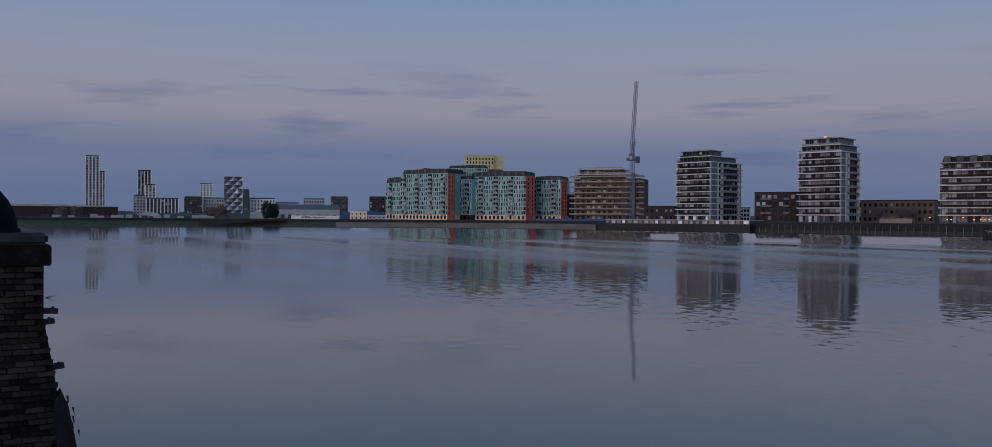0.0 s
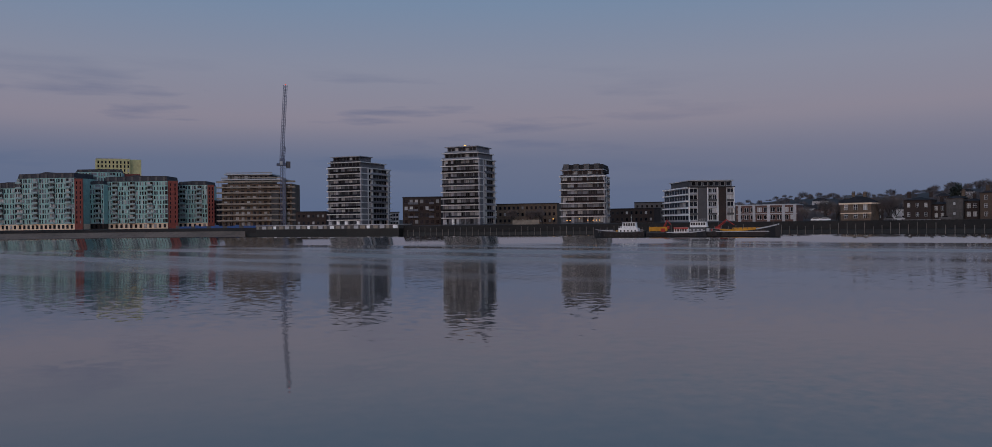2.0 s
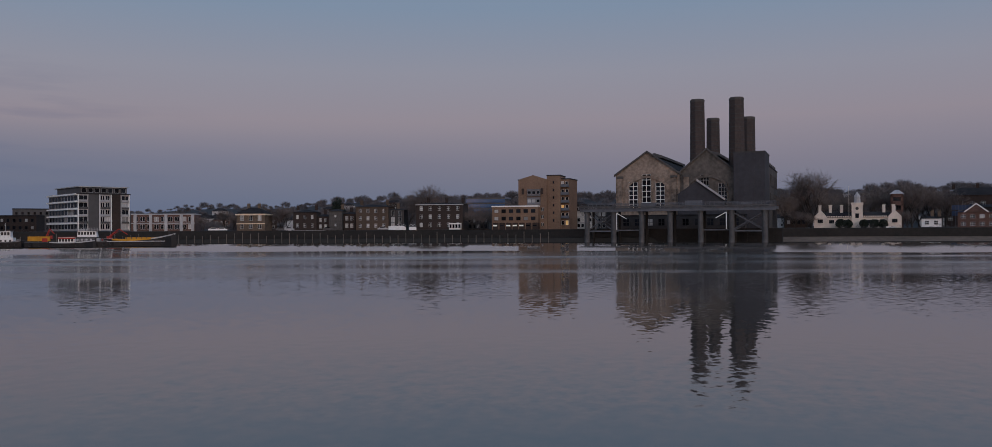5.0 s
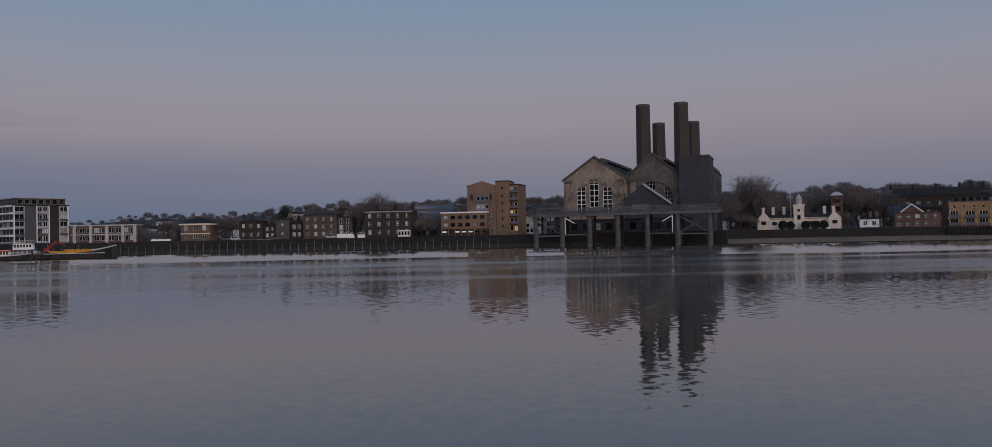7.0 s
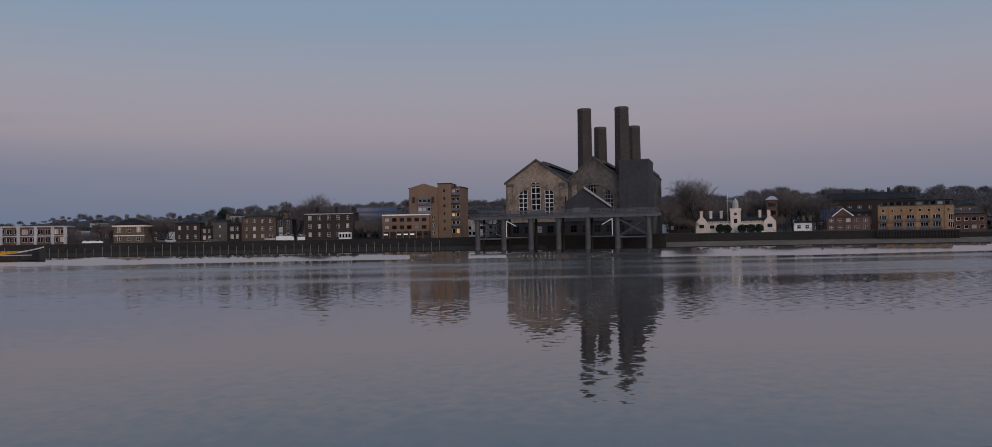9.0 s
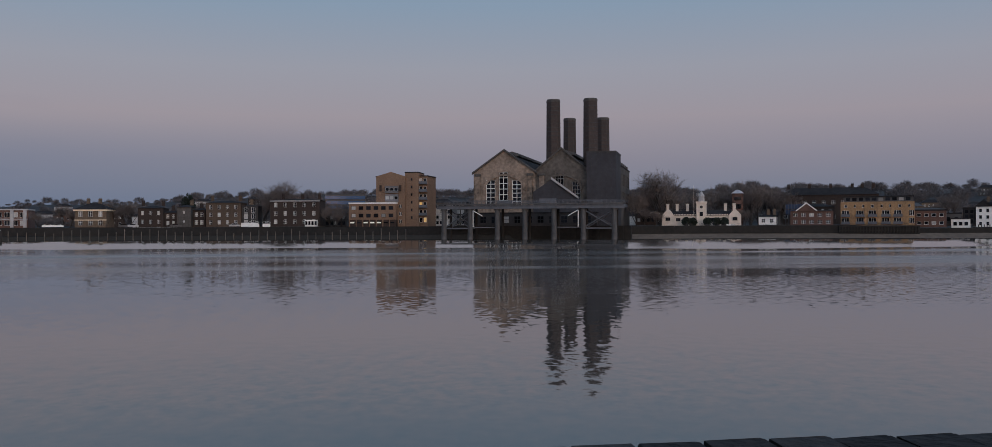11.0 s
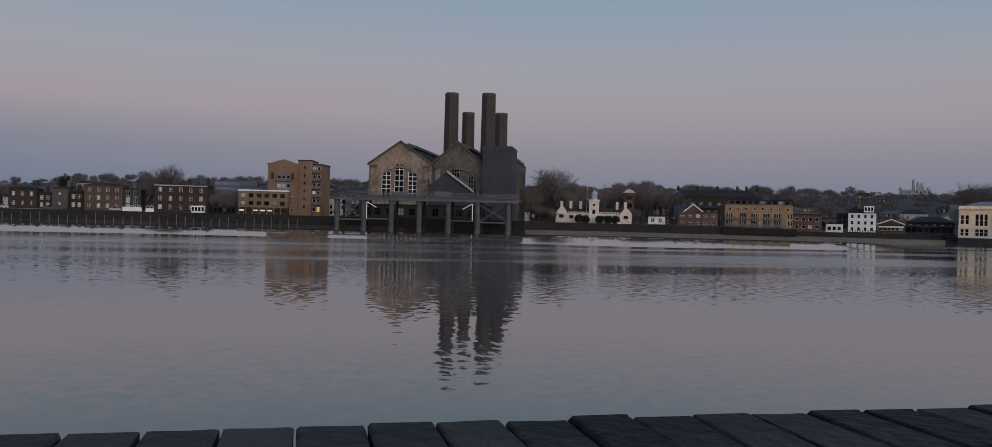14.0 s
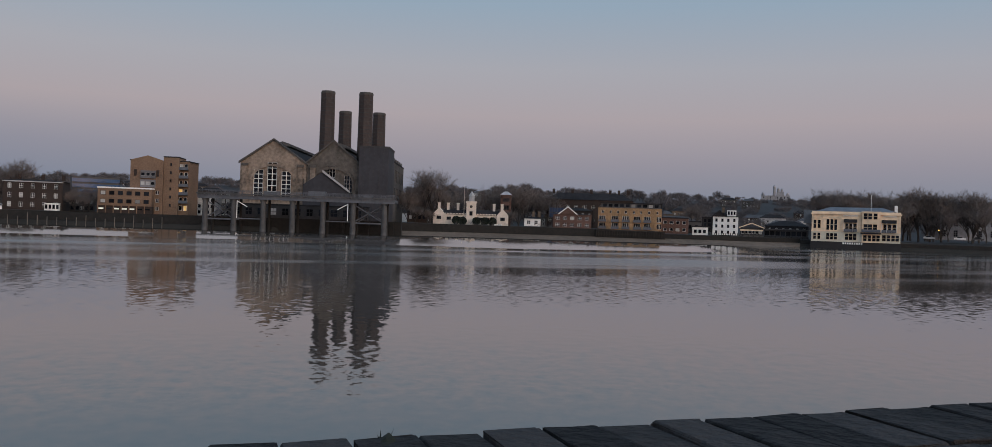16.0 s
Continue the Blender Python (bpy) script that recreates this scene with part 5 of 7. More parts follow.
# ---- almshouse and houses to its right ----
t, w = thing("almshouse", "white gothic almshouse with a clock tower and battlements", "almshouse", (362.0, 47.6), (364.6, 16.0), 4.8)
part("wall", boxes((0, w, 0.8, 9, 0, 4.2)), OFFWHITE, t)
bm = bmesh.new()
prism(bm, [(0, 0), (9, 0), (4.5, 2.2)], 0, w - 8)
ob = part("roof", mesh_of("roof", bm, SLATE), None, t)
ob.matrix_basis = Matrix.Translation((w - 4, 0.5, 4.1)) @ Matrix.Rotation(pi / 2, 4, "Z")
for i in range(34):
    x = 5 + (w - 10) * i / 34
    part("merlon", boxes((x, x + 0.45, 0.5, 0.9, 4.2, 4.7)), OFFWHITE, t)
for x0 in (0, w - 4.8):
    bm = bmesh.new()
    prism(bm, [(x0, 0), (x0 + 4.8, 0), (x0 + 4.8, 4.4), (x0 + 2.4, 6.9), (x0, 4.4)], 0, 8)
    part("gable_wing", bm, OFFWHITE, t)
    windows(t, x0, x0 + 4.8, 1.6, 3.8, 1, 1, 1.9, 1.4, DARK, (3, 1))
    part("finial_stack", boxes((x0 + 2.1, x0 + 2.7, 0, 0.6, 6.9, 8.4)), OFFWHITE, t)
part("clock_tower", boxes((w * 0.44, w * 0.44 + 4.0, -0.3, 4, 0, 9.6)), OFFWHITE, t)
part("tower_cornice", boxes((w * 0.44 - 0.25, w * 0.44 + 4.25, -0.55, 4.25, 9.2, 9.9)), OFFWHITE, t)
bm = bmesh.new()
rod(bm, (w * 0.44 + 2, 1.8, 9.8), (w * 0.44 + 2, 1.8, 12.2), 1.25, 1.15, 8)
rod(bm, (w * 0.44 + 2, 1.8, 12.2), (w * 0.44 + 2, 1.8, 14.2), 1.35, 0.08, 8)
part("cupola", bm, PALE, t)
bm = bmesh.new()
rod(bm, (w * 0.44 + 2, -0.42, 7.6), (w * 0.44 + 2, -0.3, 7.6), 0.6, 0.6, 16)
part("clock_face", bm, DARK, t)
windows(t, w * 0.44 + 0.6, w * 0.44 + 3.4, 3.5, 6, 1, 1, 1.3, 1.8, DARK, at=Matrix.Translation((0, -0.3, 0)))
windows(t, 5.2, w * 0.42, 1.3, 3.6, 3, 1, 1.8, 1.3, DARK, (3, 1), at=Matrix.Translation((0, 0.8, 0)))
windows(t, w * 0.6, w - 5.2, 1.3, 3.6, 3, 1, 1.8, 1.3, DARK, (3, 1), at=Matrix.Translation((0, 0.8, 0)))
for x in (1.5, 5.4, 9.6, 25.0, 28.4):
    ob = part("chimney", boxes((0, 1.1, 0, 0.9, 0, 3.4), (-0.12, 1.22, -0.12, 1.02, 3.4, 3.7)), OFFWHITE, t)
    ob.matrix_basis = Matrix.Translation((x, 4.4, 5.4))
bm = bmesh.new()
rod(bm, (0, 0, 0), (0, 0, 16.5), 0.1, 0.05)
t, _ = thing("flagpole", "tall white flagpole beside the almshouse", "flagpole", (362.3, 34.6), None, 4.8)
part("pole", bm, OFFWHITE, t)
part("base", boxes((-0.3, 0.3, -0.3, 0.3, 0, 0.4)), STONE, t)

t, w = thing("water_tower", "red brick tower with a pale pyramid roof behind the almshouse", "tower", (380.5, 20.8), (380.8, 16.2), 4.8)
for x in (0, w - 0.8):
    part("pier", boxes((x, x + 0.8, 0, 4, 0, 13.2)), REDBRICK, t)
for z in (0, 5.5, 9.0, 12.2):
    part("floor_band", boxes((0, w, 0, 4, z, z + (1.6 if z else 4))), REDBRICK, t)
bm = bmesh.new()
hip_roof(bm, 0, w, 0, 4, 13.6, 15.2)
part("roof", bm, PALE, t)

brick_block("dark single-storey garden building beside the almshouse", (361.0, 58.5), (362.0, 50.0), 6, 9.4, 1, 4, BROWN, name="garden_building", cat="building")
t, w, h = house("small white cottage with a slate roof on the river path", (364.8, 9.2), (365.0, 2.4), 7, 8.2, 1, 2, WHITE, ridge=1.4, stacks=(0.55, 0.9), ww=1.4, wh=1.5)

t, w, h = house("two-storey red brick riverside house with white windows", (362, -3.0), (361.6, -18.8), 10, 10.4, 2, 5, REDBRICK, ridge=0.6, ww=1.6, wh=1.4, stacks=(), base=4.4)
bm = bmesh.new()
prism(bm, [(2.4, 6.0), (9.6, 6.0), (6.0, 8.8)], 0.4, 6)
part("gable", bm, REDBRICK, t)
bm = bmesh.new()
for s in (-1, 1):
    prism(bm, [(6 + s * 4.0, 5.7), (6, 8.9), (6, 9.4), (6 + s * 4.0, 6.2)], 0.1, 0.5)
part("bargeboard", bm, WHITE, t, "white painted bargeboards")
t, w, h = house("long old brick range with a row of tall chimneys", (410, 2.0), (408.3, -38.6), 12, 18.2, 2, 10, BROWN, ridge=5.2, stacks=(0.08, 0.3, 0.52, 0.74, 0.84, 0.95), ww=1.6, wh=1.6)
house("low brick house behind the river wall", (385, -2.0), (384.5, -20.0), 10, 12.5, 2, 6, BROWN, ridge=2.0)

t, w = thing("apartment_block", "three-storey yellow brick apartments with balconies above a timber wharf", "apartment block", (365.4, -21.6), (362.9, -47.6), 4.6)
h = 9.2
part("wall", boxes((0, w, 0, 12, 0, h)), ORANGE, t)
part("roof_terrace", boxes((1, w - 0.5, 1.5, 11, h, h + 1.9)), GREY, t, "glazed set-back roof storey")
part("roof_edge", boxes((0.6, w - 0.1, 1.0, 11.4, h + 1.9, h + 2.2)), SLATE, t)
windows(t, 1.4, w - 1, h + 0.2, h + 1.8, 10, 1, 1.8, 1.4, STEEL, at=Matrix.Translation((0, 1.5, 0)))
windows(t, 0.3, w - 0.3, 6.2, 8.8, 8, 1, 1.0, 1.1, WHITE, seed=2)
for i, x in enumerate((0.01, 0.21, 0.38, 0.56, 0.72, 0.92)):
    for j in range(2):
        ob = part("window", window_mesh(2.6 if i < 5 else 1.8, 2.1, WHITE, GLASS, (3, 1)), None, t)
        ob.matrix_basis = Matrix.Translation((w * x + 0.2, -0.02, 0.8 + j * 2.9))
    if i < 5:
        repeat("yaptbal", lambda: balcony_bm(3.2, 1.2), STEEL, "balcony", t, [(w * x, 0, 0.4), (w * x, 0, 3.3)])
for x in (0.15, 0.33, 0.51, 0.69, 0.88):
    part("brick_pier", boxes((w * x, w * x + 1.0, -0.25, 0, 0, h)), ORANGE, t)
t, w = thing("timber_wharf", "timber-piled wharf wall below the apartments", "wharf", (352.6, -20.6), (356.6, -48.2), 0)
part("deck", boxes((0, w, 0, 12, 4.1, 4.5)), TIMBER, t)
part("backing", boxes((0, w, 0.5, 8, -1, 4.1)), QUAY, t)
part("walkway_beam", boxes((0, w, -0.12, 0, 2.6, 2.95)), TIMBER, t)
repeat("wharfpile", lambda: boxes((0, 0.45, 0, 0.45, -1, 4.4)), TIMBER, "post", t, [(w * i / 26, 0, 0) for i in range(27)])

brick_block("two-storey brown brick flats with white windows", (371.8, -48.4), (370.2, -59.4), 9, 10.2, 2, 4, REDBRICK, frame_mat=WHITE, ww=1.5, wh=1.3, base=3.8)
t, w, h = brick_block("small white flat-roofed riverside building", (376.9, -62.0), (375.8, -68.4), 6, 6.9, 1, 3, WHITE, ww=1.2, wh=1.4, base=3.4, roof=SLATE)
brick_block("dark blue-grey shed behind the white building", (381.0, -57.0), (379.8, -66.0), 8, 9.0, 1, 3, GREY)
t, w, h = house("white rendered three-storey house with a dark gable roof", (378.4, -70.8), (376.4, -81.0), 10, 11.7, 3, 4, WHITE, ridge=3.0, frame_mat=GREY, ww=0.9, wh=1.3, stacks=(0.4,), base=3.6, bars=(1, 2), blinds=0.05)
part("dormer", boxes((w * 0.56, w * 0.92, -0.1, 3, h + 0.3, h + 2.8)), WHITE, t, "white framed dormer window")
windows(t, w * 0.57, w * 0.91, h + 0.6, h + 2.6, 3, 1, 0.9, 1.6, WHITE, at=Matrix.Translation((0, -0.1, 0)))
bm = bmesh.new()
gable_roof(bm, 0.2, w * 0.5, -0.1, 5, h + 0.1, h + 2.6, 0.3, 0.3)
prism(bm, [(0.2, h), (w * 0.5, h), (w * 0.28, h + 2.4)], -0.05, 5)
part("front_gable", bm, SLATE, t)
brick_block("dark flank wall house beside the white house", (380.0, -66.5), (379.2, -70.8), 9, 11.0, 3, 2, SLATE)

t, w = thing("riverside_pub", "low riverside pub with a pale gabled veranda and terrace", "pub", (376.2, -82.0), (374.2, -91.0), 3.6)
part("wall", boxes((0, w, 1.5, 10, 0, 3.8)), DARK, t)
bm = bmesh.new()
gable_roof(bm, 0, w, 0.6, 10, 3.8, 5.8, 0.4, 0.3)
part("roof", bm, SLATE, t)
bm = bmesh.new()
for s in (-1, 1):
    prism(bm, [(w / 2 + s * (w / 2 + 0.5), 3.5), (w / 2, 5.5), (w / 2, 5.95), (w / 2 + s * (w / 2 + 0.5), 3.95)], 0.0, 0.3)
part("bargeboard", bm, CREAM, t)
part("veranda_rail", boxes((0, w, -0.3, -0.1, 2.4, 3.0)), CREAM, t)
part("terrace", boxes((0, w, -1, 1.5, -0.8, 0.6)), STONE, t)
windows(t, 0.3, w - 0.3, 0.8, 3.4, 6, 1, 1.1, 1.8, WHITE, at=Matrix.Translation((0, 1.5, 0)))
t, w = thing("glazed_pavilion", "long dark-glazed riverside pavilion with a flat roof", "building", (379.8, -92.5), (374.8, -109.5), 3.4)
part("wall", boxes((0, w, 0.6, 8, 0, 3.4)), DARK, t)
part("roof", boxes((-0.4, w + 0.4, -0.4, 8.4, 3.4, 3.8)), GREY, t)
windows(t, 0.3, w - 0.3, 0.4, 3.2, 8, 1, 1.9, 2.2, GREY, at=Matrix.Translation((0, 0.6, 0)), blinds=0.0)
part("rail", boxes((0, w, -1.2, -1.1, 0.9, 1.0)), STEEL, t)
t, w, h = house("broad low slate-roofed boathouse", (384, -94), (379.5, -111), 12, 8.6, 1, 6, SLATE, ridge=3.4, stacks=())
for x0, x1, z in ((-68.5, -81.5, 3.9), (-82, -112, 3.2)):
    t, w = thing("river_terrace", "dark timber-faced terrace wall on the beach", "wall", (372 + (x0 + 68) * 0.08, x0), (371 + (x1 + 68) * 0.08, x1), 0)
    part("wall", boxes((0, w, 0, 6, -1, z)), QUAY, t)
    repeat(("tp", z), lambda: boxes((0, 0.3, 0, 0.3, -1, z + 0.9)), TIMBER, "post", t, [(w * i / 14, -0.3, 0) for i in range(15)])

t, w = thing("river_sign", "small white and orange warning board on the river wall", "sign", (350.2, 20.6), (350.6, 17.4), 3.4)
part("board", boxes((0, w, 0, 0.1, 0.6, 1.9)), WHITE, t)
part("orange_stripe", boxes((0.2, w - 0.2, -0.03, 0, 0.75, 1.1)), SCAFF, t)
for x in (0.3, w - 0.45):
    part("post", boxes((x, x + 0.15, 0.1, 0.25, -1.5, 1.9)), TIMBER, t)
t, w = thing("sheeted_scaffold", "blue sheeting on scaffolding behind the brick house", "scaffold", (373, -1.0), (372.4, -8.0), 4.8)
for j in (1, 2):
    part("sheet", boxes((0, w, 0, 0.12, 2.2 + j * 2.2, 4.1 + j * 2.2)), material("dull_blue_sheeting", (0.022, 0.04, 0.09), vary=0.4, rough=0.6), t)
for i in range(7):
    part("pole", boxes((w * i / 6 - 0.06, w * i / 6 + 0.06, -0.15, -0.03, 0, 9.4)), STEEL, t)

# ---- the tavern ----
t, w = thing("tavern", "cream stucco riverside tavern with canopied balconies and a black base", "tavern", (361.4, -107.4), (351.1, -138.3), 0)
base, h = 2.8, 14.2
part("base_wall", boxes((-0.3, w + 0.3, -0.3, 14, -1, base)), BLACK, t, "black painted river wall base")
part("wall", boxes((0, w, 0, 14, base, h)), CREAM, t)
part("ground_floor_band", boxes((-0.05, w + 0.05, -0.12, 0, base, 6.9)), material("pale_stucco", (0.60, 0.55, 0.45), vary=0.15), t, "paler stucco ground floor")
part("cornice", boxes((-0.4, w + 0.4, -0.6, 14.4, h - 0.5, h)), CREAM, t)
part("parapet", boxes((0, w, -0.1, 14, h, h + 0.7)), CREAM, t)
bm = bmesh.new()
hip_roof(bm, 1, w - 1, 1, 13, h + 0.5, h + 2.6)
box(bm, -3.5, 6, 5, 12, 10, h + 1.3)
part("roof", bm, material("blue_grey_lead_roof", (0.13, 0.14, 0.155), vary=0.3, rough=0.5), t)
part("centre_bay", boxes((w * 0.575, w * 0.775, -1.0, 0, base, h + 0.5)), CREAM, t)
part("centre_bay_cap", boxes((w * 0.565, w * 0.785, -1.2, 0, h + 0.5, h + 0.9)), CREAM, t)
wm = lambda a, b: window_mesh(a * 1.12, b, CREAM, GLASS, (1, 2), 0.14, 0.09)
for xs, z, ww, wh, y in (((0.02, 0.07), 3.6, 1.0, 2.6, -0.13), ((0.17, 0.215, 0.26), 3.6, 1.1, 2.6, -0.13), ((0.385, 0.43, 0.475), 3.6, 1.2, 2.6, -0.13),
                         ((0.59, 0.64, 0.69, 0.735), 3.4, 1.2, 2.4, -1.0), ((0.80, 0.85, 0.90, 0.945), 3.6, 1.2, 2.4, -0.13),
                         ((0.02, 0.07), 8.0, 1.0, 3.4, 0), ((0.17, 0.215, 0.26), 7.4, 1.0, 4.4, 0), ((0.385, 0.43, 0.475), 7.4, 1.2, 2.8, 0),
                         ((0.59, 0.64, 0.695), 7.4, 1.4, 2.7, -1.0), ((0.81, 0.86, 0.91), 7.4, 1.3, 2.8, 0), ((0.59, 0.64, 0.70), 12.0, 1.3, 2.4, -1.0)):
    for x in xs:
        ob = part("window", wm(ww, wh), None, t)
        ob.matrix_basis = Matrix.Translation((w * x, y - 0.01, z))
for x0, x1, y in ((0.37, 0.52, 0), (0.57, 0.78, -1.0), (0.79, 0.955, 0)):
    ob = part("balcony", balcony_bm(w * (x1 - x0), 1.2), STEEL, t)
    ob.matrix_basis = Matrix.Translation((w * x0, y, 6.9))
    if y == 0:
        bm = bmesh.new()
        prism(bm, [(0, 0), (1.5, 0), (0, 1.3)], 0, w * (x1 - x0))
        ob = part("canopy", bm, SLATE, t, "dark lead balcony canopy")
        ob.matrix_basis = Matrix.Translation((w * x0, y, 10.6)) @ Matrix.Rotation(-pi / 2, 4, "Z")
for i in range(30):
    x = w * (0.36 + 0.17 * i / 15) if i < 15 else w * (0.80 + 0.16 * (i - 15) / 15)
    part("dentil", boxes((x, x + 0.2, -0.3, 0, h - 1.2, h - 0.7)), WHITE, t)
for i in range(9):
    part("sign_bar", boxes((w * (0.36 + 0.026 * i), w * (0.36 + 0.026 * i) + 0.55, -0.36, -0.3, 1.9, 2.6)), WHITE, t, "white painted sign letter shape")
part("string_course", boxes((-0.1, w + 0.1, -0.22, 0, 6.75, 7.05)), CREAM, t)
part("sill_band", boxes((-0.08, w + 0.08, -0.18, 0, 11.9, 12.1)), CREAM, t)
for x in (0.0, 0.125, 0.335, 0.545, 0.975):
    part("pilaster", boxes((w * x, w * x + 0.7, -0.2, 0, 7.05, h - 0.5)), CREAM, t)
for x0, x1 in ((0.37, 0.52), (0.79, 0.955)):
    for i in range(4):
        x = w * (x0 + (x1 - x0) * i / 3)
        part("canopy_post", boxes((x - 0.06, x + 0.06, -1.2, -1.08, 7.0, 10.7)), WHITE, t)
part("entrance_awning", boxes((w * 0.56, w * 0.79, -2.2, -1.0, 6.2, 6.75)), SLATE, t)
bm = bmesh.new()
rod(bm, (w * 0.67, 2, h), (w * 0.67, 2, h + 7.5), 0.09, 0.05)
part("flagpole", bm, WHITE, t)
part("chimney", boxes((w * 0.93, w * 0.965, 3, 4.2, h, h + 3.4)), WHITE, t)

# college range behind the trees
t, w = thing("stone_range", "grey stone college range with chimneys behind bare trees", "college building", (430, -183), (405, -240), 4.8)
part("wall", boxes((0, w, 0, 16, 0, 16.0)), SLABGREY, t)
bm = bmesh.new()
hip_roof(bm, 0, w, 0, 16, 16.0, 18.5)
part("roof", bm, SLATE, t)
windows(t, 1, w - 1, 0.8, 15.4, 12, 3, 1.7, 3.0, SLABGREY, (2, 3), lit=0.03)
for i in range(5):
    ob = part("chimney", stack_bm(2.6, 1.4, 3.0, 4), SLABGREY, t)
    ob.matrix_basis = Matrix.Translation((4 + i * 12, 7, 16.6))

# castle-like house on the skyline
t, w = thing("hilltop_house", "pale turreted house on the wooded skyline", "house", pol(102.3, 1500), pol(104.05, 1500), 56.5)
part("wall", boxes((0, w, 0, 14, 0, 12)), SLABGREY, t)
for x, z1, r in ((w * 0.44, 27, 2.2), (w * 0.58, 23, 2.0), (w * 0.70, 22, 2.0), (w * 0.05, 15, 2.4), (w * 0.9, 15, 2.6)):
    bm = bmesh.new()
    rod(bm, (x, 4, 0), (x, 4, z1), r, r, 8)
    rod(bm, (x, 4, z1), (x, 4, z1 + 3), r * 1.15, 0.3, 8)
    part("turret", bm, SLABGREY, t)
part("tower", boxes((w * 0.52, w * 0.78, 2, 12, 12, 19)), SLABGREY, t)
for i in range(12):
    part("merlon", boxes((w * i / 12 + 0.6, w * i / 12 + 2.4, -0.1, 0.8, 12, 13.4)), SLABGREY, t)
windows(t, 1, w - 1, 2, 11.5, 8, 2, 1.8, 3.0, SLABGREY)

# ---- boats ----


def hull_bm(length, beam, free, sheer=0.8, draft=0.5):
    """A hull with a raked bow at x = length and a squarer stern at x = 0."""
    bm, rows, k = bmesh.new(), [], 14
    for i in range(k + 1):
        u = i / k
        b = beam / 2 * (0.75 + 0.25 * smooth(u, 0, 0.15)) * (1 - smooth(u, 0.7, 1.0) ** 1.5 * 0.97)
        z = free + sheer * (abs(u - 0.35) / 0.65) ** 2
        x = length * u
        rows.append([bm.verts.new(p) for p in ((x, -b, z), (x + 0.2, -b * 0.92, 0.2), (x - 0.3, -b * 0.6, -draft), (x - 0.3, b * 0.6, -draft), (x + 0.2, b * 0.92, 0.2), (x, b, z))])
    for a, b in zip(rows, rows[1:]):
        for j in range(6):
            bm.faces.new((a[j], a[(j + 1) % 6], b[(j + 1) % 6], b[j]))
    bm.faces.new(rows[0][::-1])
    bm.faces.new(rows[-1])
    return bm


def sheer_strip(length, beam, free, sheer, u0, u1, high, low=0.0):
    """A painted rubbing strip that follows a hull's sheer line on both sides."""
    bm = bmesh.new()
    for sign in (-1, 1):
        rows = []
        for i in range(11):
            u = u0 + (u1 - u0) * i / 10
            b = beam / 2 * (0.75 + 0.25 * smooth(u, 0, 0.15)) * (1 - smooth(u, 0.7, 1.0) ** 1.5 * 0.97)
            z = free + sheer * (abs(u - 0.35) / 0.65) ** 2
            rows.append([bm.verts.new((length * u, sign * (b + o), z + h)) for o, h in ((0.0, high), (0.12, high), (0.12, low - 0.25), (0.0, low - 0.25))])
        for p, q in zip(rows, rows[1:]):
            for k in range(4):
                bm.faces.new((p[k], p[(k + 1) % 4], q[(k + 1) % 4], q[k]))
        bm.faces.new(rows[0][::-1])
        bm.faces.new(rows[-1])
    return bm


def deck_rail(x0, x1, y, z, high=0.95, k=8):
    bm = boxes((x0, x1, y - 0.03, y + 0.03, z + high, z + high + 0.07), (x0, x1, y - 0.02, y + 0.02, z + high * 0.5, z + high * 0.5 + 0.05))
    for i in range(k + 1):
        x = x0 + (x1 - x0) * i / k
        box(bm, x - 0.03, x + 0.03, y - 0.03, y + 0.03, z, z + high)
    return bm


def wheelhouse(parent, x, length, width, z, h, mat, name="wheelhouse", roof=PALE):
    bm = bmesh.new()
    prism(bm, [(x, z), (x + length, z), (x + length - 0.4, z + h), (x + 0.15, z + h)], -width / 2, width / 2)
    ob = part(name, bm, mat, parent)
    part("roof", boxes((x - 0.2, x + length - 0.1, -width / 2 - 0.2, width / 2 + 0.2, z + h, z + h + 0.18)), roof, ob)
    k = max(2, int(length / 1.1))
    for i in range(k):
        for y in (-width / 2 - 0.04, width / 2 - 0.02):
            part("window", boxes((x + 0.35 + i * (length - 0.8) / k, x + 0.35 + (i + 0.75) * (length - 0.8) / k, y, y + 0.06, z + h * 0.38, z + h * 0.88)), BLACK, ob)
    return ob


def tyres(parent, length, beam, z, n1):
    bm = bmesh.new()
    rings = [[bm.verts.new(((0.42 + 0.16 * cos(2 * pi * j / 5)) * cos(2 * pi * i / 12), 0.16 * sin(2 * pi * j / 5), (0.42 + 0.16 * cos(2 * pi * j / 5)) * sin(2 * pi * i / 12)))
              for j in range(5)] for i in range(12)]
    for i in range(12):
        for j in range(5):
            bm.faces.new((rings[i][j], rings[i][(j + 1) % 5], rings[(i + 1) % 12][(j + 1) % 5], rings[(i + 1) % 12][j]))
    me = mesh_of("tyre_fender", bm, BLACK)
    for i in range(n1):
        ob = part("tyre_fender", me, None, parent)
        ob.matrix_basis = Matrix.Translation((length * (i + 0.7) / (n1 + 1), -beam / 2 - 0.12, z))


B0, B1 = Vector(pol(29.75, 375)), Vector(pol(41.6, 362))


def along(u):
    return B0.lerp(B1, u)


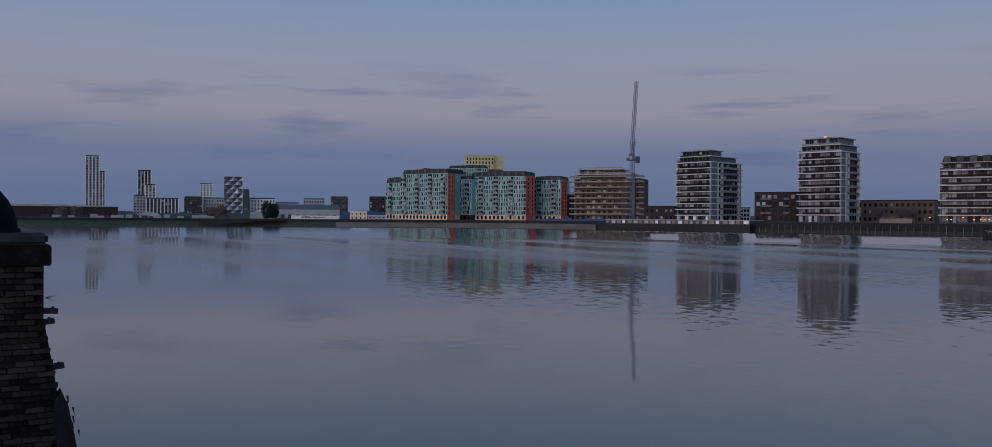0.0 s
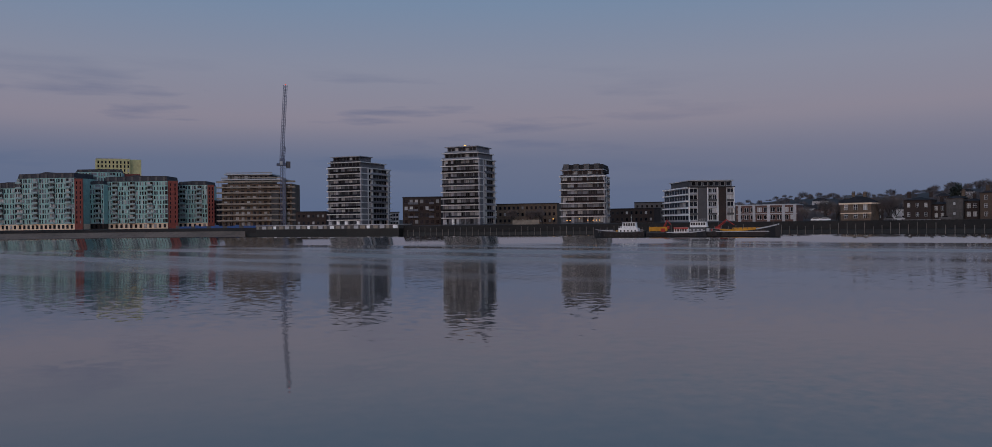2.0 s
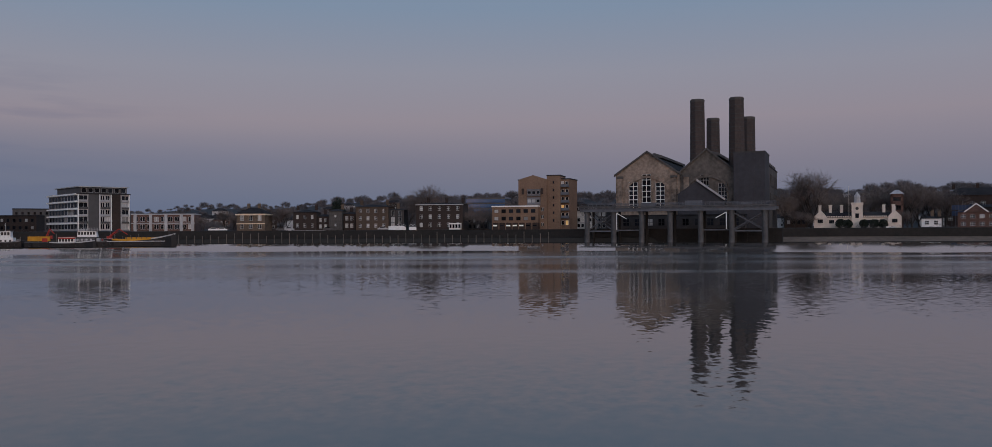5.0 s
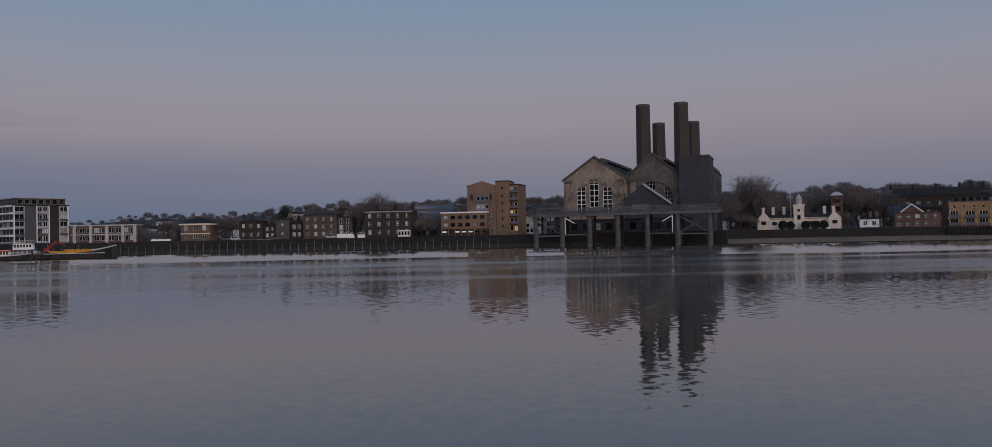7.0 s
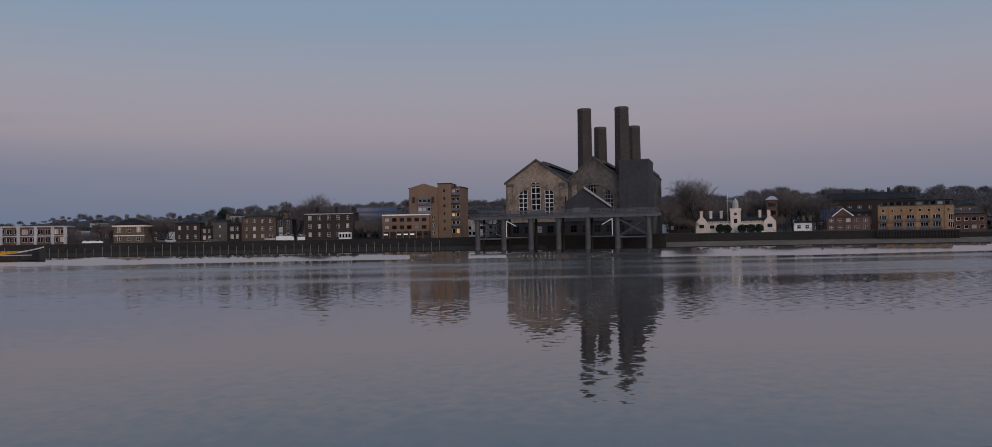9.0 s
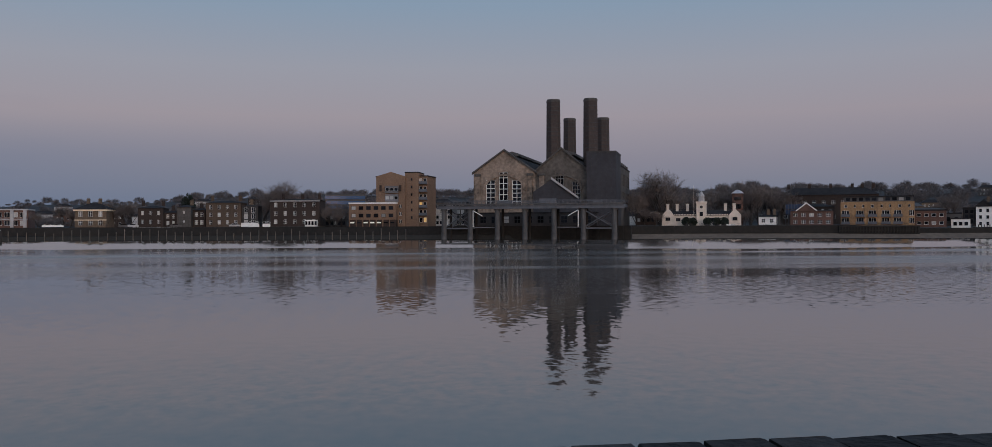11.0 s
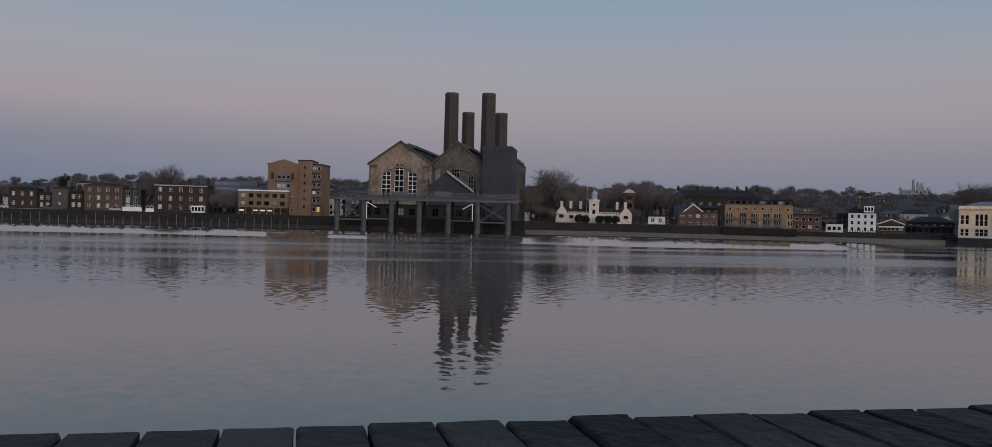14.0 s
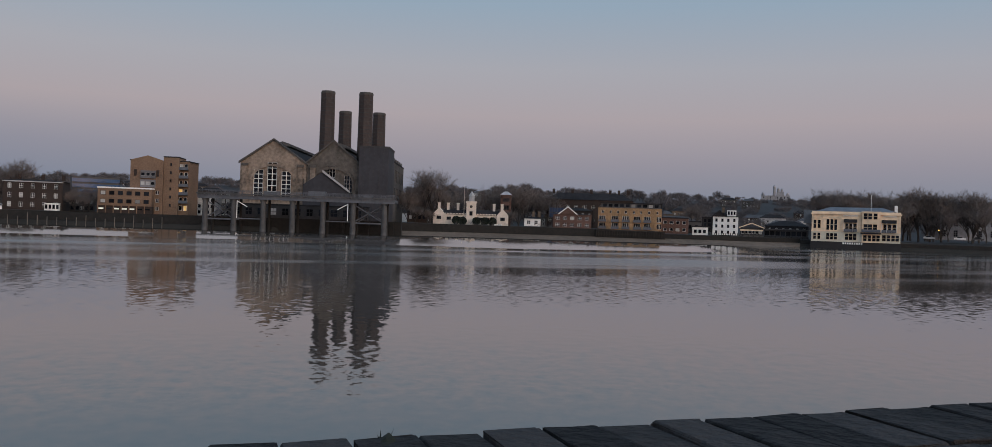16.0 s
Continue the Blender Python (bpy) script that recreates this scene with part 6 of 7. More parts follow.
t, w = thing("tugboat", "white-topped tugboat with a black hull moored by the quay", "boat", along(0.29), along(0.0), 0)
L = w
part("hull", hull_bm(L, 6.5, 2.3, 1.3), HULL, t)
part("gunwale", sheer_strip(L, 6.5, 2.3, 1.3, 0.02, 0.98, 0.05), MIDGREY, t)
part("deck_house", boxes((L * 0.13, L * 0.50, -2.2, 2.2, 1.6, 3.9)), WHITE, t)
wheelhouse(t, L * 0.17, 6.0, 3.6, 3.9, 2.4, WHITE)
part("after_cabin", boxes((L * 0.66, L * 0.86, -1.7, 1.7, 1.8, 3.0)), PALE, t)
part("cabin_roof", boxes((L * 0.65, L * 0.87, -1.9, 1.9, 3.0, 3.15)), WHITE, t)
for i in range(4):
    part("cabin_window", boxes((L * (0.68 + 0.045 * i), L * (0.70 + 0.045 * i), 1.7, 1.74, 2.2, 2.8)), BLACK, t)
bm = bmesh.new()
rod(bm, (L * 0.27, 0, 6.3), (L * 0.27, 0, 9.6), 0.1, 0.06)
rod(bm, (L * 0.27, -1, 8.4), (L * 0.27, 1, 8.4), 0.05)
part("mast", bm, WHITE, t)
for x0, x1, z in ((0.14, 0.50, 3.95), (0.58, 0.90, 2.0), (0.02, 0.11, 2.4)):
    bm = boxes((L * x0, L * x1, 2.26, 2.3, z + 0.85, z + 0.92))
    for i in range(7):
        x = L * (x0 + (x1 - x0) * i / 6)
        box(bm, x - 0.03, x + 0.03, 2.26, 2.3, z, z + 0.9)
    part("railing", bm, PALE, t)
for i in range(5):
    part("porthole", boxes((L * (0.16 + 0.07 * i), L * (0.16 + 0.07 * i) + 0.6, 2.2, 2.24, 2.4, 3.1)), BLACK, t)
part("life_raft", boxes((L * 0.42, L * 0.48, 0.6, 1.6, 4.0, 4.7)), PALE, t)
part("towing_bitts", boxes((L * 0.54, L * 0.57, -0.8, 0.8, 1.8, 3.0)), BOATYELLOW, t)
part("funnel", boxes((L * 0.36, L * 0.40, -0.6, 0.6, 3.9, 6.2)), BLACK, t)
tyres(t, L, -6.5, 1.0, 8)

t, w = thing("work_barge", "black work barge carrying a yellow boom and red crane", "boat", along(0.30), along(0.60), 0)
part("hull", hull_bm(w, 6.5, 1.9, 0.5), HULL, t)
part("boom", boxes((1, w * 0.38, -1.0, 0.2, 2.5, 4.3)), BOATYELLOW, t, "yellow painted boom")
bm = bmesh.new()
for p0, p1, r0 in (((w * 0.3, -0.4, 3.6), (w * 0.37, -0.4, 7.2), 0.28), ((w * 0.37, -0.4, 7.2), (w * 0.44, -0.4, 5.2), 0.22), ((w * 0.3 + 0.7, -0.4, 3.6), (w * 0.37, -0.4, 7.2 - 0.8), 0.12)):
    rod(bm, p0, p1, r0, r0 * 0.8, 6)
box(bm, w * 0.3 - 0.9, w * 0.3 + 0.9, -1.2, 0.6, 3.6 - 1.4, 3.6)
part("crane_arm", bm, BOATRED, t, "folded red crane arm")
for i, (x0, x1, z1, m) in enumerate(((0.50, 0.56, 3.2, GREY), (0.60, 0.70, 2.6, BOATRED), (0.74, 0.80, 3.4, GREY), (0.84, 0.94, 2.3, PALE))):
    part("deck_gear", boxes((w * x0, w * x1, -1.5, 1.5, 1.2, z1)), m, t)
part("pulley_block", boxes((w * 0.38, w * 0.41, -1.3, 0.5, 3.4, 4.6)), BOATRED, t)
tyres(t, w, 6.5, 0.8, 6)

t, w = thing("workboat", "small dark workboat with a white and red wheelhouse", "boat", along(0.41), along(0.62), 0)
t.matrix_basis = Matrix.Translation((-2.2, -3.0, 0)) @ t.matrix_basis
part("hull", hull_bm(w, 5, 1.9, 0.8), HULL, t)
part("gunwale", sheer_strip(w, 5, 1.9, 0.8, 0.02, 0.98, 0.1), PALE, t)
part("bow_rail", deck_rail(w * 0.55, w * 0.85, -2.0, 2.0), PALE, t)
wheelhouse(t, w * 0.2, 6, 3.2, 1.3, 2.6, WHITE, roof=BOATRED)
part("red_band", boxes((w * 0.2, w * 0.2 + 6, -1.7, -1.62, 3.3, 3.7)), BOATRED, t)
tyres(t, w, 5, 0.8, 5)

t, w = thing("pilot_launch", "grey workboat with a tall pale wheelhouse", "boat", along(0.50), along(0.74), 0)
part("hull", hull_bm(w, 6, 2.2, 1.0), HULL, t)
part("gunwale", sheer_strip(w, 6, 2.2, 1.0, 0.02, 0.98, 0.1), MIDGREY, t)
part("bridge_rail", deck_rail(w * 0.14, w * 0.14 + 7.6, -2.1, 6.4, 1.0), PALE, t)
part("bridge_rail", deck_rail(w * 0.14, w * 0.14 + 7.6, 2.1, 6.4, 1.0), PALE, t)
part("bow_rail", deck_rail(w * 0.55, w * 0.85, -2.3, 2.3), PALE, t)
part("winch", boxes((w * 0.62, w * 0.70, -1.0, 1.0, 2.0, 3.3)), BOATRED, t)
part("deck_locker", boxes((w * 0.52, w * 0.58, -1.4, 1.4, 2.0, 3.5)), PALE, t)
part("deck_house", boxes((w * 0.12, w * 0.50, -2.2, 2.2, 1.4, 3.9)), GREY, t)
for i in range(4):
    part("porthole", boxes((w * (0.15 + 0.085 * i), w * (0.15 + 0.085 * i) + 0.7, -2.24, -2.2, 2.6, 3.3)), PALE, t)
wheelhouse(t, w * 0.16, 7.0, 4.0, 4.0, 2.2, WHITE)
bm = bmesh.new()
rod(bm, (w * 0.3, 0, 6.2), (w * 0.3, 0, 10.5), 0.1, 0.05)
part("mast", bm, STEEL, t)
tyres(t, w, 6, 1.0, 6)

t, w = thing("hopper_barge", "dark-hulled barge with a yellow deck edge and raised bow", "boat", along(0.66), along(1.0), 0)
part("hull", hull_bm(w, 7, 2.6, 2.5), HULL, t)
part("gunwale", sheer_strip(w, 7, 2.6, 2.5, 0.12, 0.66, 0.35), BOATYELLOW, t, "yellow painted gunwale")
part("bow_gunwale", sheer_strip(w, 7, 2.6, 2.5, 0.66, 0.99, 0.25), PALE, t, "white painted bow gunwale")
part("coaming", boxes((w * 0.30, w * 0.80, -2.6, 2.6, 2.5, 3.7)), BOATYELLOW, t, "yellow hold coaming")
bm = bmesh.new()
for p0, p1, r0 in (((w * 0.07, -0.4, 4.2), (w * 0.2, -0.4, 7.0), 0.28), ((w * 0.2, -0.4, 7.0), (w * 0.32, -0.4, 4.8), 0.22), ((w * 0.07 + 0.7, -0.4, 4.2), (w * 0.2, -0.4, 7.0 - 0.8), 0.12)):
    rod(bm, p0, p1, r0, r0 * 0.8, 6)
box(bm, w * 0.07 - 0.9, w * 0.07 + 0.9, -1.2, 0.6, 4.2 - 1.4, 4.2)
part("crane_arm", bm, BOATRED, t, "red folded grab crane")
for i in range(7):
    part("hatch_rib", boxes((w * (0.31 + 0.07 * i), w * (0.31 + 0.07 * i) + 0.25, -2.68, 2.68, 2.5, 3.8)), GREY, t)
bm = bmesh.new()
rod(bm, (w * 0.9, 0, 4.0), (w * 0.9, 0, 8.2), 0.1, 0.06)
rod(bm, (w * 0.08, 0, 3.0), (w * 0.08, 0, 9.0), 0.1, 0.06)
part("mast", bm, STEEL, t)
part("rubbing_strake", boxes((w * 0.05, w * 0.85, -3.62, -3.5, 2.0, 2.3)), PALE, t)
tyres(t, w, 7, 1.4, 6)

# the moorings lie out in the stream
for ob in list(scene.objects):
    if ob.parent is None and ob.name.split(".")[0] in ("tugboat", "work_barge", "workboat", "pilot_launch", "hopper_barge"):
        ob.matrix_basis = Matrix.Scale(0.83, 4) @ ob.matrix_basis

# ---- parked cars along the far river path ----


def car(a, b, mat, label):
    t, w = thing("parked_car", label, "car", a, b, 4.9, "parked cars")
    bm = bmesh.new()
    prism(bm, [(0, 0.3), (4.3, 0.3), (4.3, 0.85), (3.5, 0.95), (2.9, 1.45), (1.3, 1.48), (0.5, 0.98), (0, 0.9)], 0, 1.75)
    part("body", bm, mat, t)
    bm = bmesh.new()
    prism(bm, [(0.75, 0.98), (3.3, 0.98), (2.8, 1.40), (1.35, 1.42)], -0.02, 1.77)
    part("glazing", bm, GLASS, t)
    for x in (0.8, 3.4):
        for y in (0.05, 1.6):
            bm = bmesh.new()
            rod(bm, (x, y, 0.32), (x, y + 0.18, 0.32), 0.32, 0.32, 10)
            part("wheel", bm, BLACK, t)


for az, r, m, lab in ((43.4, 368, WHITE, "white car parked on the river path"), (43.9, 368, WHITE, "white van-like car parked by the river"), (47.6, 360, GREY, "grey car parked by the houses"),
                      (48.1, 360, PALE, "pale car parked by the houses"), (50.6, 358, GREY, "grey car parked by the houses"), (54.2, 352, PALE, "silver car parked by the houses"),
                      (112.6, 402, PALE, "pale car parked under the trees"), (114.2, 404, WHITE, "white car parked under the trees"), (115.1, 404, GREY, "grey car parked under the trees")):
    a = pol(az, r)
    car(a, pol(az + 0.6, r), m, lab)

for az, r, z in ((26.95, 405, 7.2), (113.4, 408, 8.5), (101.75, 1460, 52)):
    t, _ = thing("street_lamp", "lit orange street lamp on a dark post", "street lamp", pol(az, r), None, 4.8 if z < 20 else 44, "street lamps")
    h = z - (4.8 if z < 20 else 44)
    bm = bmesh.new()
    rod(bm, (0, 0, 0), (0, 0, h), 0.09, 0.06)
    part("post", bm, BLACK, t)
    bm = bmesh.new()
    bmesh.ops.create_icosphere(bm, subdivisions=1, radius=0.3 if z < 20 else 0.8)
    ob = part("lantern", bm, LAMP, t)
    ob.matrix_basis = Matrix.Translation((0, 0, h + 0.2))

# ---- trees ----


def tree_meshes(seed, height, spread):
    """A bare winter tree: tapered trunk, upswept limbs, and a dense dome of fine twigs."""
    rnd = random.Random(seed)
    wood, fine = bmesh.new(), bmesh.new()
    shares, forks, radii = (0.22, 0.30, 0.22, 0.16, 0.11, 0.085), (5, 5, 5, 5, 4), (0.32, 0.17, 0.085, 0.046, 0.028, 0.021)

    def sprig(p, q, r):
        """A twig that tapers to a point."""
        u = (q - p).normalized()
        a = u.orthogonal().normalized()
        b = u.cross(a)
        base = [fine.verts.new(p + (a * cos(k * 2.094) + b * sin(k * 2.094)) * r) for k in range(3)]
        tip = fine.verts.new(q)
        for k in range(3):
            fine.faces.new((base[k], base[(k + 1) % 3], tip))

    def grow(p, way, level):
        length = height * shares[level] * rnd.uniform(0.7, 1.2)
        bend = Vector((rnd.gauss(0, 1), rnd.gauss(0, 1), 0.5)) * 0.06 * length
        q = p + way * length + bend
        if level < 3:
            rod(wood, p, q, radii[level], radii[level + 1] * 1.15, 6 if level < 2 else 4)
        else:
            sprig(p, p.lerp(q, 1.15), radii[level] * 1.25)
        if level == 5:
            return
        for k in range(forks[level]):
            side = Vector((rnd.gauss(0, 1), rnd.gauss(0, 1), rnd.gauss(0, 0.4))).normalized()
            nw = (way + side * spread * (rnd.uniform(0.35, 0.9) if level < 2 else rnd.uniform(0.6, 1.35)) + Vector((0, 0, 0.12))).normalized()
            grow(p.lerp(q, 1.0 if k < 2 else rnd.uniform(0.4, 0.95)), nw, level + 1)

    grow(Vector((0, 0, -0.5)), Vector((rnd.uniform(-0.04, 0.04), 0, 1)), 0)
    return mesh_of("trunk", wood, BARK), mesh_of("crown", fine, TWIG)


KINDS = [tree_meshes(3, 14, 0.85), tree_meshes(14, 14, 1.0), tree_meshes(27, 14, 0.75), tree_meshes(41, 14, 0.9)]
PROTO = []
for trunk, crown in KINDS:
    t, _ = thing("bare_tree", "bare winter tree with a spreading crown of fine twigs", "tree", (0, -60), None, 0, "bare trees")
    part("trunk", trunk, None, t)
    part("crown", crown, None, t)
    PROTO.append(t)
rnd = random.Random(77)
SPOTS = [(57.75, 366, 23), (56.3, 372, 18), (58.3, 378, 15), (60.6, 356, 11), (61.3, 362, 12), (46.9, 384, 13), (47.9, 380, 13), (48.3, 392, 14), (60.2, 385, 14),
         (82.3, 385, 29), (83.1, 392, 18), (81.4, 398, 18), (80.8, 372, 17), (88.4, 420, 22), (89.3, 430, 20), (87.0, 430, 19), (90.4, 410, 17), (91.4, 440, 19), (85.4, 410, 18), (84.3, 418, 19), (44.9, 382, 9), (47.3, 380, 10), (50.9, 372, 8), (55.7, 364, 9), (61.0, 350, 8), (61.9, 352, 9), (43.1, 385, 8),
         (24.2, 455, 11), (25.4, 458, 10), (26.2, 455, 11), (81.4, 360, 9), (82.1, 362, 8), (86.8, 372, 9), (87.7, 372, 8),
         (79.9, 400, 20), (81.9, 405, 22), (83.7, 430, 21), (85.0, 398, 17), (86.2, 425, 23), (87.4, 408, 24), (88.0, 402, 23), (88.9, 415, 22), (89.8, 405, 19), (90.9, 430, 18), (92.6, 445, 19), (94.4, 450, 20), (99.2, 460, 17), (113.9, 408, 15), (114.9, 418, 19), (115.8, 410, 17), (113.1, 415, 20)]
for i in range(30):
    SPOTS.append((106.6 + i * 0.265 + rnd.uniform(-0.15, 0.15) + (1.2 if i > 26 else 0), 425 + rnd.uniform(-12, 45), rnd.uniform(21, 27)))
for i in range(20):
    SPOTS.append((43.5 + i * 2.9 + rnd.uniform(-1, 1), 470 + rnd.uniform(-30, 60), rnd.uniform(12, 17)))
for i, (az, r, h) in enumerate(SPOTS):
    x, y = pol(az, r)
    src = PROTO[i % 4]
    m = Matrix.Translation((x, y, 4.6)) @ Matrix.Rotation(rnd.uniform(0, 6.28), 4, "Z") @ Matrix.Scale(h / 15.5, 4)
    if i < 4:
        src.matrix_basis = m
    else:
        c = copy_thing(src, m)
        c.matrix_basis = m

# dark evergreens and rounded bushes


def clump_bm(seed, n1, rx, rz, leaf):
    """A crown of many small leaf clusters with gaps."""
    rnd = random.Random(seed)
    bm = bmesh.new()
    for _ in range(n1):
        u = Vector((rnd.gauss(0, 1), rnd.gauss(0, 1), rnd.gauss(0, 1))).normalized() * rnd.uniform(0.55, 1.0)
        c = Vector((u.x * rx, u.y * rx, rz + u.z * rz))
        a = Vector((rnd.gauss(0, 1), rnd.gauss(0, 1), rnd.gauss(0, 1))).normalized()
        b = a.orthogonal().normalized()
        s = leaf * rnd.uniform(0.6, 1.3)
        vs = [bm.verts.new(c + a * s), bm.verts.new(c + b * s * 0.6), bm.verts.new(c - a * s), bm.verts.new(c - b * s * 0.6 + a.cross(b) * s * 0.4)]
        bm.faces.new(vs)
    return bm


for i, y in enumerate((37.5, 34.8, 29.0, 25.5, 22.3)):
    t, _ = thing("clipped_bush", "dark rounded evergreen bush before the almshouse", "bush", (359.8 + i * 0.3, y), None, 4.6, "almshouse bushes")
    part("leaves", clump_bm(i, 700, 1.7, 1.75 if i else 1.9, 0.4), EVERGREEN, t)
    bm = bmesh.new()
    rod(bm, (0, 0, 0), (0, 0, 2.4), 0.2, 0.1)
    part("trunk", bm, BARK, t)
for az, r, h, w in ((51.55, 400, 15.5, 3.2), (-15.0, 650, 13.5, 4.5), (-14.6, 652, 12, 4.0), (-17.9, 660, 10, 5), (-18.4, 662, 9, 5), (-27, 655, 7, 4.5), (-26.2, 655, 8, 4.5)):
    t, _ = thing("evergreen_tree", "dark dense evergreen tree", "tree", pol(az, r), None, 4.6, "evergreen trees")
    part("crown", clump_bm(int(r + h), 900, w, h / 2, 0.7), EVERGREEN if h > 11 else TWIG, t)
    bm = bmesh.new()
    rod(bm, (0, 0, 0), (0, 0, h * 0.8), 0.4, 0.1)
    part("trunk", bm, BARK, t)

# wooded hill: nobody could count these
verts, faces = [], []
rnd = random.Random(9)


def tuft(x, y, z, h, w, n1):
    """One far tree: a loose dome of fine branches, thinning out at its edge."""
    foot = Vector((x, y, z + h * 0.15))
    for _ in range(n1):
        u = Vector((rnd.gauss(0, 1), rnd.gauss(0, 1), rnd.gauss(0.2, 0.9))).normalized() * rnd.uniform(0.1, 1.06) ** 0.5
        tip = Vector((x + u.x * w, y + u.y * w, z + h * 0.5 + u.z * h * 0.48))
        base = foot.lerp(tip, rnd.uniform(0.6, 0.88)) + Vector((rnd.gauss(0, 1), rnd.gauss(0, 1), rnd.gauss(0, 1))) * w * 0.09
        side = (tip - base).cross(Vector((rnd.gauss(0, 1), rnd.gauss(0, 1), rnd.gauss(0, 1)))).normalized() * w * rnd.uniform(0.012, 0.03)
        k = len(verts)
        verts.extend((base - side, base + side, tip))
        faces.append((k, k + 1, k + 2))


for i in range(1950):
    az = rnd.uniform(30, 124)
    r = 520 + 900 * rnd.random() ** 1.2
    x, y = pol(az, r)
    if hypot(x - 352, y + 140) < 60:
        continue
    h = rnd.choice((5, 6, 7, 8, 9, 10, 12, 14)) * rnd.uniform(0.85, 1.15) * (0.55 + 0.45 * smooth(az, 44, 60) - 0.25 * smooth(az, 97, 101)) * (0.55 if r > 1150 and 101.0 < az < 105.2 else 1.0)
    tuft(x, y, hill(x, y), h, h * rnd.uniform(0.55, 0.85), 640)
for i in range(260):
    az, r = rnd.uniform(37, 60), rnd.uniform(490, 780)
    x, y = pol(az, r)
    h = rnd.uniform(4, 7)
    tuft(x, y, hill(x, y) - 0.8, h, h * rnd.uniform(0.7, 1.0), 560)
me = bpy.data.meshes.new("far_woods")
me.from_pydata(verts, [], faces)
me.materials.append(HAZED_WOODS)
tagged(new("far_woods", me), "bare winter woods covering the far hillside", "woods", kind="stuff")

# scrub on the edge of the quay
verts, faces = [], []
for x, y in resample(SHORE, 2.4):
    az = math.degrees(atan2(x, y))
    if not (19 < az < 36 or 84 < az < 97) or rnd.random() < 0.35:
        continue
    k = 1 + rnd.uniform(1.2, 6.0) / hypot(x, y)
    tuft(x * k, y * k, 4.6 if az < 60 else 4.5, rnd.uniform(0.9, 2.4), rnd.uniform(0.8, 1.9), 90)
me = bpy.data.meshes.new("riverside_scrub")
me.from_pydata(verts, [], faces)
me.materials.append(HAZED_WOODS)
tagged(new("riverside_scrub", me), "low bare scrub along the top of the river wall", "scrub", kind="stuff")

# roofs of the far town on the slope
rnd = random.Random(31)
for i in range(120):
    az = rnd.uniform(40, 108)
    r = rnd.uniform(430, 900)
    x, y = pol(az, r)
    z = hill(x, y)
    w0 = rnd.uniform(9, 22)
    a = pol(az + math.degrees(w0 / r), r + rnd.uniform(-3, 3))
    t, w = thing("far_house", "small distant house among trees on the slope", "house", (x, y), a, z, "hillside houses")
    h = rnd.uniform(5, 8.5)
    wall = rnd.choice((BROWN, STONE, PALE, SOOT, REDBRICK, BROWN))
    part("wall", boxes((0, w, 0, 8, -2, h)), wall, t)
    bm = bmesh.new()
    hip_roof(bm, 0, w, 0, 8, h, h + 2.4)
    part("roof", bm, SLATE if rnd.random() < 0.75 else GREY, t)
    k = int(w / 3)
    windows(t, 0.5, w - 0.5, 0.5, h - 0.3, k, 2, 1.1, 1.4, WHITE, blinds=0.3, seed=i)

# ---- near bank ----
DIR = Vector((-0.4325, 0.9016)).normalized()     # along the river wall, to the north
OUT = Vector((DIR.y, -DIR.x))                     # towards the river


def on_wall(s, out, z):
    """A point s metres back along the wall from the start, out metres towards the river."""
    p = -DIR * s + OUT * out
    return Vector((p.x, p.y, z))


wall_turn = atan2(-DIR.y, -DIR.x)
COPE = 4.656


def cope(s):
    """Height of the coping, which rises a little to the south."""
    return COPE + 0.008 * smooth(s, 9, 14)


def wall_frame(s, out, z):
    return Matrix.Translation(on_wall(s, out, z)) @ Matrix.Rotation(wall_turn, 4, "Z")


# local x runs along the wall (southwards), local -y towards the land
ENG = material("blue_black_coping_brick", (0.026, 0.023, 0.022), rough=0.75, vary=0.5, grain=26, stain=5, bump=0.6, spec=0.2, tone=0.6)
MORTAR = material("dark_mortar", (0.014, 0.013, 0.011), spec=0.1, rough=0.95, vary=0.4, grain=30, stain=6, bump=0.6)
OLDBRICK = material("old_river_brick", (0.03, 0.024, 0.018), rough=0.95, vary=0.5, grain=9, stain=1.2, bump=0.7, tone=0.5, spec=0.15)
MOSS = material("moss", (0.016, 0.018, 0.009), rough=0.95, vary=0.5, grain=30, stain=6)
PAVE = material("paving", (0.16, 0.155, 0.15), vary=0.3, grain=6, stain=0.8)
S0, S1 = 2.6, 24.0

bm = boxes((S0, S1, 0.02, 0.54, -1.5, COPE - 0.045))
ob = structure("river_wall", bm, MORTAR, "dark brick river parapet with a brick-on-edge coping", "wall")
ob.matrix_basis = Matrix.Translation(on_wall(0, 1.36, 0)) @ Matrix.Rotation(wall_turn, 4, "Z") @ Matrix.Scale(-1, 4, (0, 1, 0))


def coping_brick(seed, length, width, h):
    """A worn coping brick with rounded, chipped arrises."""
    rnd = random.Random(seed)
    bm = bmesh.new()
    box(bm, -width / 2, width / 2, -length / 2, length / 2, -h, 0)
    bmesh.ops.bevel(bm, geom=list(bm.edges), offset=0.0065, segments=2, affect="EDGES", profile=0.6)
    for v in bm.verts:
        v.co += Vector((rnd.uniform(-1, 1), rnd.uniform(-1, 1), rnd.uniform(-1, 0.6))) * 0.0022
    return mesh_of("brick", bm, ENG)


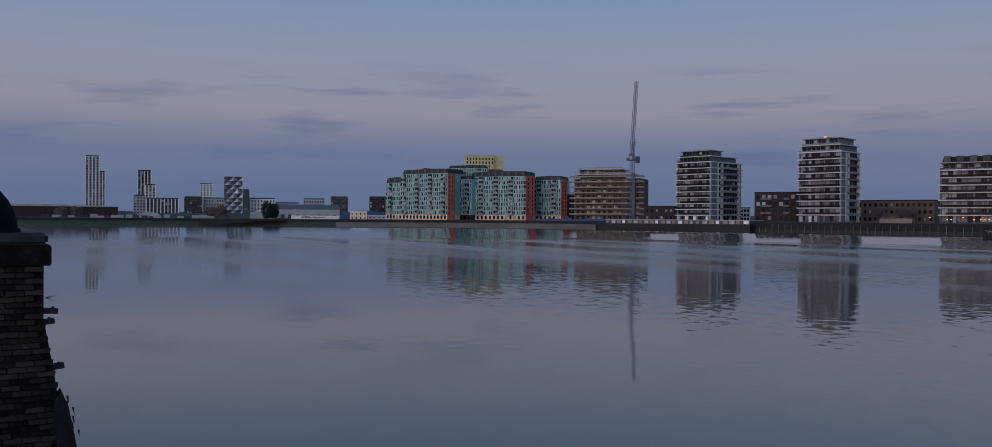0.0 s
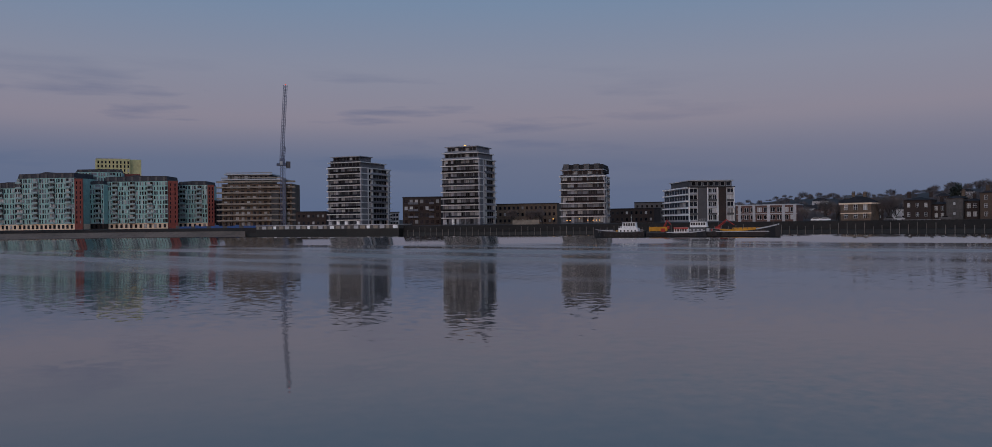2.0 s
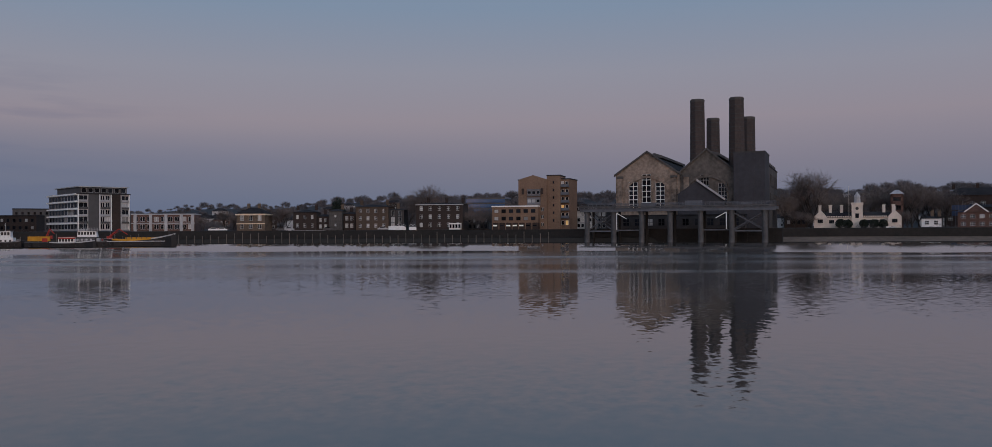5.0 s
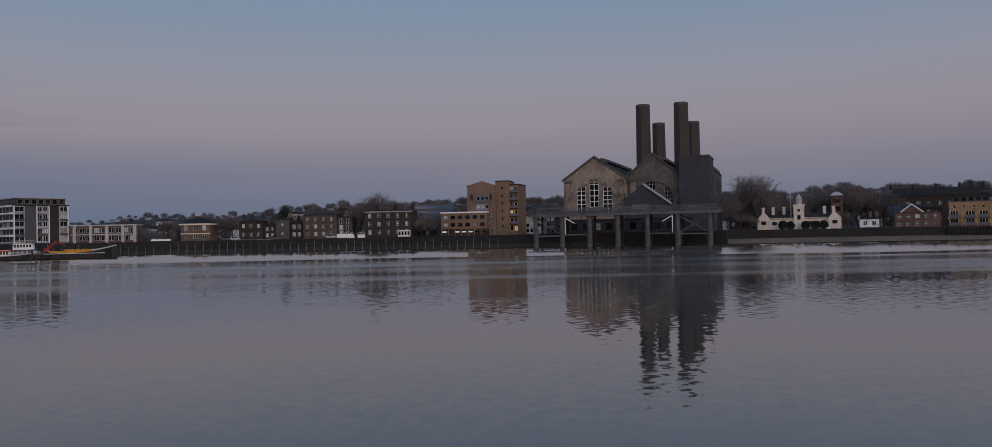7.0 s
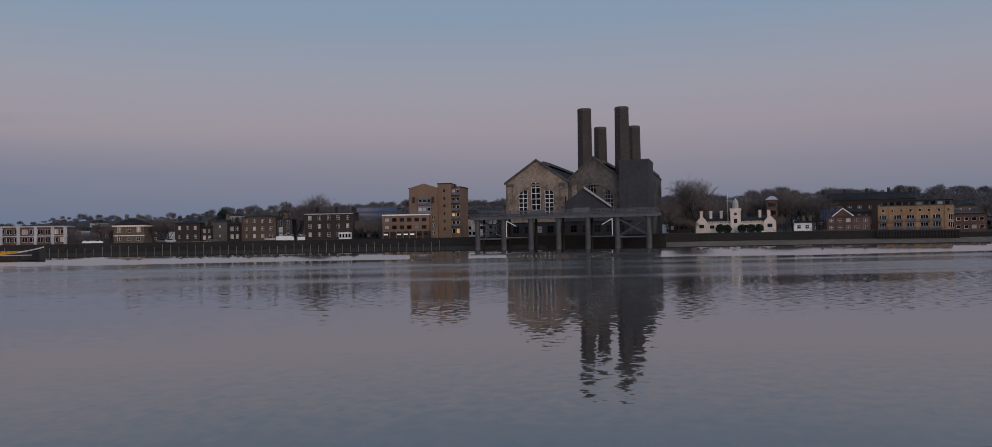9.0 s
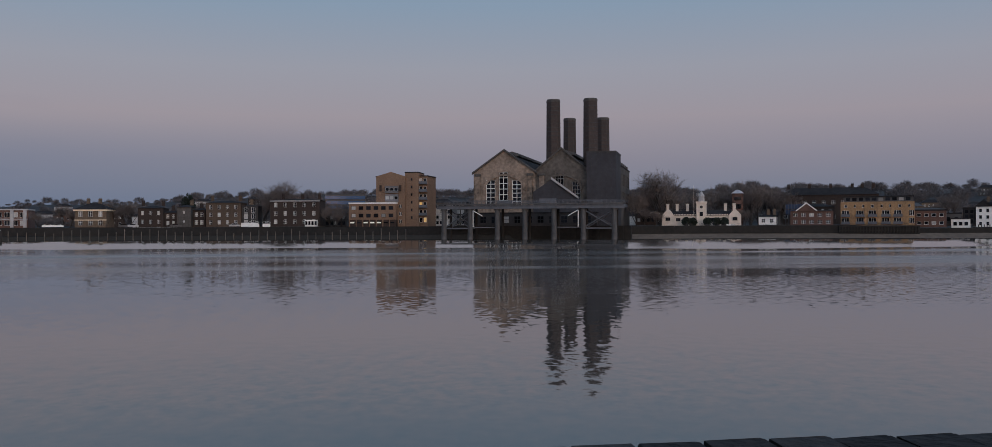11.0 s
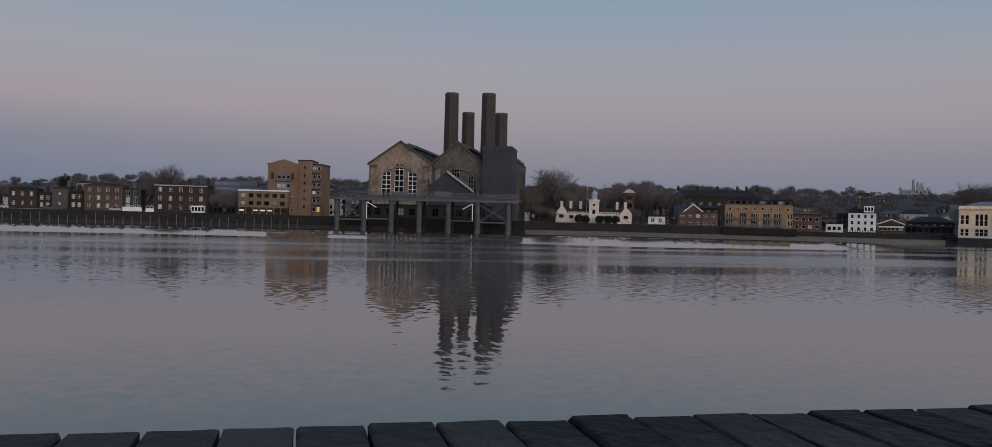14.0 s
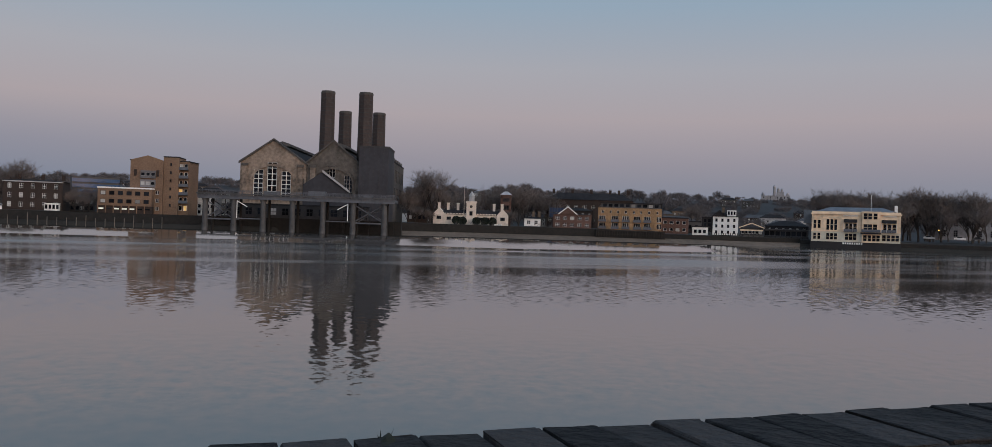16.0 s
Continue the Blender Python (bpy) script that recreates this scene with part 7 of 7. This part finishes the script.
FRONT = [coping_brick(i, 0.258, 0.1045, 0.11) for i in range(6)]
REAR = [coping_brick(20 + i, 0.235, 0.1045, 0.11) for i in range(4)]
wall_ob = ob
rnd = random.Random(12)
PITCH = 0.1106
for row, (meshes, out) in enumerate(((FRONT, -0.129), (REAR, -0.388))):
    for i in range(int((S1 - S0) / PITCH)):
        if row == 1 and i > 130:
            break
        s = S0 + 0.05 + i * PITCH + (0.045 if row else 0)
        b = new("brick", rnd.choice(meshes))
        b.parent = wall_ob
        b.matrix_parent_inverse = wall_ob.matrix_basis.inverted()
        b.matrix_basis = wall_frame(s, 1.36 + out, cope(s) + rnd.uniform(-0.003, 0.003)) @ Euler((rnd.gauss(0, 0.007), rnd.gauss(0, 0.010), rnd.gauss(0, 0.012))).to_matrix().to_4x4()

for s, out in ((14.04, 1.335), (13.42, 1.16), (14.6, 1.10), (12.7, 1.09)):
    t, _ = thing("moss_tuft", "small dry moss tuft growing in the coping joint", "moss", on_wall(s, out, 0).xy, None, cope(s) - 0.012, "moss tufts")
    bm = bmesh.new()
    for _ in range(60):
        a = Vector((rnd.gauss(0, 1) * 0.022, rnd.gauss(0, 1) * 0.014, 0))
        tip = a * 1.5 + Vector((rnd.gauss(0, 0.006), rnd.gauss(0, 0.006), rnd.uniform(0.004, 0.012)))
        d = Vector((rnd.gauss(0, 1), rnd.gauss(0, 1), 0)).normalized() * 0.002
        bm.faces.new([bm.verts.new(q) for q in (a - d, a + d, tip)])
    part("fringe", bm, MOSS, t)
    bm = bmesh.new()
    bmesh.ops.create_icosphere(bm, subdivisions=2, radius=0.03)
    for v in bm.verts:
        v.co = Vector((v.co.x * 1.2, v.co.y * 0.8, v.co.z * 0.55)) * (1 + 0.5 * noise.noise(v.co * 60))
    part("cushion", bm, MOSS, t)

# promenade behind the wall
bm = bmesh.new()
p = [on_wall(-4, 1.34, 3.4), on_wall(60, 0.80, 3.4), on_wall(60, -200, 3.4), on_wall(-4, -200, 3.4)]
lo = [Vector((q.x, q.y, -1.5)) for q in p]
tv, bv = [bm.verts.new(q) for q in p], [bm.verts.new(q) for q in lo]
bm.faces.new(tv)
for i in range(4):
    bm.faces.new((tv[i], bv[i], bv[(i + 1) % 4], tv[(i + 1) % 4]))
structure("pavement", bm, PAVE, "grey paved river walk", "pavement")

# old dock wall to the north
dk = Matrix.Translation((-6.08, 11.52, 0)) @ Matrix.Rotation(atan2(-OUT.y, -OUT.x) + radians(5.5), 4, "Z") @ Matrix.Scale(-1, 4, (0, 1, 0))
# local x: away from the river; local y: along the wall, away from the camera
bm = bmesh.new()
prism(bm, [(0.02, 4.45), (0.02, 3.75), (-0.11, 3.0), (-0.24, 2.1), (-0.63, -1.2), (6, -1.2), (6, 4.45)][::-1], 0.02, 14)
dock = structure("dock_wall", bm, MORTAR, "dark weathered brick dock wall with a battered river face", "wall")
dock.matrix_basis = dk
me = []
for i in range(5):
    rb = random.Random(60 + i)
    bm = bmesh.new()
    box(bm, 0, 0.215, -0.015, 0.05, 0, 0.066)
    for v in bm.verts:
        v.co += Vector((rb.uniform(-1, 1), rb.uniform(-1, 1), rb.uniform(-1, 1))) * 0.006
    me.append(mesh_of("brick", bm, OLDBRICK))
rnd = random.Random(19)
count = 0
for j in range(31):
    z = 4.38 - j * 0.079
    edge = 0.03 if z > 3.75 else 0.03 - (3.75 - z) * 0.195
    for i in range(9):
        if count >= 290 or rnd.random() < 0.06:
            continue
        b = new("brick", rnd.choice(me))
        b.parent = dock
        b.matrix_basis = Matrix.Translation((edge + i * 0.226 + (0.11 if j % 2 else 0.0), rnd.uniform(-0.012, 0.012), z))
        count += 1
t = tagged(new("coping_stone"), "dark rounded stone coping on the dock wall", "coping")
t.matrix_basis = dk
bm = boxes((-0.03, 5.5, -0.06, 13, 4.74, 4.90))
bmesh.ops.bevel(bm, geom=list(bm.edges), offset=0.04, segments=3, affect="EDGES")
part("slab", bm, material("dark_coping_stone", (0.035, 0.034, 0.036), vary=0.4, grain=8, stain=1.5, bump=0.5), t)
bm = boxes((-0.07, 5.5, -0.05, 13, 4.46, 4.735))
bmesh.ops.bevel(bm, geom=list(bm.edges), offset=0.015, segments=2, affect="EDGES")
part("string_course", bm, OLDBRICK, t)
t = tagged(new("mooring_dome"), "black domed iron cap standing on the dock wall", "bollard")
t.matrix_basis = dk @ Matrix.Translation((1.02, 0.7, 4.90))
bm = bmesh.new()
bmesh.ops.create_uvsphere(bm, u_segments=28, v_segments=16, radius=1.0)
bmesh.ops.delete(bm, geom=[v for v in bm.verts if v.co.z < -0.01], context="VERTS")
for v in bm.verts:
    v.co = Vector((v.co.x * 0.72, v.co.y * 0.72, v.co.z * 0.80))
part("dome", bm, material("soot_black_iron", (0.006, 0.006, 0.007), rough=0.9, spec=0.08, vary=0.4, grain=6), t)
bm = bmesh.new()
rod(bm, (0, 0, 0), (0, 0, 0.06), 0.76, 0.74, 28)
part("flange", bm, MATS["soot_black_iron"], t)
for z, x, ln in ((3.83, -0.16, 0.17), (3.70, -0.12, 0.20), (3.08, -0.24, 0.16)):
    t = tagged(new("timber_stub"), "broken dark timber stub sticking out of the dock wall", "timber", "timber stubs")
    t.matrix_basis = dk @ Matrix.Translation((x, 0.05, z)) @ Matrix.Rotation(radians(6 if z < 3.75 else -3), 4, "Y")
    bm = boxes((0, ln + 0.25, 0, 0.16, -0.035, 0.035))
    bmesh.ops.bevel(bm, geom=list(bm.edges), offset=0.008, segments=1, affect="EDGES")
    part("beam", bm, TIMBER, t)
    part("iron_bolt", boxes((0.05, 0.08, 0.05, 0.08, 0.03, 0.06)), BLACK, t)
t = tagged(new("fender_post"), "black weed-covered timber fender post on the dock wall", "fender")
t.matrix_basis = dk
bm = bmesh.new()
prism(bm, [(-0.10, 2.62), (-0.20, 2.75), (-0.28, 2.55), (-0.40, 1.9), (-0.80, -1.0), (-0.52, -1.0), (-0.15, 1.9)], -0.1, 0.25)
part("post", bm, BLACK, t)
bm = bmesh.new()
for i in range(120):
    z = rnd.uniform(1.0, 2.7)
    x = -0.23 - (2.6 - z) * 0.185 + rnd.uniform(-0.12, 0.1)
    p = Vector((x, -0.11, z))
    bm.faces.new([bm.verts.new(q) for q in (p, p + Vector((0.03, -0.01, 0)), p + Vector((rnd.uniform(-0.02, 0.03), -0.03, -rnd.uniform(0.05, 0.14))))])
part("weed", bm, MOSS, t)
t = tagged(new("wall_plant"), "small leafless weed growing from the dock wall", "plant")
t.matrix_basis = dk @ Matrix.Translation((0.0, 0.05, 4.02))
bm = bmesh.new()
for i in range(7):
    rod(bm, (0, 0, 0), (-rnd.uniform(0.06, 0.16), rnd.uniform(-0.05, 0.05), rnd.uniform(-0.06, 0.05)), 0.003, 0.002, 3)
part("stems", bm, MOSS, t)
